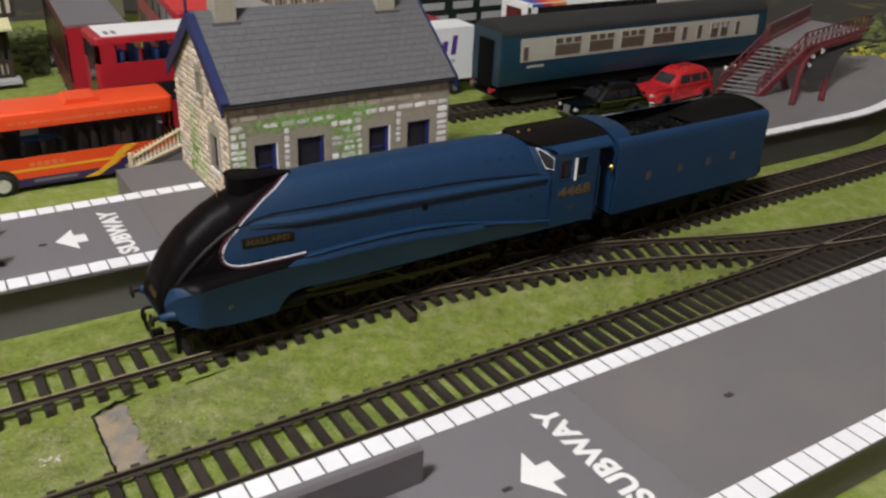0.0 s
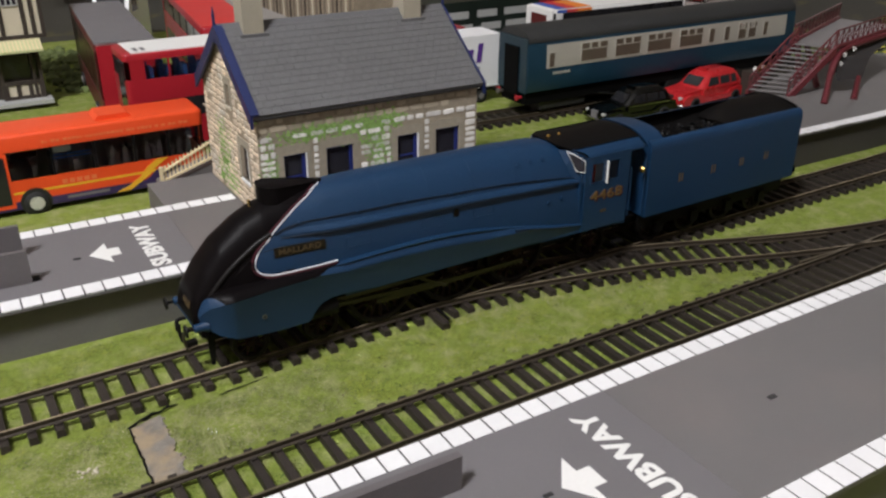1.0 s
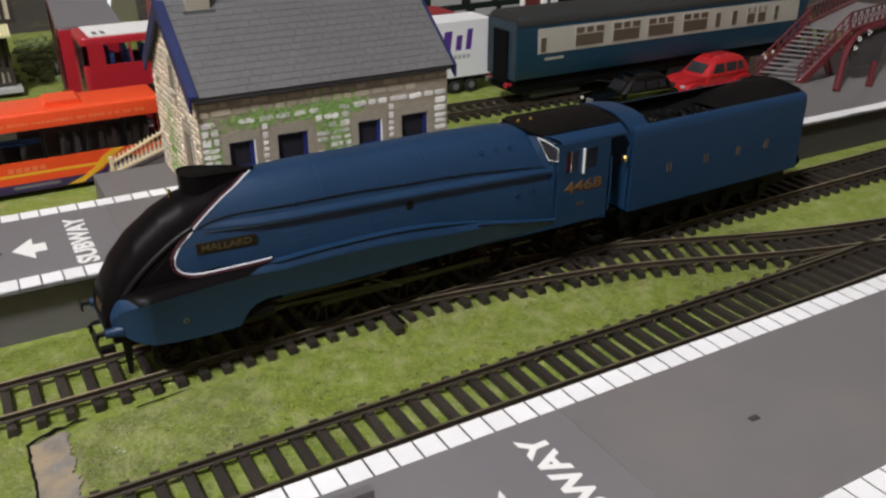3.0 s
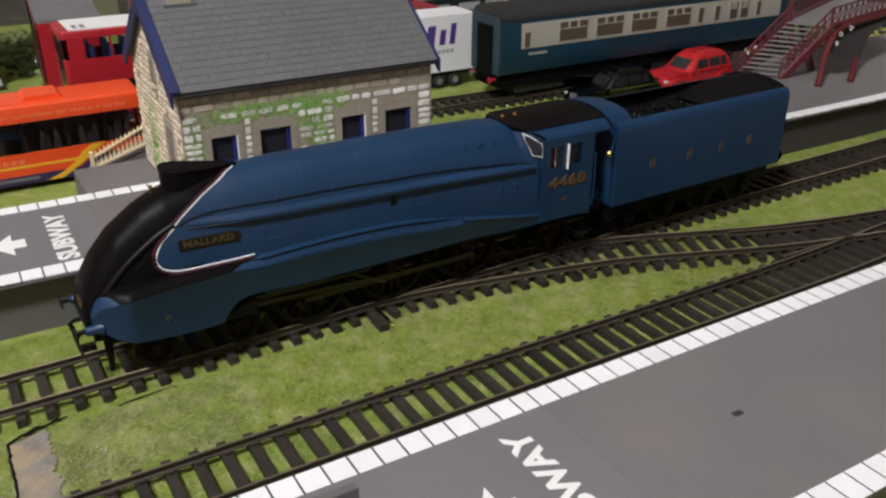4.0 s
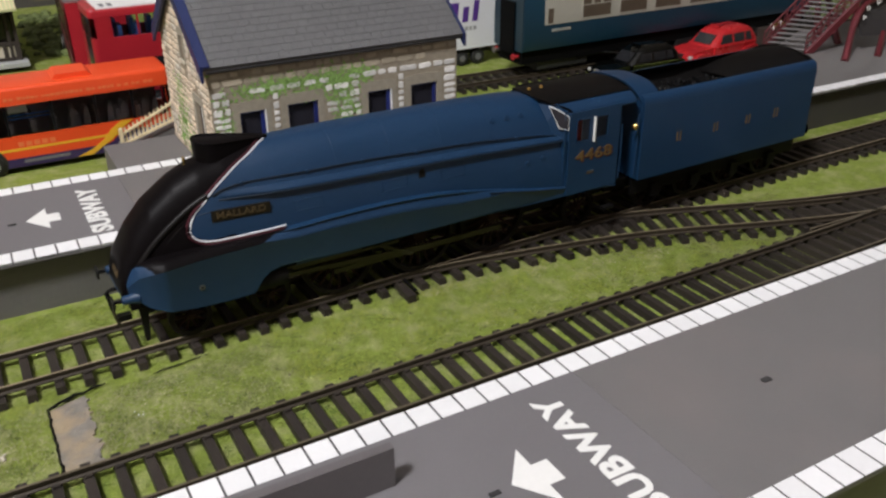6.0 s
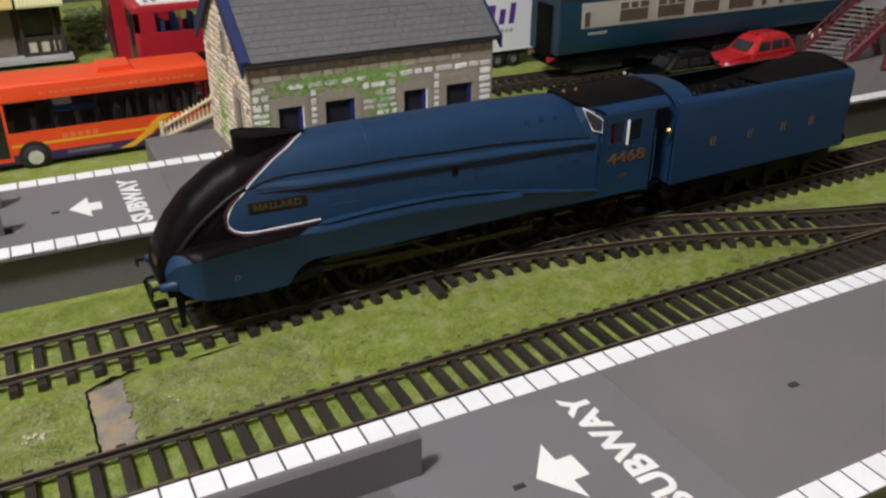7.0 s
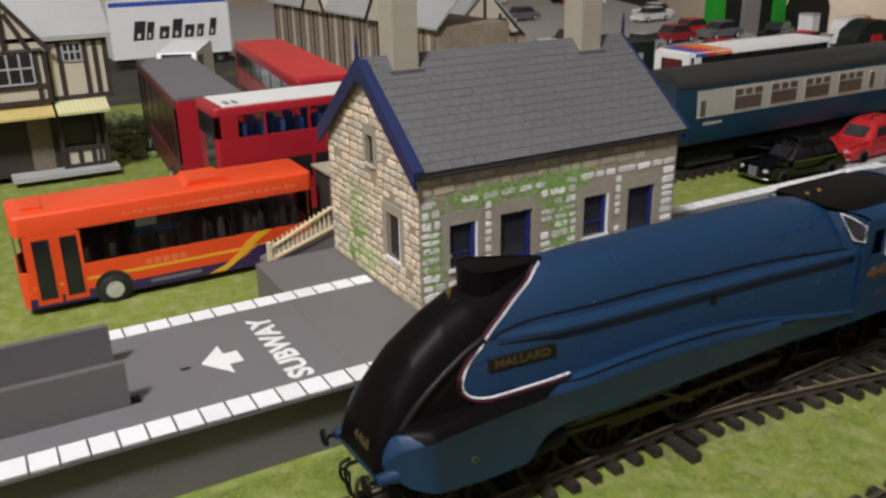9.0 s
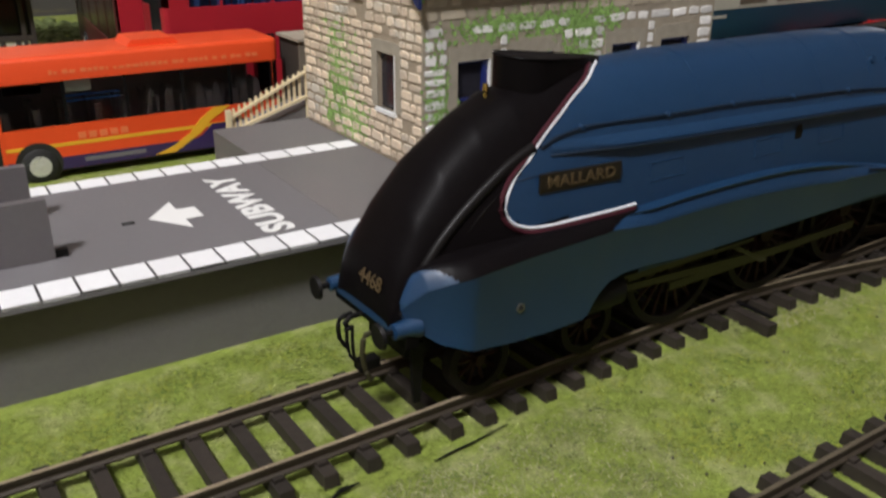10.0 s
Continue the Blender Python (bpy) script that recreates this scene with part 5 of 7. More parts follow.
# surrounds, panes, sills, doors
for u0, u1, v0, v1, what in FRONT:
    bm = bmesh.new()
    for a in ((u0 - 0.27, u0, v0, v1 + 0.36), (u1, u1 + 0.24, v0, v1 + 0.36), (u0, u1, v1, v1 + 0.42)):
        box(bm, a[0], a[1], Y0 - 0.018, Y0 + 0.01, a[2], a[3])
    part("stone_surround", bm, M["surround"], wall_front)
    w = part(what, boxed(u0, u1, Y0 + 0.14, Y0 + 0.17, v0, v1), M["darkwin"], house, "dark pane in a navy frame" if what == "window" else "dark doorway with a navy door post")
    bm = bmesh.new()
    box(bm, u1 - 0.16, u1 - 0.01, Y0 + 0.06, Y0 + 0.14, v0, v1)
    box(bm, u0 + 0.01, u0 + 0.06, Y0 + 0.08, Y0 + 0.14, v0, v1)
    box(bm, u0 + 0.06, u1 - 0.16, Y0 + 0.08, Y0 + 0.14, v1 - 0.07, v1)
    low_rail = v0 + (0.42 if what == "window" else 1.2)
    box(bm, u0 + 0.06, u1 - 0.16, Y0 + 0.11, Y0 + 0.14, low_rail, low_rail + 0.07)
    part("frame", bm, M["doorblue"], w)
    if what == "window":
        part("sill", boxed(u0 - 0.06, u1 + 0.06, Y0 - 0.07, Y0 + 0.10, v0 - 0.11, v0), M["white"], w, "white window sill", bevel=0.015)
        part("jamb", boxed(u1 - 0.005, u1 + 0.035, Y0 - 0.035, Y0 + 0.10, v0, v1), M["white"], w)
for u0, u1, v0, v1, what in SIDE:
    big = u1 - u0 > 0.8
    bm = bmesh.new()
    s = 0.30 if big else 0.15
    for a in ((u0 - s, u0, v0, v1 + 0.3), (u1, u1 + s, v0, v1 + 0.3), (u0, u1, v1, v1 + 0.32)):
        box(bm, X0 - 0.03, X0 + 0.01, a[0], a[1], a[2], a[3])
    part("stone_surround", bm, M["surround"], wall_side)
    w = part("window", boxed(X0 + 0.13, X0 + 0.16, u0, u1, v0, v1), M["darkwin"], house, "dark window pane in the gable")
    bm = bmesh.new()
    box(bm, X0 - 0.035, X0 + 0.13, u0, u0 + 0.05, v0, v1)
    part("frame", bm, M["white"] if big else M["surround"], w)
    part("sill", boxed(X0 - 0.08, X0 + 0.10, u0 - 0.04, u1 + 0.04, v0 - 0.11, v0), M["white"] if big else M["plaster"], w, "white window sill", bevel=0.015)

# creeper on the walls
def creeper(parent, spots, place, count, grow):
    bm = bmesh.new()
    for i in range(count):
        u0, v0, su, sv = rnd.choice(spots)
        u, v = rnd.gauss(u0, su), rnd.gauss(v0, sv)
        if v > EAVE - 0.1 or v < TOP + 0.05:
            continue
        r = rnd.uniform(0.03, 0.085) * grow
        m = place(u, v) @ Matrix.Rotation(rnd.uniform(0, 6.3), 4, "Y") @ Matrix.Rotation(rnd.uniform(-0.15, 0.15), 4, "X")
        q = [(-r, 0, 0), (0, -0.004, -r * 0.6), (r, 0, 0), (0, -0.006, r * 0.6)]
        bm.faces.new([bm.verts.new(m @ Vector(p)) for p in q])
    ob = part("creeper", bm, M["ivy"], parent, "green creeper over the stones")
    ob["kind"] = "stuff"


FRONT_SPOTS = [(10.2, 5.6, 0.5, 0.35), (10.55, 4.7, 0.3, 0.45), (9.3, 5.75, 0.7, 0.18), (8.3, 5.85, 0.7, 0.16), (10.6, 3.8, 0.3, 0.5), (7.2, 5.7, 0.7, 0.15), (11.0, 5.8, 0.4, 0.2), (5.7, 4.0, 0.2, 0.7)]
SIDE_SPOTS = [(10.6, 3.2, 0.45, 0.45), (11.0, 3.9, 0.4, 0.5), (10.0, 2.8, 0.4, 0.3), (11.4, 3.0, 0.4, 0.4), (11.0, 4.8, 0.5, 0.4)]
for depth, many, grow in ((0.010, 1350, 1.35), (0.026, 520, 0.7)):
    creeper(wall_front, FRONT_SPOTS, lambda u, v: Matrix.Translation((u, Y0 - depth, v)), many, grow)
for depth, many, grow in ((0.014, 800, 1.6), (0.05, 330, 0.7)):
    creeper(wall_side, SIDE_SPOTS, lambda u, v: Matrix.Translation((X0 - depth, u, v)) @ Matrix.Rotation(radians(-90), 4, "Z"), many, grow)

# roof: boarding, slates, ridge, bargeboards, finials, chimneys
RX0, RX1, RE = 5.06, 15.80, 6.21
SL = math.atan2(RIDGE + 0.12 - (EAVE + 0.02), RIDGE_Y - RE)
roof_len = math.hypot(RIDGE + 0.12 - (EAVE + 0.02), RIDGE_Y - RE)
roof_front = part("roof_slope", prism(bmesh.new(), [(RE, EAVE - 0.04), (RIDGE_Y, RIDGE + 0.05), (RIDGE_Y, RIDGE + 0.15), (RE, EAVE + 0.06)], RX0, RX1, "x"), M["slateback"], house, "grey slate roof slope")
part("roof_slope", prism(bmesh.new(), [(2 * RIDGE_Y - RE, EAVE - 0.04), (2 * RIDGE_Y - RE, EAVE + 0.06), (RIDGE_Y, RIDGE + 0.15), (RIDGE_Y, RIDGE + 0.05)], RX0, RX1, "x"), M["slate"], house)
# black bar standing in for the slim shadow below the roof edge
part("gutter", tubed([(RX0 + 0.1, RE + 0.02, EAVE - 0.09), (RX1 - 0.1, RE + 0.02, EAVE - 0.06)], 0.055, 8), M["eaves"], house)
part("ridge_tile", prism(bmesh.new(), [(RIDGE_Y - 0.2, RIDGE + 0.06), (RIDGE_Y + 0.2, RIDGE + 0.06), (RIDGE_Y + 0.05, RIDGE + 0.26), (RIDGE_Y - 0.05, RIDGE + 0.26)], RX0 + 0.05, RX1 - 0.05, "x"), M["slateback"], house, bevel=0.02)
for gx in (RX0 - 0.10, RX1):
    for s in (1, -1):
        e = RIDGE_Y + s * (RIDGE_Y - RE + 0.08)
        bm = prism(bmesh.new(), [(e, EAVE - 0.42), (RIDGE_Y, RIDGE - 0.30), (RIDGE_Y, RIDGE + 0.22), (e, EAVE + 0.10)], gx, gx + 0.10, "x")
        part("bargeboard", bm, M["navy"], house, "navy painted bargeboard")
        if gx < RX0:
            bm = prism(bmesh.new(), [(e, EAVE + 0.10), (RIDGE_Y, RIDGE + 0.22), (RIDGE_Y, RIDGE + 0.28), (e, EAVE + 0.16)], gx, gx + 0.36, "x")
            part("verge_strip", bm, M["navy"], house)
    part("finial", tubed([(gx + 0.05, RIDGE_Y, RIDGE + 0.1), (gx + 0.05, RIDGE_Y, RIDGE + 0.45), (gx + 0.05, RIDGE_Y, RIDGE + 0.6), (gx + 0.05, RIDGE_Y, RIDGE + 1.0)], [0.07, 0.06, 0.07, 0.01], 8), M["navy"], house)
    part("bargeboard_boss", prism(bmesh.new(), [(RIDGE_Y - 0.5, RIDGE - 0.5), (RIDGE_Y + 0.5, RIDGE - 0.5), (RIDGE_Y, RIDGE + 0.1)], gx + 0.02, gx + 0.08, "x"), M["navy"], house)
for x in (6.05, 13.50):
    c = part("chimney", boxed(x, x + 0.88, RIDGE_Y - 0.52, RIDGE_Y + 0.5, RIDGE - 0.3, RIDGE + 3.0), M["chimney"], house, "tall plain stone chimney", bevel=0.03)
    part("chimney_cap", boxed(x - 0.1, x + 0.98, RIDGE_Y - 0.62, RIDGE_Y + 0.6, RIDGE + 3.0, RIDGE + 3.25), M["chimney"], c, bevel=0.03)
    part("flashing", boxed(x - 0.16, x + 1.04, RIDGE_Y - 0.66, RIDGE_Y + 0.62, RIDGE - 0.36, RIDGE - 0.16), M["slateback"], c)
SLATE_W, SLATE_P = 0.4115, 0.335
slate_mesh = None
nrows = int(roof_len / SLATE_P)
for r in range(nrows + 1):
    for k in range(-1, 27):
        x = RX0 + 0.02 + k * SLATE_W + (SLATE_W / 2 if r % 2 else 0)
        if x < RX0 or x + SLATE_W > RX1 - 0.015:
            continue
        d = r * SLATE_P
        if d + 0.2 > roof_len:
            continue
        if slate_mesh is None:
            bm = boxed(0.004, SLATE_W - 0.004, 0.0, SLATE_P + 0.08, 0.0, 0.018)
            ob = part("slate", bm, M["slate"], roof_front)
            slate_mesh = ob.data
        else:
            ob = new("slate", slate_mesh)
            ob.parent = roof_front
        y, z = RE - 0.05 + d * math.cos(SL), EAVE + 0.075 + d * math.sin(SL) - 0.0
        ob.matrix_basis = pose(x * CM, y * CM, z * CM, math.degrees(SL) - 2.4 + rnd.uniform(-0.4, 0.4), 0, rnd.uniform(-0.4, 0.4))
        if r % 2 and k == 0:
            for edge in (RX0 + 0.02, RX0 + 0.02 + 25.5 * SLATE_W):
                ob = new("slate", slate_mesh)
                ob.parent = roof_front
                ob.matrix_basis = pose(edge * CM, y * CM, z * CM, math.degrees(SL) - 2.4, 0, 0) @ Matrix.Diagonal((0.5, 1, 1, 1))

# ---- cream picket fence of the ramp behind the slab ----
fence = thing("picket_fence", (3.1, 14.9, 0), 0, "sloping cream plastic picket fence beside the station building", "fence")
for z0, z1 in ((2.0, 3.30), (1.55, 2.46)):
    part("rail", prism(bmesh.new(), [(0, z0), (2.85, z1), (2.85, z1 + 0.1), (0, z0 + 0.1)], -0.06, 0.06), M["cream"], fence)
part("post", boxed(-0.08, 0.08, -0.09, 0.09, 0.05, 2.34), M["cream"], fence, bevel=0.02)
part("post", boxed(2.75, 2.92, -0.09, 0.09, 0.05, 3.5), M["cream"], fence, bevel=0.02)
for i in range(13):
    x = 0.2 + i * 0.195
    z0, z1 = 1.5 + x * 0.33, 2.24 + x * 0.41
    part("picket", prism(bmesh.new(), [(x - 0.045, z0), (x + 0.045, z0), (x + 0.045, z1), (x, z1 + 0.08), (x - 0.045, z1)], 0.02, 0.06), M["cream"], fence)
ramp = thing("ramp", (3.1, 14.98, 0), 0, "grey sloping ramp behind the picket fence", "ramp")
part("slope", prism(bmesh.new(), [(0, 0.05), (9.5, 0.05), (9.5, 2.4), (2.9, 2.2), (0, 1.3)], 0.0, 1.3), M["plat"], ramp)
shed = thing("low_shed", (6.6, 17.1, 0), 0, "low timber shed with plank walls and a flat beige roof", "shed")
part("roof_slab", boxed(-0.04, 3.9, -0.08, 1.85, 3.93, 4.03), M["beige"], shed, "flat beige roof", bevel=0.02)
part("wall", boxed(0.08, 3.8, 0.09, 1.75, 0.05, 3.93), M["timber"], shed)
for i in range(12):
    part("plank", boxed(0.05 + i * 0.31, 0.29 + i * 0.31, 0.0, 0.088, 0.05, 3.93), M["brownwood"], shed)


# ---- buses ----
def road_wheel(parent, x, y, r, out, metal="alloy"):
    s = -1 if out < 0 else 1
    w = part("wheel", tubed([(x, y, r), (x, y + s * 0.10, r), (x, y + s * 0.32, r), (x, y + s * 0.36, r)], [r * 0.95, r, r, r * 0.9], 22), M["tyre"], parent, smooth=True)
    rim = part("rim", tubed([(x, y + s * 0.30, r), (x, y + s * 0.375, r), (x, y + s * 0.38, r), (x, y + s * 0.34, r)], [r * 0.62, r * 0.60, r * 0.50, r * 0.46], 22), M[metal], w, "silver wheel rim" if metal == "alloy" else "dark wheel rim", smooth=True)
    for k in range(8):
        t = math.pi * k / 4
        q = (x + r * 0.34 * math.cos(t), r + r * 0.34 * math.sin(t))
        part("bolt_hole", tubed([(q[0], y + s * 0.33, q[1]), (q[0], y + s * 0.346, q[1])], r * 0.085, 8), M["pillar"], rim)
    part("hub", tubed([(x, y + s * 0.33, r), (x, y + s * 0.39, r), (x, y + s * 0.395, r)], [r * 0.2, r * 0.18, r * 0.1], 14), M[metal], rim, smooth=True)


def bus(name, at, turn, L, W, H, paint, roof, sill, win_top, pillars, seats, label, group="", skirt=None, door=(), wheels=(3.2, 9.6), base=0.32, post=None, pane=None, far=True):
    b = thing(name, at, turn, label, "bus", group)
    r = 0.28
    # lower body: a ring of panels with rounded corners in plan
    def plan(inset):
        pts = []
        for cx, cy, a0 in ((L - r, r, -90), (L - r, W - r, 0), (r, W - r, 90), (r, r, 180)):
            for k in range(5):
                t = radians(a0 + 22.5 * k)
                pts.append((cx + (r - inset) * math.cos(t), cy + (r - inset) * math.sin(t)))
        return pts
    bm = bmesh.new()
    rings = [[(x, y, z) for x, y in plan(i)] for z, i in ((base, 0.05), (base + 0.06, 0.0), (sill, 0.0), (sill, 0.16), (base + 0.3, 0.16))]
    loft(bm, rings, closed=True)
    part("lower_body", bm, paint, b, smooth=True)
    bm = bmesh.new()
    rings = [[(x, y, z) for x, y in plan(i)] for z, i in ((win_top, 0.14), (win_top, 0.0), (H - 0.16, 0.0), (H - 0.07, 0.03), (H - 0.02, 0.09), (H, 0.2))]
    loft(bm, rings, closed=True)
    bm.faces.new([v for v in bm.verts][-20:])
    part("cantrail", bm, paint, b, smooth=True)
    if roof:
        part("roof_panel", boxed(0.30, L - 0.3, 0.30, W - 0.3, H + 0.003, H + 0.05), roof, b, "contrasting roof panel", bevel=0.03)
    part("chassis", boxed(0.4, L - 0.4, 0.25, W - 0.25, base - 0.12, base + 0.3), M["blackplastic"], b)
    for y in (0.02, W - 0.08):
        for x in pillars:
            part("window_pillar", boxed(x - 0.05, x + 0.05, y, y + 0.06, sill, win_top), post or M["pillar"], b)
        for x0, x1 in zip(pillars, pillars[1:]):
            p = part("window", boxed(x0 + 0.05, x1 - 0.05, y + 0.015, y + 0.035, sill + 0.003, win_top - 0.003), (pane or M["tinted"]) if y < 1 else pane or (M["busglass"] if far or x0 > 5 else M["tinted"]), b)
    for y in (0.005, W - 0.055):
        part("corner_panel", boxed(0.29, pillars[0] - 0.05, y, y + 0.05, sill, win_top), paint, b)
        part("corner_panel", boxed(pillars[-1] + 0.05, L - 0.29, y, y + 0.05, sill, win_top), paint, b)
    part("windscreen", boxed(0.03, 0.06, 0.25, W - 0.25, sill - 0.3, win_top + 0.05), M["busglass"], b, "dark windscreen")
    part("rear_window", boxed(L - 0.06, L - 0.03, 0.25, W - 0.25, sill, win_top), M["busglass"], b)
    part("floor_plate", boxed(0.25, L - 0.25, 0.2, W - 0.2, base + 0.32, base + 0.4), M["seat"], b)
    n = int((L - 2) / 0.95)
    for i in range(n):
        for y in (0.35, W - 1.15):
            part("seat", boxed(1.4 + i * 0.95, 1.62 + i * 0.95, y, y + 0.8, base + 0.4, sill + 0.52), seats, b, bevel=0.05)
    if skirt:
        part("skirt", boxed(0.2, L - 0.2, -0.012, 0.012, base + 0.02, base + 0.42), skirt, b, "dark violet skirt band")
    for x in wheels:
        part("wheel_arch", tubed([(x, -0.014, base + 0.28), (x, 0.02, base + 0.28)], 0.72, 24), M["blackplastic"], b)
        road_wheel(b, x, 0.22, 0.56, -1)
        road_wheel(b, x, W - 0.22, 0.56, 1)
    return b


M["clearpane"] = glass("clear_bus_window", (0.85, 0.87, 0.9), 0.03)
M["tinted"] = glass("tinted_window", (0.58, 0.59, 0.62), 0.04)
ob_ = bus("single_deck_bus", (-5.50, 17.90, 0), 0.0, 11.70, 2.75, 4.02, M["orange"], None, 1.78, 3.22, (2.25, 4.25, 6.2, 8.1, 9.8, 11.35), M["seat"], "orange single-deck bus with a yellow swoosh and dark windows", "buses", M["violet"], (), (3.2, 9.9), far=False)
part("roof_pod", prism(bmesh.new(), [(6.5, 4.0), (8.3, 4.0), (8.1, 4.24), (6.7, 4.24)], 0.55, 2.2), M["orange"], ob_, smooth=True, bevel=0.08)
part("roof_pod", boxed(0.5, 1.2, 0.6, 2.1, 4.02, 4.12), M["orange"], ob_, bevel=0.05)
part("cream_band", boxed(0.4, 9.5, -0.010, 0.012, 1.10, 1.22), M["yellow"], ob_)
bm = prism(bmesh.new(), [(6.9, 0.36), (7.6, 0.36), (8.6, 0.95), (9.0, 1.35), (9.7, 1.78), (9.1, 1.78), (8.6, 1.45), (8.2, 1.0), (7.6, 0.62)], -0.022, 0.01)
part("swoosh", bm, M["yellow"], ob_, "yellow swoosh stripe")
bm = prism(bmesh.new(), [(7.6, 0.36), (10.9, 0.36), (10.9, 1.2), (9.9, 1.2), (9.0, 1.2), (8.6, 0.85)], -0.016, 0.01)
part("rear_panel", bm, M["violet"], ob_)
for x0 in (0.45, 1.42):
    d = part("door", boxed(x0, x0 + 0.86, -0.02, 0.05, 0.45, 3.16), M["orange"], ob_, "orange-framed folding door", bevel=0.02)
    part("door_glass", boxed(x0 + 0.13, x0 + 0.73, -0.03, 0.0, 0.65, 3.0), M["busglass"], d)
x = 3.9
while x < 10.7:
    w = rnd.uniform(0.08, 0.22)
    part("roof_lettering_bar", boxed(x, x + w, -0.012, 0.01, 3.44, 3.44 + rnd.uniform(0.09, 0.14)), M["faintorange"], ob_)
    x += w + (0.05 if rnd.random() < 0.8 else 0.16)
for i in range(5):
    part("lettering_bar", boxed(4.5 + 0.34 * i, 4.74 + 0.34 * i, -0.014, 0.01, 1.28, 1.5), M["faintorange"], ob_)
part("lettering_bar", boxed(4.6, 6.6, -0.020, 0.01, 0.50, 0.64), M["roofgrey"], ob_)
part("destination_sign", boxed(2.5, 3.6, 0.035, 0.05, 2.9, 3.15), M["white"], ob_)
part("interior_partition", boxed(0.4, 11.3, 2.36, 2.42, 0.8, 3.2), M["seat"], ob_, "grey far side of the saloon")
for z in (2.45, 2.62):
    part("hand_rail", tubed([(4.35, 0.5, z), (6.1, 0.5, z)], 0.035, 6), M["seatblue"], ob_, "blue hand rail")
for x in (6.9, 7.5, 8.6, 9.2, 10.2, 10.7):
    part("seat_back", prism(bmesh.new(), [(x, 1.7), (x + 0.34, 1.7), (x + 0.30, 2.45), (x + 0.16, 2.62), (x + 0.08, 2.45)], 0.35, 1.05), M["seat"], ob_, "grey seat back", bevel=0.05)
part("interior_notice", boxed(4.4, 5.2, 0.45, 0.5, 2.75, 3.15), M["white"], ob_)

def lower_deck(b, L, W, z0, z1, n):
    """Dark lower-deck windows of a double-decker, with their pillars left between them."""
    step = (L - 2.2) / n
    for i in range(n):
        for y in (-0.012, W - 0.012):
            part("lower_window", boxed(1.2 + i * step, 1.0 + (i + 1) * step, y, y + 0.024, z0, z1), M["busglass"], b, bevel=0.01)


rb = bus("double_deck_bus", (3.68, 23.30, 0.2), 0.6, 13.0, 3.1, 5.86, M["red"], None, 4.36, 5.42, (1.05, 2.42, 4.62, 6.5, 8.6, 10.6, 12.4), M["seatblue"], "dark red double-deck bus with a white roof and blue upper seats", "buses", None, (), (2.9, 10), post=M["red"], pane=M["clearpane"])
part("roof_panel", boxed(0.45, 12.8, 0.06, 3.04, 5.80, 5.89), M["white"], rb, "white roof", bevel=0.06)
for x in (0.75, 1.15):
    part("roof_lettering_bar", boxed(x, x + 0.22, 0.35, 1.2, 5.892, 5.90), M["roofgrey"], rb)
part("front_glass", boxed(-0.02, 0.03, 0.35, 1.7, 2.7, 5.3), M["busglass"], rb, "tall dark front window", bevel=0.01)
lower_deck(rb, 13.0, 3.1, 2.0, 3.1, 6)
gb = bus("double_deck_bus", (6.75, 28.6, 0.3), 85.6, 15.4, 3.6, 5.36, M["maroon"], None, 1.9, 4.85, (0.6, 3.5, 6.5, 9.5, 12.5, 14.8), M["seat"], "maroon coach with a grey roof and windows coloured with brown reflections", "buses", None, (), (3.2, 12), pane=M["brownglass"], post=M["brownglass"])
part("roof_panel", boxed(0.06, 15.3, 0.05, 3.55, 5.30, 5.40), M["roofgrey"], gb, "plain grey roof", bevel=0.05)
part("end_panel", boxed(-0.03, 0.02, 0.12, 3.48, 0.6, 5.2), M["red"], gb, "plain dark red end panel", bevel=0.01)
r2 = bus("double_deck_bus", (12.9, 28.0, 0.25), 83.4, 18.0, 3.4, 5.86, M["red"], None, 4.2, 5.35, (0.6, 3.5, 6.5, 9.5, 12.5, 17.2), M["seat"], "red double-deck bus with a bright red roof", "buses", None, (), (3.2, 13), pane=M["busglass"])
part("roof_panel", boxed(0.06, 17.9, 0.05, 3.35, 5.80, 5.90), M["brightred"], r2, "bright red roof", bevel=0.06)
lower_deck(r2, 18.0, 3.4, 1.9, 3.1, 6)


# ---- railway coach ----
coach = thing("railway_coach", (0, 0, 0), 0.0, "blue and cream model railway coach with a dark grey roof", "coach")
CX0, CX1, CY0, CY1 = 26.9, 52.0, 17.80, 21.10
cyc = (CY0 + CY1) / 2
bm = bmesh.new()
half = (CY1 - CY0) / 2
outline = [(-half + 0.12, 2.1), (-half + 0.02, 2.45), (-half, 3.0), (-half, 4.0), (-half + 0.05, 4.9), (-half + 0.12, 5.25), (half - 0.12, 5.25), (half - 0.05, 4.9), (half, 4.0), (half, 3.0), (half - 0.02, 2.45), (half - 0.12, 2.1)]
prism(bm, [(cyc + y, z) for y, z in outline], CX0, CX1, "x")
body = part("body", bm, M["railblue"], coach, "blue coach body", smooth=True)
bm = bmesh.new()
arc = [(-half + 0.08, 5.23)] + [(half * 0.97 * -math.cos(math.pi * k / 16), 5.25 + 0.85 * math.sin(math.pi * k / 16) ** 0.9) for k in range(1, 16)] + [(half - 0.08, 5.23)]
prism(bm, [(cyc + y, z) for y, z in arc], CX0 + 0.05, CX1 - 0.05, "x")
part("roof", bm, M["coachroof"], coach, "dark grey curved coach roof", smooth=True)
part("cream_band", prism(bmesh.new(), [(CY0 - 0.02, 3.54), (CY0 + 0.05, 3.54), (CY0 + 0.1, 5.02), (CY0 + 0.03, 5.02), (CY0 - 0.02, 4.0)], CX0 + 1.45, CX1 - 1.0, "x"), M["coachcream"], coach, "cream band along the windows")


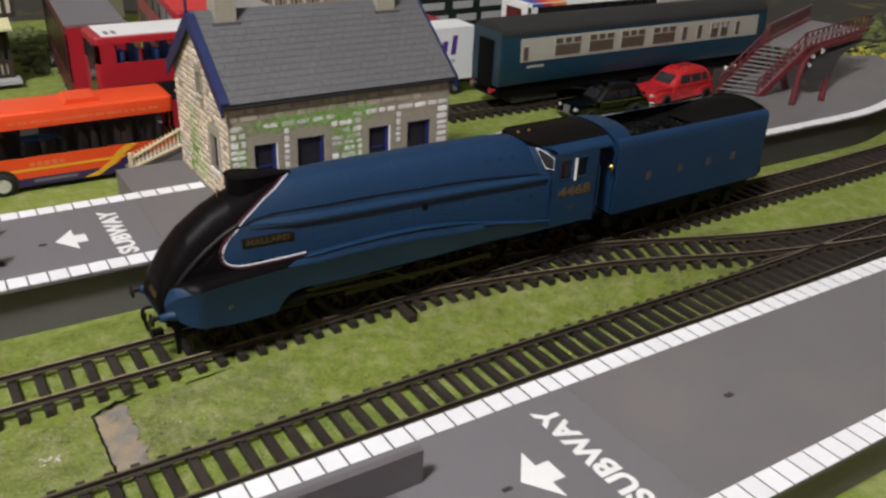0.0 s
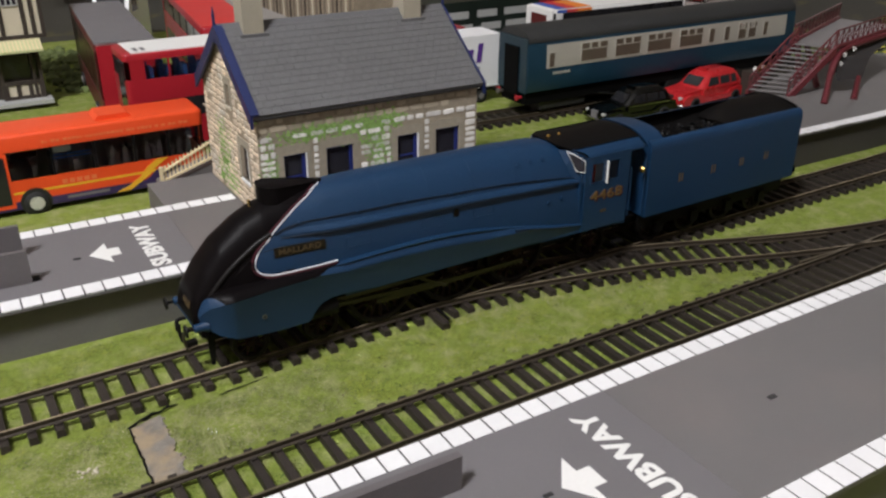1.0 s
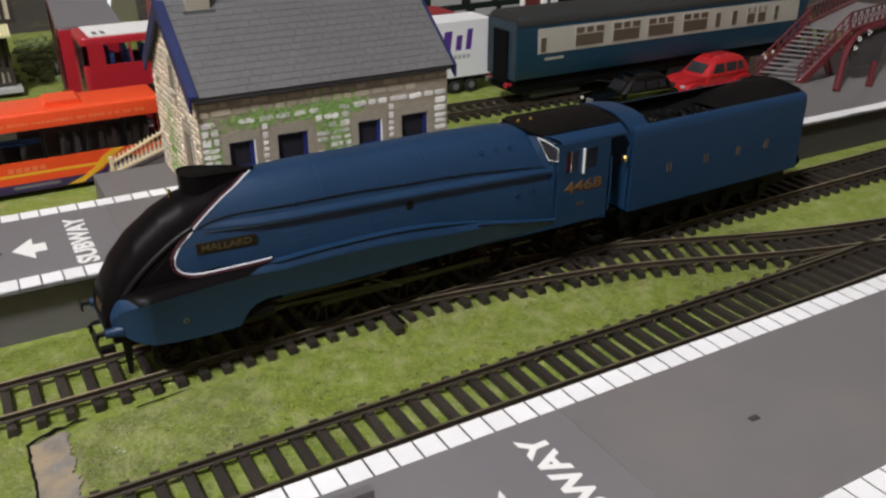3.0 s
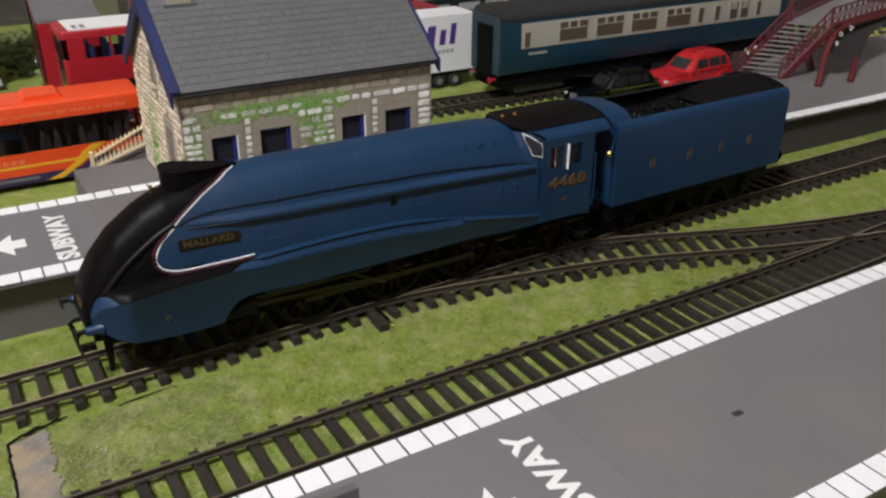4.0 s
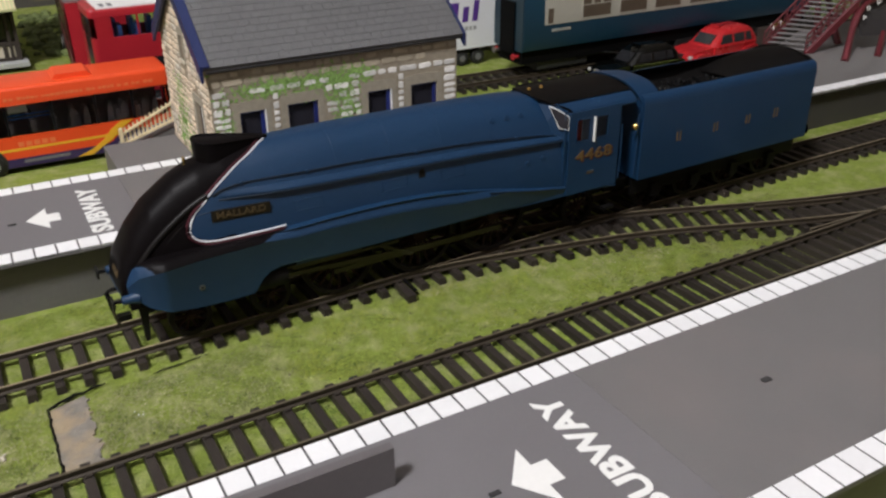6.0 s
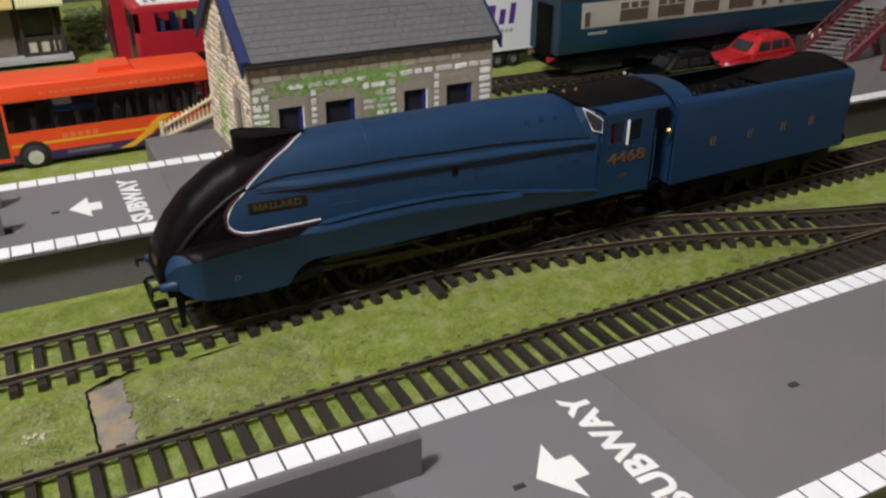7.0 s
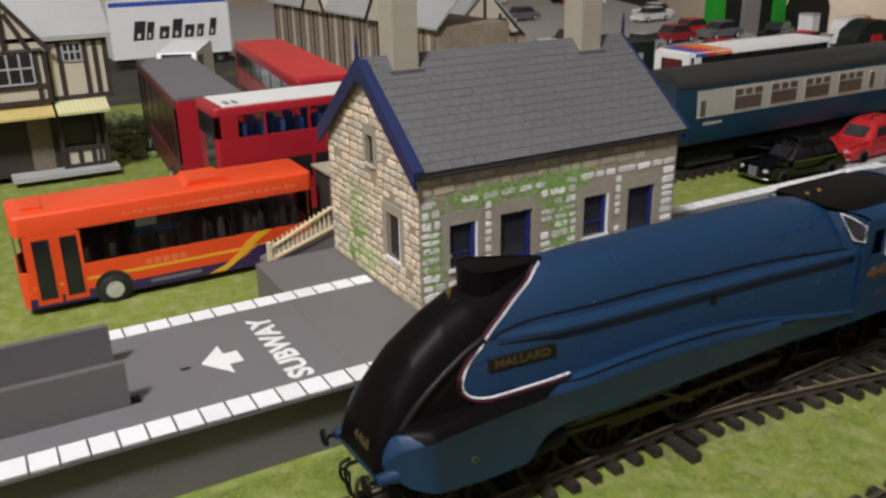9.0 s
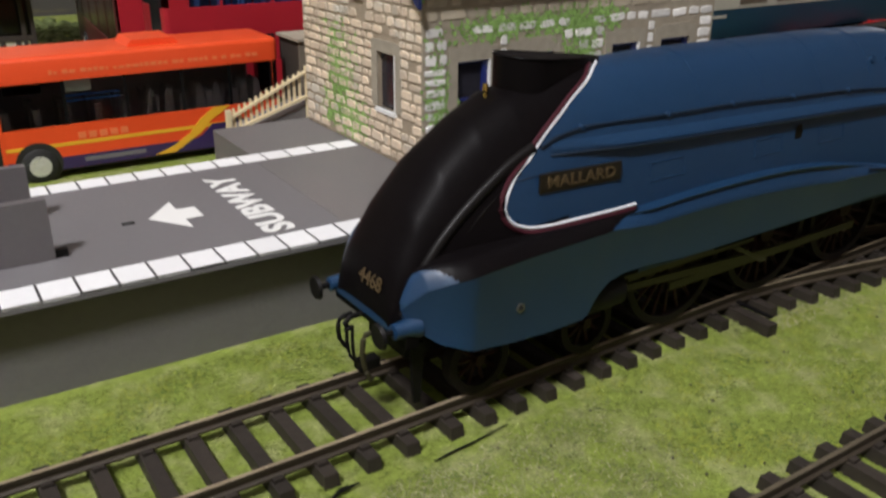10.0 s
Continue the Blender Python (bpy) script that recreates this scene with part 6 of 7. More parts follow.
def coach_window(x0, x1, z0, z1, vents, m="coachwin"):
    w = part("window", boxed(x0, x1, CY0 - 0.035, CY0 + 0.06, z0, z1), M[m], coach, bevel=0.03)
    bm = bmesh.new()
    for a in ((x0 - 0.05, x1 + 0.05, z0 - 0.05, z0), (x0 - 0.05, x1 + 0.05, z1, z1 + 0.05), (x0 - 0.05, x0, z0, z1), (x1, x1 + 0.05, z0, z1)):
        box(bm, a[0], a[1], CY0 - 0.045, CY0 + 0.03, a[2], a[3])
    if vents:
        box(bm, x0, x1, CY0 - 0.045, CY0 + 0.03, z1 - 0.42, z1 - 0.36)
        for i in (1, 2):
            x = x0 + (x1 - x0) * i / 3
            box(bm, x - 0.1, x + 0.1, CY0 - 0.045, CY0 + 0.03, z1 - 0.36, z1)
    part("window_frame", bm, M["coachcream"], w)


for x0 in (31.15, 34.07, 36.95, 39.95):
    coach_window(x0, x0 + 2.15, 3.72, 4.86, True)
coach_window(28.55, 28.95, 3.62, 4.5, False)
for x0 in (42.85, 44.4):
    coach_window(x0, x0 + 0.45, 3.75, 4.7, False)
for x0 in (45.85, 46.9):
    coach_window(x0, x0 + 0.75, 3.72, 4.8, True)
for x0 in (48.5,):
    coach_window(x0, x0 + 0.4, 3.75, 4.7, False)
for i in range(9):
    part("lettering_bar", boxed(28.9 + 0.16 * i, 29.0 + 0.16 * i, CY0 - 0.03, CY0 + 0.03, 3.12, 3.28), M["coachcream"], coach)
part("end_door", boxed(CX0 - 0.16, CX0, cyc - 0.75, cyc + 0.75, 1.8, 4.9), M["pillar"], coach, "black corridor connection", bevel=0.05)
part("end_board", boxed(CX0 - 0.05, CX0 + 0.004, CY0 + 0.1, CY1 - 0.1, 2.05, 5.5), M["coachend"], coach)
part("underframe", boxed(CX0 + 0.1, CX1 - 0.1, CY0 + 0.35, CY1 - 0.35, 1.25, 2.1), M["pillar"], coach)
for x in (36, 39.5, 42.5):
    part("battery_box", boxed(x, x + 1.6, CY0 + 0.3, CY0 + 0.9, 0.8, 1.3), M["blackplastic"], coach, bevel=0.03)
part("truss_rod", tubed([(33.2, CY0 + 0.35, 1.3), (36, CY0 + 0.35, 0.75), (44, CY0 + 0.35, 0.75), (46.8, CY0 + 0.35, 1.3)], 0.05, 6), M["blackplastic"], coach)
for x in (30.2, 48.9):
    part("bogie", boxed(x - 1.9, x + 1.9, CY0 + 0.5, CY1 - 0.5, 0.75, 1.25), M["blackplastic"], coach, bevel=0.05)
    for dx in (-1.2, 1.2):
        for y in (18.55, 20.35):
            wheel(coach, x + dx, y, 0.62, 8, z=0.5 + 0.62)
for y in (cyc - 1.05, cyc + 1.05):
    b = part("buffer", tubed([(CX0, y, 1.75), (CX0 - 0.35, y, 1.75), (CX0 - 0.355, y, 1.75), (CX0 - 0.42, y, 1.75)], [0.10, 0.10, 0.20, 0.18], 14), M["red"] if y < cyc else M["steel"], coach, smooth=True)


# ---- cars ----
def taxi(at, turn, paint, label, size, pane):
    c = thing("toy_taxi", at, turn, label, "car", "toy taxis")
    W = 2.3
    bm = prism(bmesh.new(), [(0.05, 0.32), (0.0, 0.7), (0.12, 1.02), (0.5, 1.16), (1.85, 1.28), (5.5, 1.30), (6.05, 1.12), (6.22, 0.75), (6.18, 0.32)], 0.28, W - 0.28)
    part("body", bm, paint, c, smooth=True, bevel=0.14)
    for y0, y1 in ((0.0, 0.62), (W - 0.62, W)):
        bm = prism(bmesh.new(), [(0.12, 0.45), (0.1, 0.75), (0.35, 0.98), (0.9, 1.05), (1.6, 0.95), (2.1, 0.7), (4.0, 0.7), (4.4, 0.95), (5.2, 1.08), (5.9, 0.9), (6.1, 0.5), (6.1, 0.35), (0.2, 0.35)], y0, y1)
        part("wing", bm, paint, c, smooth=True, bevel=0.12)
    part("door_panel", boxed(1.9, 5.4, 0.12, W - 0.12, 0.36, 1.30), paint, c, smooth=True, bevel=0.1)
    rings = []
    for z, x0, x1, i in ((1.26, 1.72, 5.75, 0.16), (1.6, 2.02, 5.62, 0.22), (2.0, 2.38, 5.36, 0.32), (2.22, 2.62, 5.12, 0.42), (2.36, 3.0, 4.75, 0.62), (2.40, 3.4, 4.4, 0.85)):
        r, pts = 0.35, []
        for cx, cy, a0 in ((x1 - r, i + r, -90), (x1 - r, W - i - r, 0), (x0 + r, W - i - r, 90), (x0 + r, i + r, 180)):
            for k in range(4):
                t = radians(a0 + 30 * k)
                pts.append((cx + r * math.cos(t), cy + r * math.sin(t), z))
        rings.append(pts)
    bm = loft(bmesh.new(), rings, closed=True)
    bm.faces.new([v for v in bm.verts][-16:])
    part("cabin", bm, paint, c, smooth=True)
    part("windscreen", prism(bmesh.new(), [(1.80, 1.42), (1.86, 1.40), (2.34, 1.98), (2.28, 2.0)], 0.55, W - 0.55), pane, c, "reflecting windscreen")
    for y, s in ((0.2, 1), (W - 0.2, -1)):
        for x0, x1 in ((2.45, 3.35), (3.5, 4.4), (4.52, 5.05)):
            bm = bmesh.new()
            q = [(x0 - 0.12 if x0 < 3 else x0, y, 1.42), (x1, y, 1.42), (x1 - (0.12 if x1 > 5 else 0), y + s * 0.115, 1.98), (x0 + (0.16 if x0 < 3 else 0), y + s * 0.115, 1.98)]
            a = [bm.verts.new((px, py - s * 0.035, pz)) for px, py, pz in q]
            b = [bm.verts.new((px, py + s * 0.03, pz)) for px, py, pz in q]
            bm.faces.new(a), bm.faces.new(b[::-1])
            for i in range(4):
                bm.faces.new((a[i], a[(i + 1) % 4], b[(i + 1) % 4], b[i]))
            part("side_window", bm, pane, c)
    part("grille", boxed(-0.06, 0.1, W / 2 - 0.26, W / 2 + 0.26, 0.45, 1.0), M["roofgrey"] if paint is not M["taxired"] else M["blackplastic"], c, "upright radiator grille", bevel=0.05)
    part("bumper", tubed([(0.05, 0.1, 0.42), (-0.1, 0.3, 0.42), (-0.12, W / 2, 0.42), (-0.1, W - 0.3, 0.42), (0.05, W - 0.1, 0.42)], 0.07, 8), M["chrome"], c)
    for y in (0.36, W - 0.36):
        part("headlight", tubed([(0.22, y, 0.86), (0.04, y, 0.86), (0.0, y, 0.86), (-0.03, y, 0.86)], [0.11, 0.13, 0.11, 0.04], 14), M["alloy"], c, smooth=True)
    for y in (0.10, W - 0.10):
        part("door_trim", boxed(1.95, 5.3, y - 0.015, y + 0.015, 1.22, 1.25), M["chrome"] if paint is not M["taxired"] else paint, c)
    part("roof_sign", boxed(2.75, 2.95, W / 2 - 0.3, W / 2 + 0.3, 2.28, 2.48), paint, c, bevel=0.04)
    for x in (1.1, 4.85):
        road_wheel(c, x, 0.30, 0.42, -1, "pillar")
        road_wheel(c, x, W - 0.30, 0.42, 1, "pillar")
    c.scale = (size, size, size * 0.85)
    return c


M["carglass"] = mat("car_glass", (0.03, 0.032, 0.034), 0.12, vary=0.3)
taxi((31.0, 14.75, 0.05), -1.5, M["blackgloss"], "gloss black toy taxi parked on the grass", 1.02, M["busglass"])
taxi((37.95, 14.85, 0.05), 4.0, M["taxired"], "bright red toy taxi parked beside the footbridge stairs", 1.13, M["carglass"])


# ---- lorry with white box trailer ----
def trailer(at, turn, L, H, W, label, ink, letters_at):
    t = thing("lorry_trailer", at, turn, label, "lorry", "lorry trailers")
    part("box", boxed(0, L, 0, W, 1.15, H), M["trailer"], t, bevel=0.05)
    part("chassis", boxed(0.3, L - 0.3, 0.4, W - 0.4, 0.75, 1.15), M["blackplastic"], t)
    part("side_guard", boxed(2.5, L - 5, 0.08, 0.16, 0.55, 1.05), M["palegrey"], t)
    part("corner_post", boxed(L - 0.12, L + 0.02, -0.02, 0.12, 1.15, H + 0.02), M["palegrey"], t)
    for x in (L - 1.4, L - 2.6, L - 3.8):
        for y, d in ((0.5, -1), (W - 0.5, 1)):
            w = part("wheel", tubed([(x, y, 0.5), (x, y + d * 0.3, 0.5), (x, y + d * 0.34, 0.5)], [0.48, 0.5, 0.44], 20), M["tyre"], t, smooth=True)
            part("hub", tubed([(x, y + d * 0.30, 0.5), (x, y + d * 0.36, 0.5)], 0.22, 14), M["roofgrey"], w)
    for x0, x1, z0, z1 in letters_at:
        part("brand_shape", boxed(x0, x1, -0.012, 0.02, z0, z1), M[ink], t)
    return t


tr1 = trailer((15.8, 23.6, 0.02), 0, 13.0, 4.74, 2.6, "white box lorry trailer with purple plain lettering shapes", "purple",
              [])
for x, w, h in ((8.3, 0.62, 0.92), (9.3, 0.58, 1.25), (10.25, 0.42, 0.95), (11.0, 0.40, 1.3)):
    part("brand_shape", prism(bmesh.new(), [(x, 2.9), (x + w, 2.9), (x + w + h * 0.12, 2.9 + h), (x + h * 0.12, 2.9 + h)], -0.012, 0.02), M["purple"], tr1)
for i in range(6):
    part("small_lettering_bar", boxed(9.5 + 0.32 * i, 9.72 + 0.32 * i, -0.012, 0.02, 2.35, 2.6), M["palegrey"], tr1)
part("rear_door", boxed(13.02, 13.12, 0.1, 2.5, 1.2, 4.64), M["trailer"], tr1)
part("rear_panel", boxed(13.12, 13.3, 0.3, 2.3, 1.3, 2.9), M["blue"], tr1, "blue panel on the rear door", bevel=0.05)
part("tail_lamp", boxed(12.9, 13.1, 0.02, 0.3, 0.8, 1.0), M["brightred"], tr1)

tr2 = trailer((8.6, 80.0, -0.078), 0, 12.6, 7.0, 3.2, "white box lorry trailer with black plain lettering shapes", "inkblack", [])
for i, (w, h) in enumerate(((0.95, 1.5), (0.6, 1.4), (0.85, 1.0), (0.85, 1.5), (0.85, 1.0), (0.6, 1.0), (0.6, 1.4))):
    w, h = w * 1.2, h * 1.3
    x = 2.2 + i * 1.32
    part("brand_shape", prism(bmesh.new(), [(x, 3.0), (x + w, 3.0), (x + w + h * 0.2, 3.0 + h), (x + h * 0.2, 3.0 + h)], -0.012, 0.02), M["inkblack"], tr2)
    part("brand_counter", prism(bmesh.new(), [(x + w * 0.4, 3.25), (x + w * 0.65, 3.25), (x + w * 0.75, 3.7), (x + w * 0.5, 3.7)], -0.018, 0.0), M["trailer"], tr2)
part("blue_top_band", boxed(0.2, 12.4, -0.014, 0.02, 6.45, 6.9), M["blue"], tr2)
for i, (h, m) in enumerate(((4.8, "lorryred"), (5.5, "darkgreen"))):
    at = ((14.4, 26.35, 0.02), (26.5, 31.2, 0.12))[i]
    lorry = thing("lorry_trailer", at, (0, 2)[i], ("lorry trailer with a dull red roof beside the white one", "dark green lorry trailer with pale grey plain lettering shapes")[i], "lorry", "lorry trailers")
    L = (13.2, 11.5)[i]
    part("box", boxed(0, L, 0, 2.7, 1.15, h), M[("lorryred", "darkgreen")[i]], lorry, bevel=0.05)
    part("chassis", boxed(0.3, L - 0.3, 0.4, 2.3, 0.5, 1.15), M["blackplastic"], lorry)
    for x in (1.2, L - 1.4, L - 2.6):
        for y, d in ((0.5, -1), (2.2, 1)):
            part("wheel", tubed([(x, y, 0.5), (x, y + d * 0.3, 0.5), (x, y + d * 0.34, 0.5)], [0.48, 0.5, 0.44], 20), M["tyre"], lorry, smooth=True)
    if i:
        for x, w, z in ((2.0, 2.6, 4.2), (5.4, 1.9, 4.2), (8.0, 2.4, 4.2), (2.0, 3.0, 3.2), (5.8, 1.9, 3.2), (8.2, 2.4, 3.2)):
            part("lettering_bar", boxed(x, x + w, -0.014, 0.02, z, z + 0.55), M["palegrey"], lorry)
cab = thing("lorry_cab", (9.6, 50.5, -0.078), 62, "white lorry cab with a dark sloping windscreen", "lorry")
part("cab_body", prism(bmesh.new(), [(0, 0.6), (0, 3.0), (0.35, 3.4), (1.3, 5.0), (6.4, 5.35), (6.6, 5.1), (6.6, 0.6)], 0, 3.0), M["trailer"], cab, smooth=True, bevel=0.25)
part("cab_window", prism(bmesh.new(), [(0.42, 3.42), (1.22, 4.85), (1.18, 4.9), (0.36, 3.46)], 0.35, 2.65), M["busglass"], cab, "dark windscreen")
for y in (-0.01, 2.99):
    part("side_window", boxed(1.6, 3.2, y, y + 0.02, 3.5, 4.7), M["busglass"], cab)
for x in (1.2, 5.2):
    road_wheel(cab, x, 0.3, 0.5, -1)
    road_wheel(cab, x, 2.7, 0.5, 1)

M["orangeband"] = mat("orange_band_paint", (0.85, 0.25, 0.03), 0.4, vary=0.06)
# ---- white bus with coloured bands behind the coach ----
wb = bus("double_deck_bus", (32.2, 22.3, 0.15), 0.0, 12.8, 3.0, 6.05, M["white"], None, 4.75, 5.80, (0.9, 3, 5, 7, 9, 11, 12.3), M["seat"], "white double-deck bus with blue, red and orange roof bands", "buses", None, (), (3.0, 10), pane=M["busglass"])
part("roof_panel", boxed(0.08, 12.7, 0.05, 2.95, 5.98, 6.07), M["white"], wb, "white roof", bevel=0.05)
for x0, x1, m in ((0.35, 1.2, "blue"), (1.2, 2.1, "brightred"), (2.1, 3.4, "orangeband")):
    part("roof_band", boxed(x0, x1, 0.06, 2.9, 6.073, 6.082), M[m], wb)
    part("side_band", boxed(x0, x1, -0.012, 0.02, 5.82, 6.0), M[m], wb)
part("windscreen_frame", boxed(-0.10, 0.03, 0.02, 2.98, 4.1, 6.02), M["white"], wb, bevel=0.10)
part("windscreen_glass", boxed(-0.12, 0.0, 0.62, 2.38, 4.55, 5.62), M["maroon"], wb, "dark red-brown windscreen", bevel=0.05)
lower_deck(wb, 12.8, 3.0, 2.0, 3.1, 6)

# ---- footbridge ----
fb = thing("footbridge", (0, 0, 0), 0, "maroon plastic footbridge with grey stair treads over the platform", "footbridge")
BL, BR, TL_, TR_ = Vector((39.37, 10.89, TOP)), Vector((40.82, 9.04, TOP)), Vector((42.76, 10.42, 5.04)), Vector((43.81, 8.39, 5.04))
n = 12
for i in range(n):
    t0, t1 = (i + 0.15) / n, (i + 1.25) / n
    z = BL.z + (TL_.z - BL.z) * (i + 1) / n
    a, b, c, d = BL.lerp(TL_, t0), BR.lerp(TR_, t0), BR.lerp(TR_, t1), BL.lerp(TL_, t1)
    bm = prism(bmesh.new(), [(p.x, p.y) for p in (a, b, c, d)], z - 0.07, z, "z")
    part("stair_tread", bm, M["tread"], fb)
for A, B, s in ((BL, TL_, 1), (BR, TR_, -1)):
    bm = bmesh.new()
    low, up = Vector((0, 0, -0.42)), Vector((0, 0, 0.12))
    q = [A + low, B + low, B + up, A + up]
    w = Vector((0.35, -0.9, 0)).normalized() * 0.16
    vs = [bm.verts.new(p) for p in q] + [bm.verts.new(p - w * s) for p in q]
    for f in ((0, 1, 2, 3), (7, 6, 5, 4), (0, 4, 5, 1), (1, 5, 6, 2), (2, 6, 7, 3), (3, 7, 4, 0)):
        bm.faces.new([vs[i] for i in f])
    part("stringer", bm, M["bridge"], fb)
    part("handrail", tubed([A + Vector((0, 0, 1.05)), B + Vector((0, 0, 1.05))], 0.058, 8), M["bridge"], fb, smooth=True)
    part("mid_rail", tubed([A + Vector((0, 0, 0.55)), B + Vector((0, 0, 0.55))], 0.034, 6), M["bridge"], fb)
    for i in range(8):
        p, q = A.lerp(B, i / 7), A.lerp(B, min(1, (i + 0.8) / 7))
        part("baluster", tubed([p, p + Vector((0, 0, 1.05))], 0.034, 6), M["bridge"], fb)
        if i < 7:
            part("lattice_bar", tubed([p + Vector((0, 0, 0.08)), A.lerp(B, (i + 1) / 7) + Vector((0, 0, 1.0))], 0.024, 5), M["bridge"], fb)
# deck and its far run
DL, DR = Vector((53.0, 14.9, 5.06)), Vector((54.2, 10.8, 5.06))
TLd, TRd = TL_ + Vector((0.1, 0.4, 0)), TR_ + Vector((0.1, 0, 0))
bm = prism(bmesh.new(), [(p.x, p.y) for p in (TLd, TRd, DR, DL)], 4.88, 5.02, "z")
part("deck", bm, M["tread"], fb, "grey walkway deck")
for A, B in ((TLd, DL), (TRd, DR)):
    part("parapet_beam", tubed([A + Vector((0, 0, 0.0)), B + Vector((0, 0, 0.0))], 0.17, 8), M["bridge"], fb)
    part("handrail", tubed([A + Vector((0, 0, 1.05)), B + Vector((0, 0, 1.05))], 0.06, 8), M["bridge"], fb)
    for i in range(14):
        p, q = A.lerp(B, i / 13), A.lerp(B, min(13, i + 1) / 13)
        part("baluster", tubed([p, p + Vector((0, 0, 1.05))], 0.035, 6), M["bridge"], fb)
        if i < 13:
            part("lattice_bar", tubed([p + Vector((0, 0, 0.1)), q + Vector((0, 0, 1.0))], 0.024, 5), M["bridge"], fb)
            part("lattice_bar", tubed([q + Vector((0, 0, 0.1)), p + Vector((0, 0, 1.0))], 0.024, 5), M["bridge"], fb)
# arched side plate under the deck, and legs
plate = [(43.89, 7.7, 3.05), (46.07, 7.6, 2.95), (46.8, 7.95, 3.54), (47.68, 8.35, 4.04), (48.98, 8.75, 4.3), (50.94, 9.3, 4.52), (53.05, 9.8, 4.6), (51.54, 9.8, 4.88), (45.06, 8.75, 4.74), (44.02, 8.3, 4.14)]
bm = bmesh.new()
vs0 = [bm.verts.new(p) for p in plate]
vs1 = [bm.verts.new((x, y + 0.14, z)) for x, y, z in plate]
bm.faces.new(vs0), bm.faces.new(vs1[::-1])
for i in range(len(plate)):
    j = (i + 1) % len(plate)
    bm.faces.new((vs0[i], vs1[i], vs1[j], vs0[j]))
part("arch_plate", bm, M["web"], fb, "dark arched side plate")
band = smoothline([(43.1, 7.85, 3.45), (43.55, 8.05, 4.0), (44.1, 8.25, 4.45), (44.9, 8.5, 4.74), (46.5, 8.75, 4.9), (51.5, 9.6, 5.0)], 0.3)
part("arch_band", tubed([tuple(v) for v in band], 0.2, 8), M["bridge"], fb, "maroon band along the arched plate", smooth=True)
for x, y, z, sides, r in ((45.8, 8.36, 4.76, 3, 0.17), (44.68, 8.18, 4.52, 16, 0.11), (44.0, 7.85, 4.12, 3, 0.13)):
    ring = [(x + r * 1.2 * math.cos(2 * math.pi * k / sides), y + 0.25 * r * math.sin(2 * math.pi * k / sides), z + r * math.sin(2 * math.pi * k / sides)) for k in range(sides + 1)]
    part("white_mark", tubed(ring, 0.03, 6), M["white"], fb)
for foot, head, top in (((41.3, 6.65), (44.1, 8.5), 4.3), ((43.85, 6.4), (45.8, 7.65), 3.05), ((43.0, 9.9), (42.9, 10.4), 4.95), ((44.4, 9.5), (44.4, 11.0), 4.95)):
    part("leg", tubed([(foot[0], foot[1], TOP - 0.01), (foot[0] * 0.5 + head[0] * 0.5, foot[1] * 0.5 + head[1] * 0.5, TOP * 0.5 + top * 0.5), (head[0], head[1], top)], [0.21, 0.18, 0.18], 6), M["bridge"], fb)
# brass coloured scraps beside the stairs
crate = thing("crate", (45.3, 14.9, 0.16), 0, "dark wooden crate on the road behind the stairs", "crate")
part("box", boxed(-1.2, 1.3, -0.5, 0.6, 0.0, 1.9), M["timber"], crate, bevel=0.04)
scrap = thing("scrap_heap", (45.3, 14.9, 2.07), 0, "small heap of brass and white scrap on a crate", "scrap")
for i in range(14):
    x, y = rnd.uniform(-1.0, 1.1), rnd.uniform(-0.35, 0.4)
    r = rnd.uniform(0.08, 0.2)
    lump = bmesh.new()
    bmesh.ops.create_icosphere(lump, subdivisions=1, radius=1, matrix=Matrix.Translation((x, y, r * 0.7 + 0.35 * max(0, x))) @ Matrix.Diagonal((r, r * 0.8, r * 1.2, 1)))
    part("scrap_piece", lump, M["white"] if i % 4 == 0 else M["brass"], scrap)


# ---- half-timbered houses ----
def timber_panel(parent, u0, u1, v0, v1, place, studs, rails):
    """Plaster wall with proud dark timbers on it."""
    def slab(a, b, c, d, depth0, depth1):
        bm = bmesh.new()
        box(bm, a, b, depth0, depth1, c, d)
        return moved(bm, place)
    part("plaster_wall", slab(u0, u1, v0, v1, 0, 0.2), M["plaster"], parent)
    for s in studs:
        part("timber_stud", slab(s - 0.13, s + 0.13, v0, v1, -0.06, 0.05), M["timber"], parent)
    for r in rails:
        part("timber_rail", slab(u0, u1, r - 0.13, r + 0.13, -0.08, 0.05), M["timber"], parent)


def lattice_window(parent, u0, u1, v0, v1, place):
    w = part("window", moved(boxed(u0, u1, -0.05, 0.05, v0, v1), place), M["darkwin"], parent)
    for i in range(4):
        u = u0 + (u1 - u0) * i / 3
        part("window_bar", moved(boxed(u - 0.05, u + 0.05, -0.09, 0.0, v0, v1), place), M["palegrey"], w)
    for i in range(3):
        v = v0 + (v1 - v0) * i / 2
        part("window_bar", moved(boxed(u0 + 0.05, u1 - 0.05, -0.085, 0.0, v - 0.05, v + 0.05), place), M["palegrey"], w)


inn = thing("timber_framed_house", (-0.2, 38.1, 0.3), 0, "black and white timber-framed shop with cream awnings and grey roof", "house")
I = Matrix.Identity(4)
timber_panel(inn, -1.4, 1.95, 4.35, 7.75, I, [-1.3, -0.6, 0.75, 1.3, 1.85], [4.45, 7.65])
lattice_window(inn, -0.42, 0.55, 6.5, 7.5, I)
timber_panel(inn, -8.5, -1.4, 4.35, 7.2, Matrix.Translation((0, -0.35, 0)), [-8.4, -6.6, -5.6, -4.2, -1.9, -1.45], [4.45, 5.3])
lattice_window(inn, -4.0, -2.1, 5.5, 7.2, Matrix.Translation((0, -0.42, 0)))
lattice_window(inn, -8.0, -6.8, 5.5, 7.2, Matrix.Translation((0, -0.42, 0)))
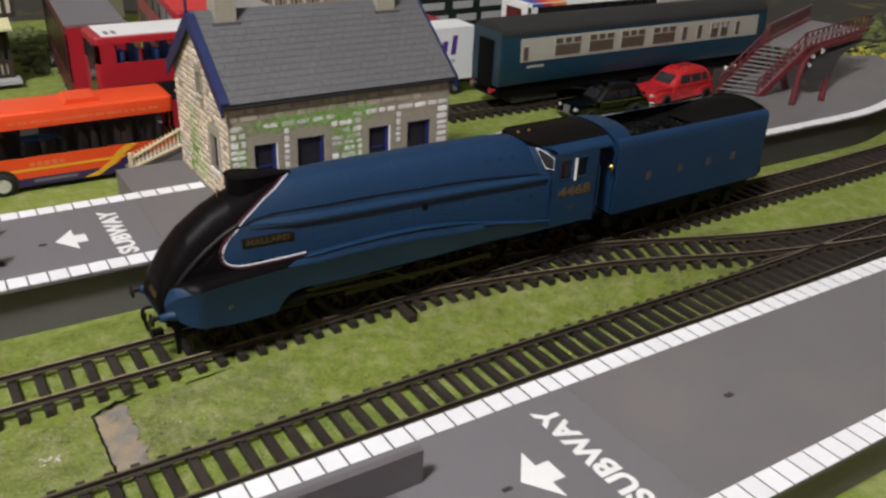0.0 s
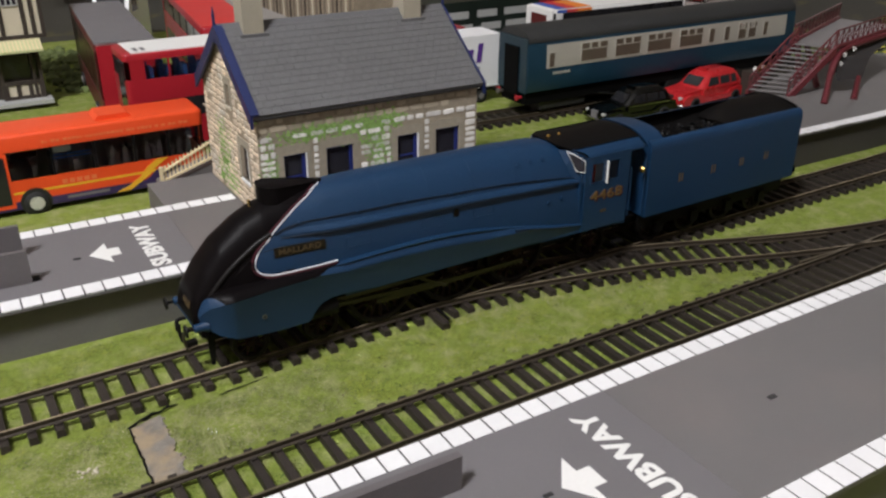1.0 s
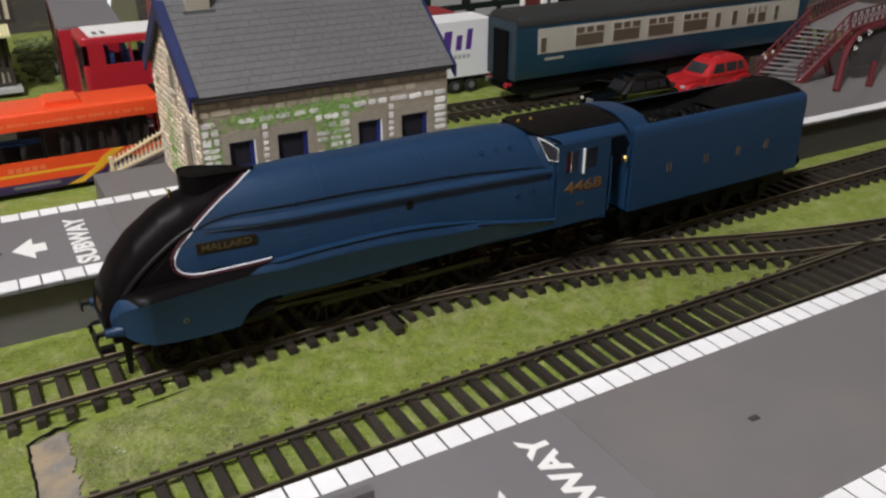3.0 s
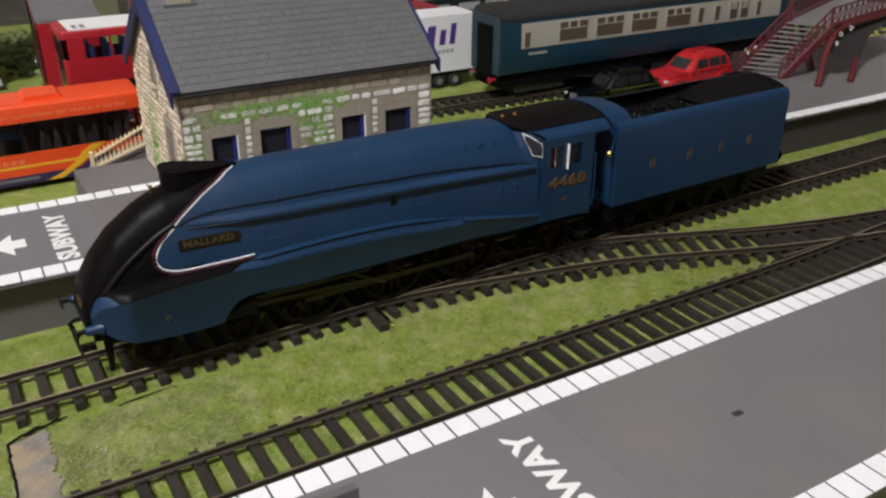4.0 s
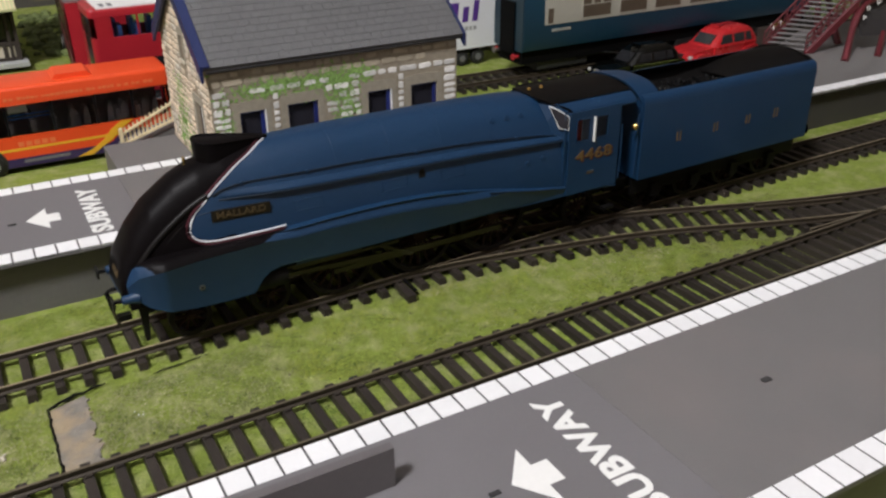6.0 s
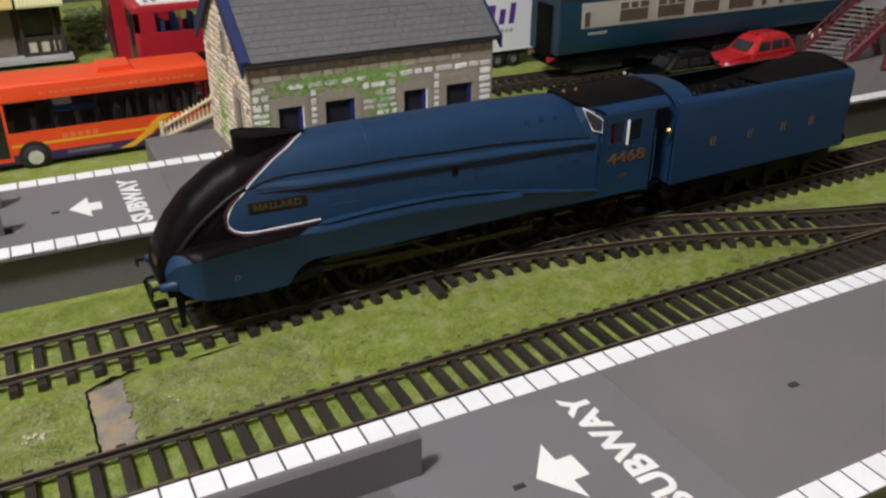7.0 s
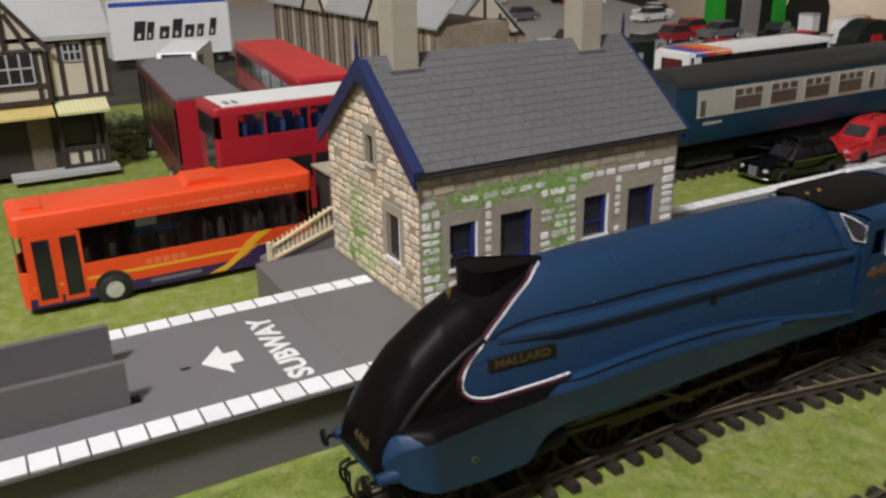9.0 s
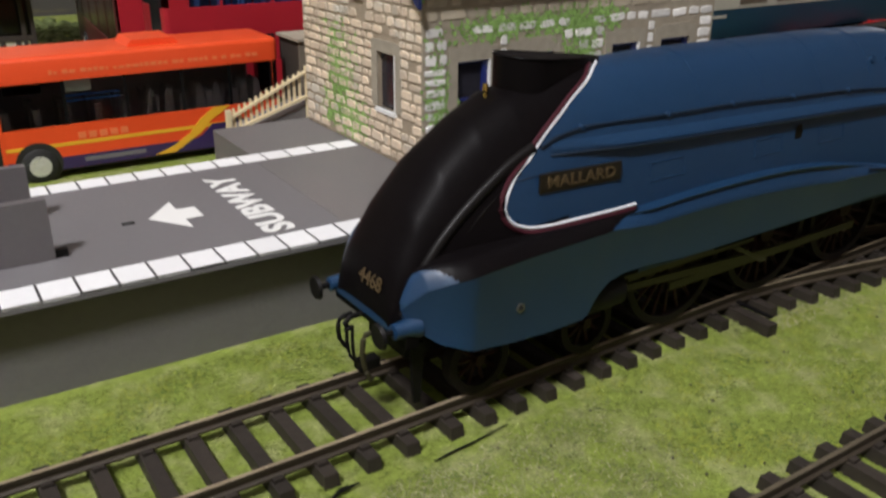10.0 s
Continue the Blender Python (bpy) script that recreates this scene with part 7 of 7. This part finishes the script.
bm = prism(bmesh.new(), [(-5.4, 7.2), (-1.3, 7.2), (-3.35, 9.9)], -0.35, -0.15)
part("gable_plaster", bm, M["plaster"], inn)
for a, b in (((-5.6, 7.15), (-3.35, 10.1)), ((-1.1, 7.15), (-3.35, 10.1)), ((-4.6, 7.2), (-3.6, 9.3)), ((-2.1, 7.2), (-3.1, 9.3)), ((-3.35, 7.2), (-3.35, 9.9)), ((-5.2, 7.25), (-1.5, 7.25))):
    part("gable_timber", tubed([(a[0], -0.42, a[1]), (b[0], -0.42, b[1])], 0.15, 5), M["timber"], inn)
part("shop_wall", boxed(-8.5, 1.25, 0.6, 4.8, 0.1, 4.35), M["timber"], inn)
timber_panel(inn, -1.2, 1.2, 0.3, 1.5, Matrix.Translation((0, 0.1, 0)), [-1.1, -0.35, 0.4, 1.1], [0.4, 1.4])
for x in (-1.25, 0.75, 1.2):
    part("shop_post", boxed(x - 0.1, x + 0.1, 0.0, 0.25, 0.1, 4.2), M["timber"], inn)
part("shop_window", boxed(-1.1, 1.1, 0.55, 0.6, 1.6, 3.6), M["busglass"], inn)
part("shop_door", boxed(-2.9, -1.7, 0.5, 0.58, 0.2, 3.4), M["brownwood"], inn)
part("step", boxed(-4.2, 1.6, -0.9, 0.6, 0.05, 0.30), M["palegrey"], inn)
for x0, x1, m in ((-1.3, 1.5, "awning"), (-8.5, -1.45, "paleyellow")):
    aw = part("awning", prism(bmesh.new(), [(0.1, 4.35), (-1.1, 3.75), (-1.1, 3.62), (0.1, 4.2)], x0, x1, "x"), M[m], inn, "ribbed sloping awning")
    if m == "awning":
        for i in range(12):
            x = x0 + 0.1 + i * 0.235
            part("awning_rib", prism(bmesh.new(), [(0.08, 4.40), (-1.12, 3.80), (-1.12, 3.72), (0.08, 4.3)], x, x + 0.08, "x"), M["cream"], aw)
part("roof_slope", prism(bmesh.new(), [(-0.35, 7.7), (4.5, 11.6), (4.5, 11.8), (-0.35, 7.95)], -8.8, 2.25, "x"), M["palegrey"], inn, "plain pale grey roof")
part("side_wall", prism(bmesh.new(), [(0.2, 4.35), (4.6, 4.35), (4.6, 11.4), (0.2, 7.7)], 1.75, 1.95, "x"), M["plaster"], inn)

for px, py, w, dpt, eave, ridge, ang, gable in ((27.0, 82.0, 36.0, 7.0, 6.0, 10.0, -88, False), (36.0, 62.0, 11.5, 8.0, 2.9, 7.6, -4, True)):
    hs = thing("timber_framed_house", (px, py, 0), ang, "weathered timber-framed cottage with a pale grey roof" if not gable else "timber-framed cottage with a black and white gable", "house", "far cottages")
    part("wall", boxed(0, w, 0, dpt, 0.1, eave), M["weathered"], hs)
    for i in range(int(w / 0.9)):
        part("timber_stud", boxed(0.2 + i * 0.9, 0.45 + i * 0.9, -0.08, 0.02, 0.1, eave), M[("timber", "brownwood", "plaster", "brownwood")[i % 4]], hs)
    if gable:
        part("gable_plaster", prism(bmesh.new(), [(2.2, eave), (10.6, eave), (6.4, ridge - 0.1)], -0.15, 0.1), M["plaster"], hs)
        for a, b in (((1.8, eave - 0.1), (6.4, ridge + 0.1)), ((11.0, eave - 0.1), (6.4, ridge + 0.1)), ((2.2, eave), (10.6, eave)), ((3.8, eave + 1.5), (9.0, eave + 1.5)), ((4.6, eave), (4.6, eave + 2.1)), ((8.2, eave), (8.2, eave + 2.1)), ((6.4, eave + 1.5), (6.4, ridge)), ((3.2, eave), (4.6, eave + 1.4)), ((9.6, eave), (8.2, eave + 1.4))):
            part("gable_timber", tubed([(a[0], -0.2, a[1]), (b[0], -0.2, b[1])], 0.15, 5), M["timber"], hs)
        for s in (1, -1):
            part("roof_slope", prism(bmesh.new(), [(6.4, ridge), (6.4 + s * 4.9, eave - 0.3), (6.4 + s * 4.9, eave - 0.1), (6.4, ridge + 0.2)], -0.5, dpt), M["palegrey"], hs)
    else:
        part("roof_slope", prism(bmesh.new(), [(-0.5, eave - 0.2), (dpt / 2, ridge), (dpt / 2, ridge + 0.2), (-0.5, eave)], -0.5, w + 0.5, "x"), M["palegrey"], hs)
        for gx in (12.6, 27.2):
            part("dormer", prism(bmesh.new(), [(gx - 2.6, eave - 0.2), (gx + 2.6, eave - 0.2), (gx, eave + 3.4)], -0.6, 2.6), M["plaster"], hs)
            part("dormer_timber", tubed([(gx - 2.8, -0.7, eave - 0.3), (gx, -0.7, eave + 3.5)], 0.16, 5), M["timber"], hs)
            part("dormer_timber", tubed([(gx + 2.8, -0.7, eave - 0.3), (gx, -0.7, eave + 3.5)], 0.16, 5), M["timber"], hs)


# ---- far toy cars ----
def toy_car(at, turn, paint, label):
    c = thing("toy_car", at, turn, label, "car", "far toy cars")
    part("body", prism(bmesh.new(), [(0, 0.4), (0, 1.0), (1.6, 1.25), (5.4, 1.25), (6.0, 0.9), (6.0, 0.4)], 0, 2.4), paint, c, bevel=0.15)
    part("cabin", prism(bmesh.new(), [(1.5, 1.2), (2.2, 2.0), (4.4, 2.0), (5.2, 1.2)], 0.2, 2.2), M["carglass"], c, bevel=0.1)
    part("roof", boxed(2.3, 4.3, 0.3, 2.1, 1.98, 2.08), paint, c, bevel=0.04)
    for x in (1.1, 4.8):
        road_wheel(c, x, 0.25, 0.42, -1)
        road_wheel(c, x, 2.15, 0.42, 1)


for x, y, a, m, lab in ((50, 50, 8, "red", "dark red toy car on the far road"), (46, 58, 5, "white", "white toy car on the far road"), (58, 56, 12, "palegrey", "pale grey toy car on the far road"), (66, 49, 170, "brightred", "red toy car on the far road"), (42, 46, 3, "roofgrey", "dark grey toy car on the far road"), (54, 64, 10, "blackgloss", "black toy car on the far road"), (80, 79, 5, "white", "white toy car on the far road"), (78, 54, 20, "blackgloss", "black toy car on the far road"), (84, 120, 150, "palegrey", "pale grey toy car on the far road"), (86, 88, -80, "white", "white toy car on the far road"), (72.5, 64, 3, "brightred", "red toy car on the far road"), (66, 60, 6, "red", "dark red toy car on the far road"), (97, 112, 170, "brightred", "red toy car on the far road"), (89, 104, 8, "white", "white toy car on the far road"), (73, 59.6, 2, "roofgrey", "dark grey toy car on the far road"), (72, 46, 12, "brightred", "red toy car on the far road"), (80, 46, 8, "white", "white toy car on the far road"), (66, 92, 4, "roofgrey", "dark grey toy car on the far road"), (90, 112, 4, "blackgloss", "black toy car on the far road")):
    toy_car((x, y, 0.12), a, M[m], lab)
structure("road_far", prism(bmesh.new(), [(22, 44.02), (103.8, 44.02), (103.8, 56.8), (80.3, 56.8), (119.0, 149.5), (22, 149.5)], 0.04, 0.13, "z"), M["road"])

box_hut = thing("white_box", (84.2, 54.2, 0.13), 10, "small plain white box standing on the far road", "box")
part("body", boxed(0, 1.7, 0, 1.8, 0, 2.6), M["white"], box_hut, bevel=0.08)
part("lid", boxed(-0.06, 1.76, -0.06, 1.86, 2.62, 2.8), M["palegrey"], box_hut, bevel=0.04)
van = thing("toy_van", (86.2, 51.2, 0.13), 4, "white toy van with an orange end on the far road", "van")
part("body", prism(bmesh.new(), [(0, 0.5), (0, 1.2), (0.5, 2.2), (3.8, 2.4), (3.8, 0.5)], 0, 2.0), M["white"], van, bevel=0.12)
part("rear_body", boxed(3.83, 5.2, 0, 2.0, 0.5, 2.4), M["orangeband"], van, "orange rear end", bevel=0.1)
part("side_lettering_bar", boxed(1.2, 3.0, -0.02, 0.01, 1.3, 1.6), M["roofgrey"], van)
for x in (0.9, 4.2):
    road_wheel(van, x, 0.25, 0.42, -1)
    road_wheel(van, x, 1.75, 0.42, 1)
stall = thing("domed_shelter", (78.2, 43.8, 0.13), 3, "dark rounded shelter with a red panel beside the far road", "shelter")
arch = [(3.6 - 3.6 * math.cos(math.pi * k / 12), 0.6 + 2.6 * math.sin(math.pi * k / 12)) for k in range(13)]
part("shell", prism(bmesh.new(), [(0, 0)] + arch + [(7.2, 0)], 0, 2.4), M["darkgreen"], stall, bevel=0.08)
part("panel", boxed(2.6, 4.6, -0.08, 0.0, 0.5, 1.6), M["brightred"], stall, "red front panel", bevel=0.03)

# ---- green and black stand behind the table ----
st = thing("garden_chair", (147.1, 128, -75), 0, "bright green and black plastic chair behind the table", "chair")
part("upright", boxed(0, 2.5, 0, 4, 0, 92), M["green"], st, bevel=0.4)
part("upright", boxed(19, 22.8, 0, 4, 0, 92), M["green"], st, bevel=0.4)
part("back_panel", boxed(2.6, 18.9, 0.8, 3.2, 42, 90), M["blackplastic"], st, bevel=0.6)
part("back_strap", boxed(8.4, 14.0, 0.0, 0.7, 42, 90), M["palegrey"], st, "pale grey strap", bevel=0.2)
part("top_panel", boxed(22.9, 31.2, 0.5, 3.5, 70.5, 92), M["green"], st, bevel=0.6)
part("side_panel", prism(bmesh.new(), [(22.9, 54), (35, 54), (35, 68.5), (33.5, 71), (31, 72), (26.5, 72), (24.2, 71), (22.9, 68.5)], -3, 0.3), M["blackplastic"], st, "black rounded side panel", bevel=0.5)
part("seat", boxed(-1, 22, -36, -0.1, 40, 44), M["blackplastic"], st, bevel=0.8)
for x in (0, 18):
    part("front_leg", boxed(x, x + 2.6, -36, -33, 0, 40), M["green"], st, bevel=0.4)
M["darkwood"] = mat("dark_brown_cupboard", (0.030, 0.024, 0.026), 0.5, vary=0.3, stain=8)
cup = thing("cupboard", (62, 158, -75), 0, "low dark brown cupboard behind the table", "cupboard")
part("body", boxed(0, 95, 0, 12, 0, 82), M["darkwood"], cup, bevel=0.5)
for x in (2, 34, 66):
    part("door", boxed(x, x + 28, -0.8, -0.05, 6, 78), M["darkwood"], cup, bevel=0.3)
part("top", boxed(-1, 96, -1.5, 12.5, 82.05, 84), M["darkwood"], cup, bevel=0.4)

# ---- moss and scatter at the right, and flock grass ----
def scatter(name, count, rect, size, material, label, z=0.0):
    bm = bmesh.new()
    for i in range(count):
        x, y = rnd.uniform(rect[0], rect[1]), rnd.uniform(rect[2], rect[3])
        r = rnd.uniform(*size)
        bmesh.ops.create_icosphere(bm, subdivisions=1, radius=1, matrix=Matrix.Translation((x, y, z + r * 0.3)) @ Matrix.Diagonal((r, r * rnd.uniform(0.6, 1), r * rnd.uniform(0.5, 0.9), 1)))
    return tagged(part(name, bm, material), label, "scatter", kind="stuff")


scatter("moss_scatter", 220, (-12, 1.5, 40, 58), (0.2, 0.7), M["moss"], "dark green moss scatter around the timber house")
scatter("hedge_scatter", 260, (58, 88, 17, 30), (0.2, 0.6), M["moss"], "green and yellow scatter beside the far road", 0.1)
scatter("yellow_bush", 170, (60.5, 74, 14.3, 21), (0.15, 0.5), M["yellowmoss"], "yellow-green flowering scatter beside the far road", 0.1)
scatter("dark_specks", 130, (-6, 24, -4.7, -1.6), (0.012, 0.035), M["dirt"], "dark specks of dirt lying on the grass", 0.06)
# green scatter that also darkens the ground in place of shade
scatter("dark_undergrowth", 150, (2.2, 5.8, 40.5, 56), (0.2, 0.6), M["moss"], "dark green scatter that also stands for the shade beside the shop")
scatter("white_chips", 6, (-0.45, 0.0, -3.55, -3.15), (0.012, 0.028), M["white"], "few white chips lying on the grass", 0.07)
scatter("pale_pebbles", 11, (-4.3, -3.65, -3.6, -3.3), (0.03, 0.075), M["plaster"], "few pale chips lying on the grass", 0.06)


def flock(name, rects, material, seed, label, lengths=(0.05, 0.16), widths=(0.006, 0.015), patchy=None):
    """Short leaning fibres, one triangle each; rects give the ground and the number per square centimetre."""
    g = np.random.default_rng(seed)
    tris = []
    for x0, x1, y0, y1, per in rects:
        n = int((x1 - x0) * (y1 - y0) * per)
        x, y = g.uniform(x0, x1, n), g.uniform(y0, y1, n)
        wob = 0.10 * np.sin(5.1 * y + 1.0) + 0.07 * np.sin(11.3 * y)
        edge = np.where(g.random(n) < 0.5, 0.0, 0.25) * g.random(n)
        keep = ~((x > -2.42 + wob * 0.6) & (x < -1.45 + wob - edge) & (y > -4.9) & (y < -1.7 + 0.2 * (x + 2)))
        if patchy is not None:
            # fibres only inside irregular blotches with thinning edges
            f = np.sin(1.9 * x + 2.1 * np.sin(1.3 * y) + seed) + np.sin(2.7 * y + 1.7 * np.sin(1.1 * x)) + 0.6 * np.sin(5.3 * x + 4.1 * y) + 0.5 * np.sin(9.7 * x - 7.3 * y)
            keep &= f + g.normal(0, 0.35, n) > patchy
        x, y = x[keep], y[keep]
        n = len(x)
        a, b = g.uniform(0, 2 * np.pi, n), g.uniform(0, 2 * np.pi, n)
        L, w, up = g.uniform(*lengths, n), g.uniform(*widths, n), g.uniform(0.0, 0.03, n)
        tuft = 0.010 * (np.sin(3.1 * x + 1.7 * np.sin(2.3 * y)) + np.sin(4.3 * y + 1.3 * np.sin(3.7 * x)))
        p0 = np.stack([x + w * np.cos(b), y + w * np.sin(b), np.full(n, 0.034)], 1)
        p1 = np.stack([x - w * np.cos(b), y - w * np.sin(b), np.full(n, 0.034)], 1)
        p2 = np.stack([x + L * np.cos(a), y + L * np.sin(a), 0.040 + up + tuft], 1)
        tris.append(np.stack([p0, p1, p2], 1).reshape(-1, 3))
    co = np.concatenate(tris) * CM
    mesh = bpy.data.meshes.new(name)
    mesh.from_pydata(co.tolist(), [], np.arange(len(co)).reshape(-1, 3).tolist())
    mesh.materials.append(material)
    return tagged(new(name, mesh), label, "grass", kind="stuff")


M["dryblade"] = mat("dry_grass_fibre", (0.42, 0.39, 0.24), 0.85, vary=0.22, grain=300, stain=60, island=0.2, spec=0.15)
flock("flock_grass", [(-14, 26, -9.2, 3.74, 480), (26, 52, -9.2, 4.6, 200), (-10, 26, 10.3, 32, 60), (24, 52, 10.3, 22, 70)], M["blade"], 5, "short yellow-green flock grass between the tracks")
flock("dry_grass", [(-1.6, 1.2, -4.6, -1.8, 260), (1.2, 4.0, -4.4, -1.6, 90), (-6.0, -2.5, -4.6, -1.8, 150), (-4.6, -3.4, -3.8, -2.9, 260), (8, 18, -4.6, -2.6, 30)], M["dryblade"], 8, "faded dry patches in the flock grass")
M["greyblade"] = mat("grey_green_fibre", (0.185, 0.200, 0.085), 0.85, vary=0.3, grain=300, stain=90, island=0.3, spec=0.12)
M["mossblade"] = mat("dark_green_fibre", (0.090, 0.145, 0.030), 0.85, vary=0.3, grain=300, stain=90, island=0.3, spec=0.12)
M["limeblade"] = mat("yellow_green_fibre", (0.300, 0.330, 0.050), 0.85, vary=0.25, grain=300, stain=90, island=0.25, spec=0.12)
flock("grey_grass", [(-1.4, 4.4, -4.7, -1.7, 420), (-7, -2.5, -4.7, -1.7, 260)], M["greyblade"], 21, "worn grey-green blotches in the flock grass", patchy=-0.5)
flock("moss_grass", [(-8, 26, -8.8, -5.2, 330), (-8, 10, -4.9, -1.6, 200), (-9, 4, 1.4, 3.6, 220), (10, 22, -4.9, -1.8, 140)], M["mossblade"], 33, "darker green blotches in the flock grass", patchy=0.55)
flock("lime_grass", [(4.0, 24, -5.2, -1.2, 260), (-9, 4, 1.4, 3.6, 200), (-10, -2.5, -1.9, -1.2, 200)], M["limeblade"], 47, "bright yellow-green blotches in the flock grass", patchy=0.2)
M["bedblade"] = mat("dusty_olive_fibre", (0.105, 0.108, 0.052), 0.9, vary=0.35, grain=300, stain=90, island=0.35, spec=0.1)
flock("track_bed_grass", [(8.5, 17.2, -1.4, 1.6, 330), (17.2, 22.0, -3.0, 0.2, 330), (20.0, 27.0, -4.9, -1.2, 330), (27.0, 38.0, -7.4, -3.4, 220)], M["bedblade"], 61, "dusty olive grass between the sleepers of the crossover", patchy=-1.0)
flock("pale_fringe", [(9.6, 12.0, -1.75, -1.0, 300), (11.8, 13.8, -1.85, -1.15, 300), (13.6, 15.6, -2.35, -1.6, 300), (15.4, 17.4, -2.9, -2.1, 300), (17.2, 19.2, -3.4, -2.7, 250), (-1.75, -1.2, -4.8, -1.9, 300)], M["dryblade"], 52, "pale dry fringe of the grass beside the sleepers", patchy=-0.6)
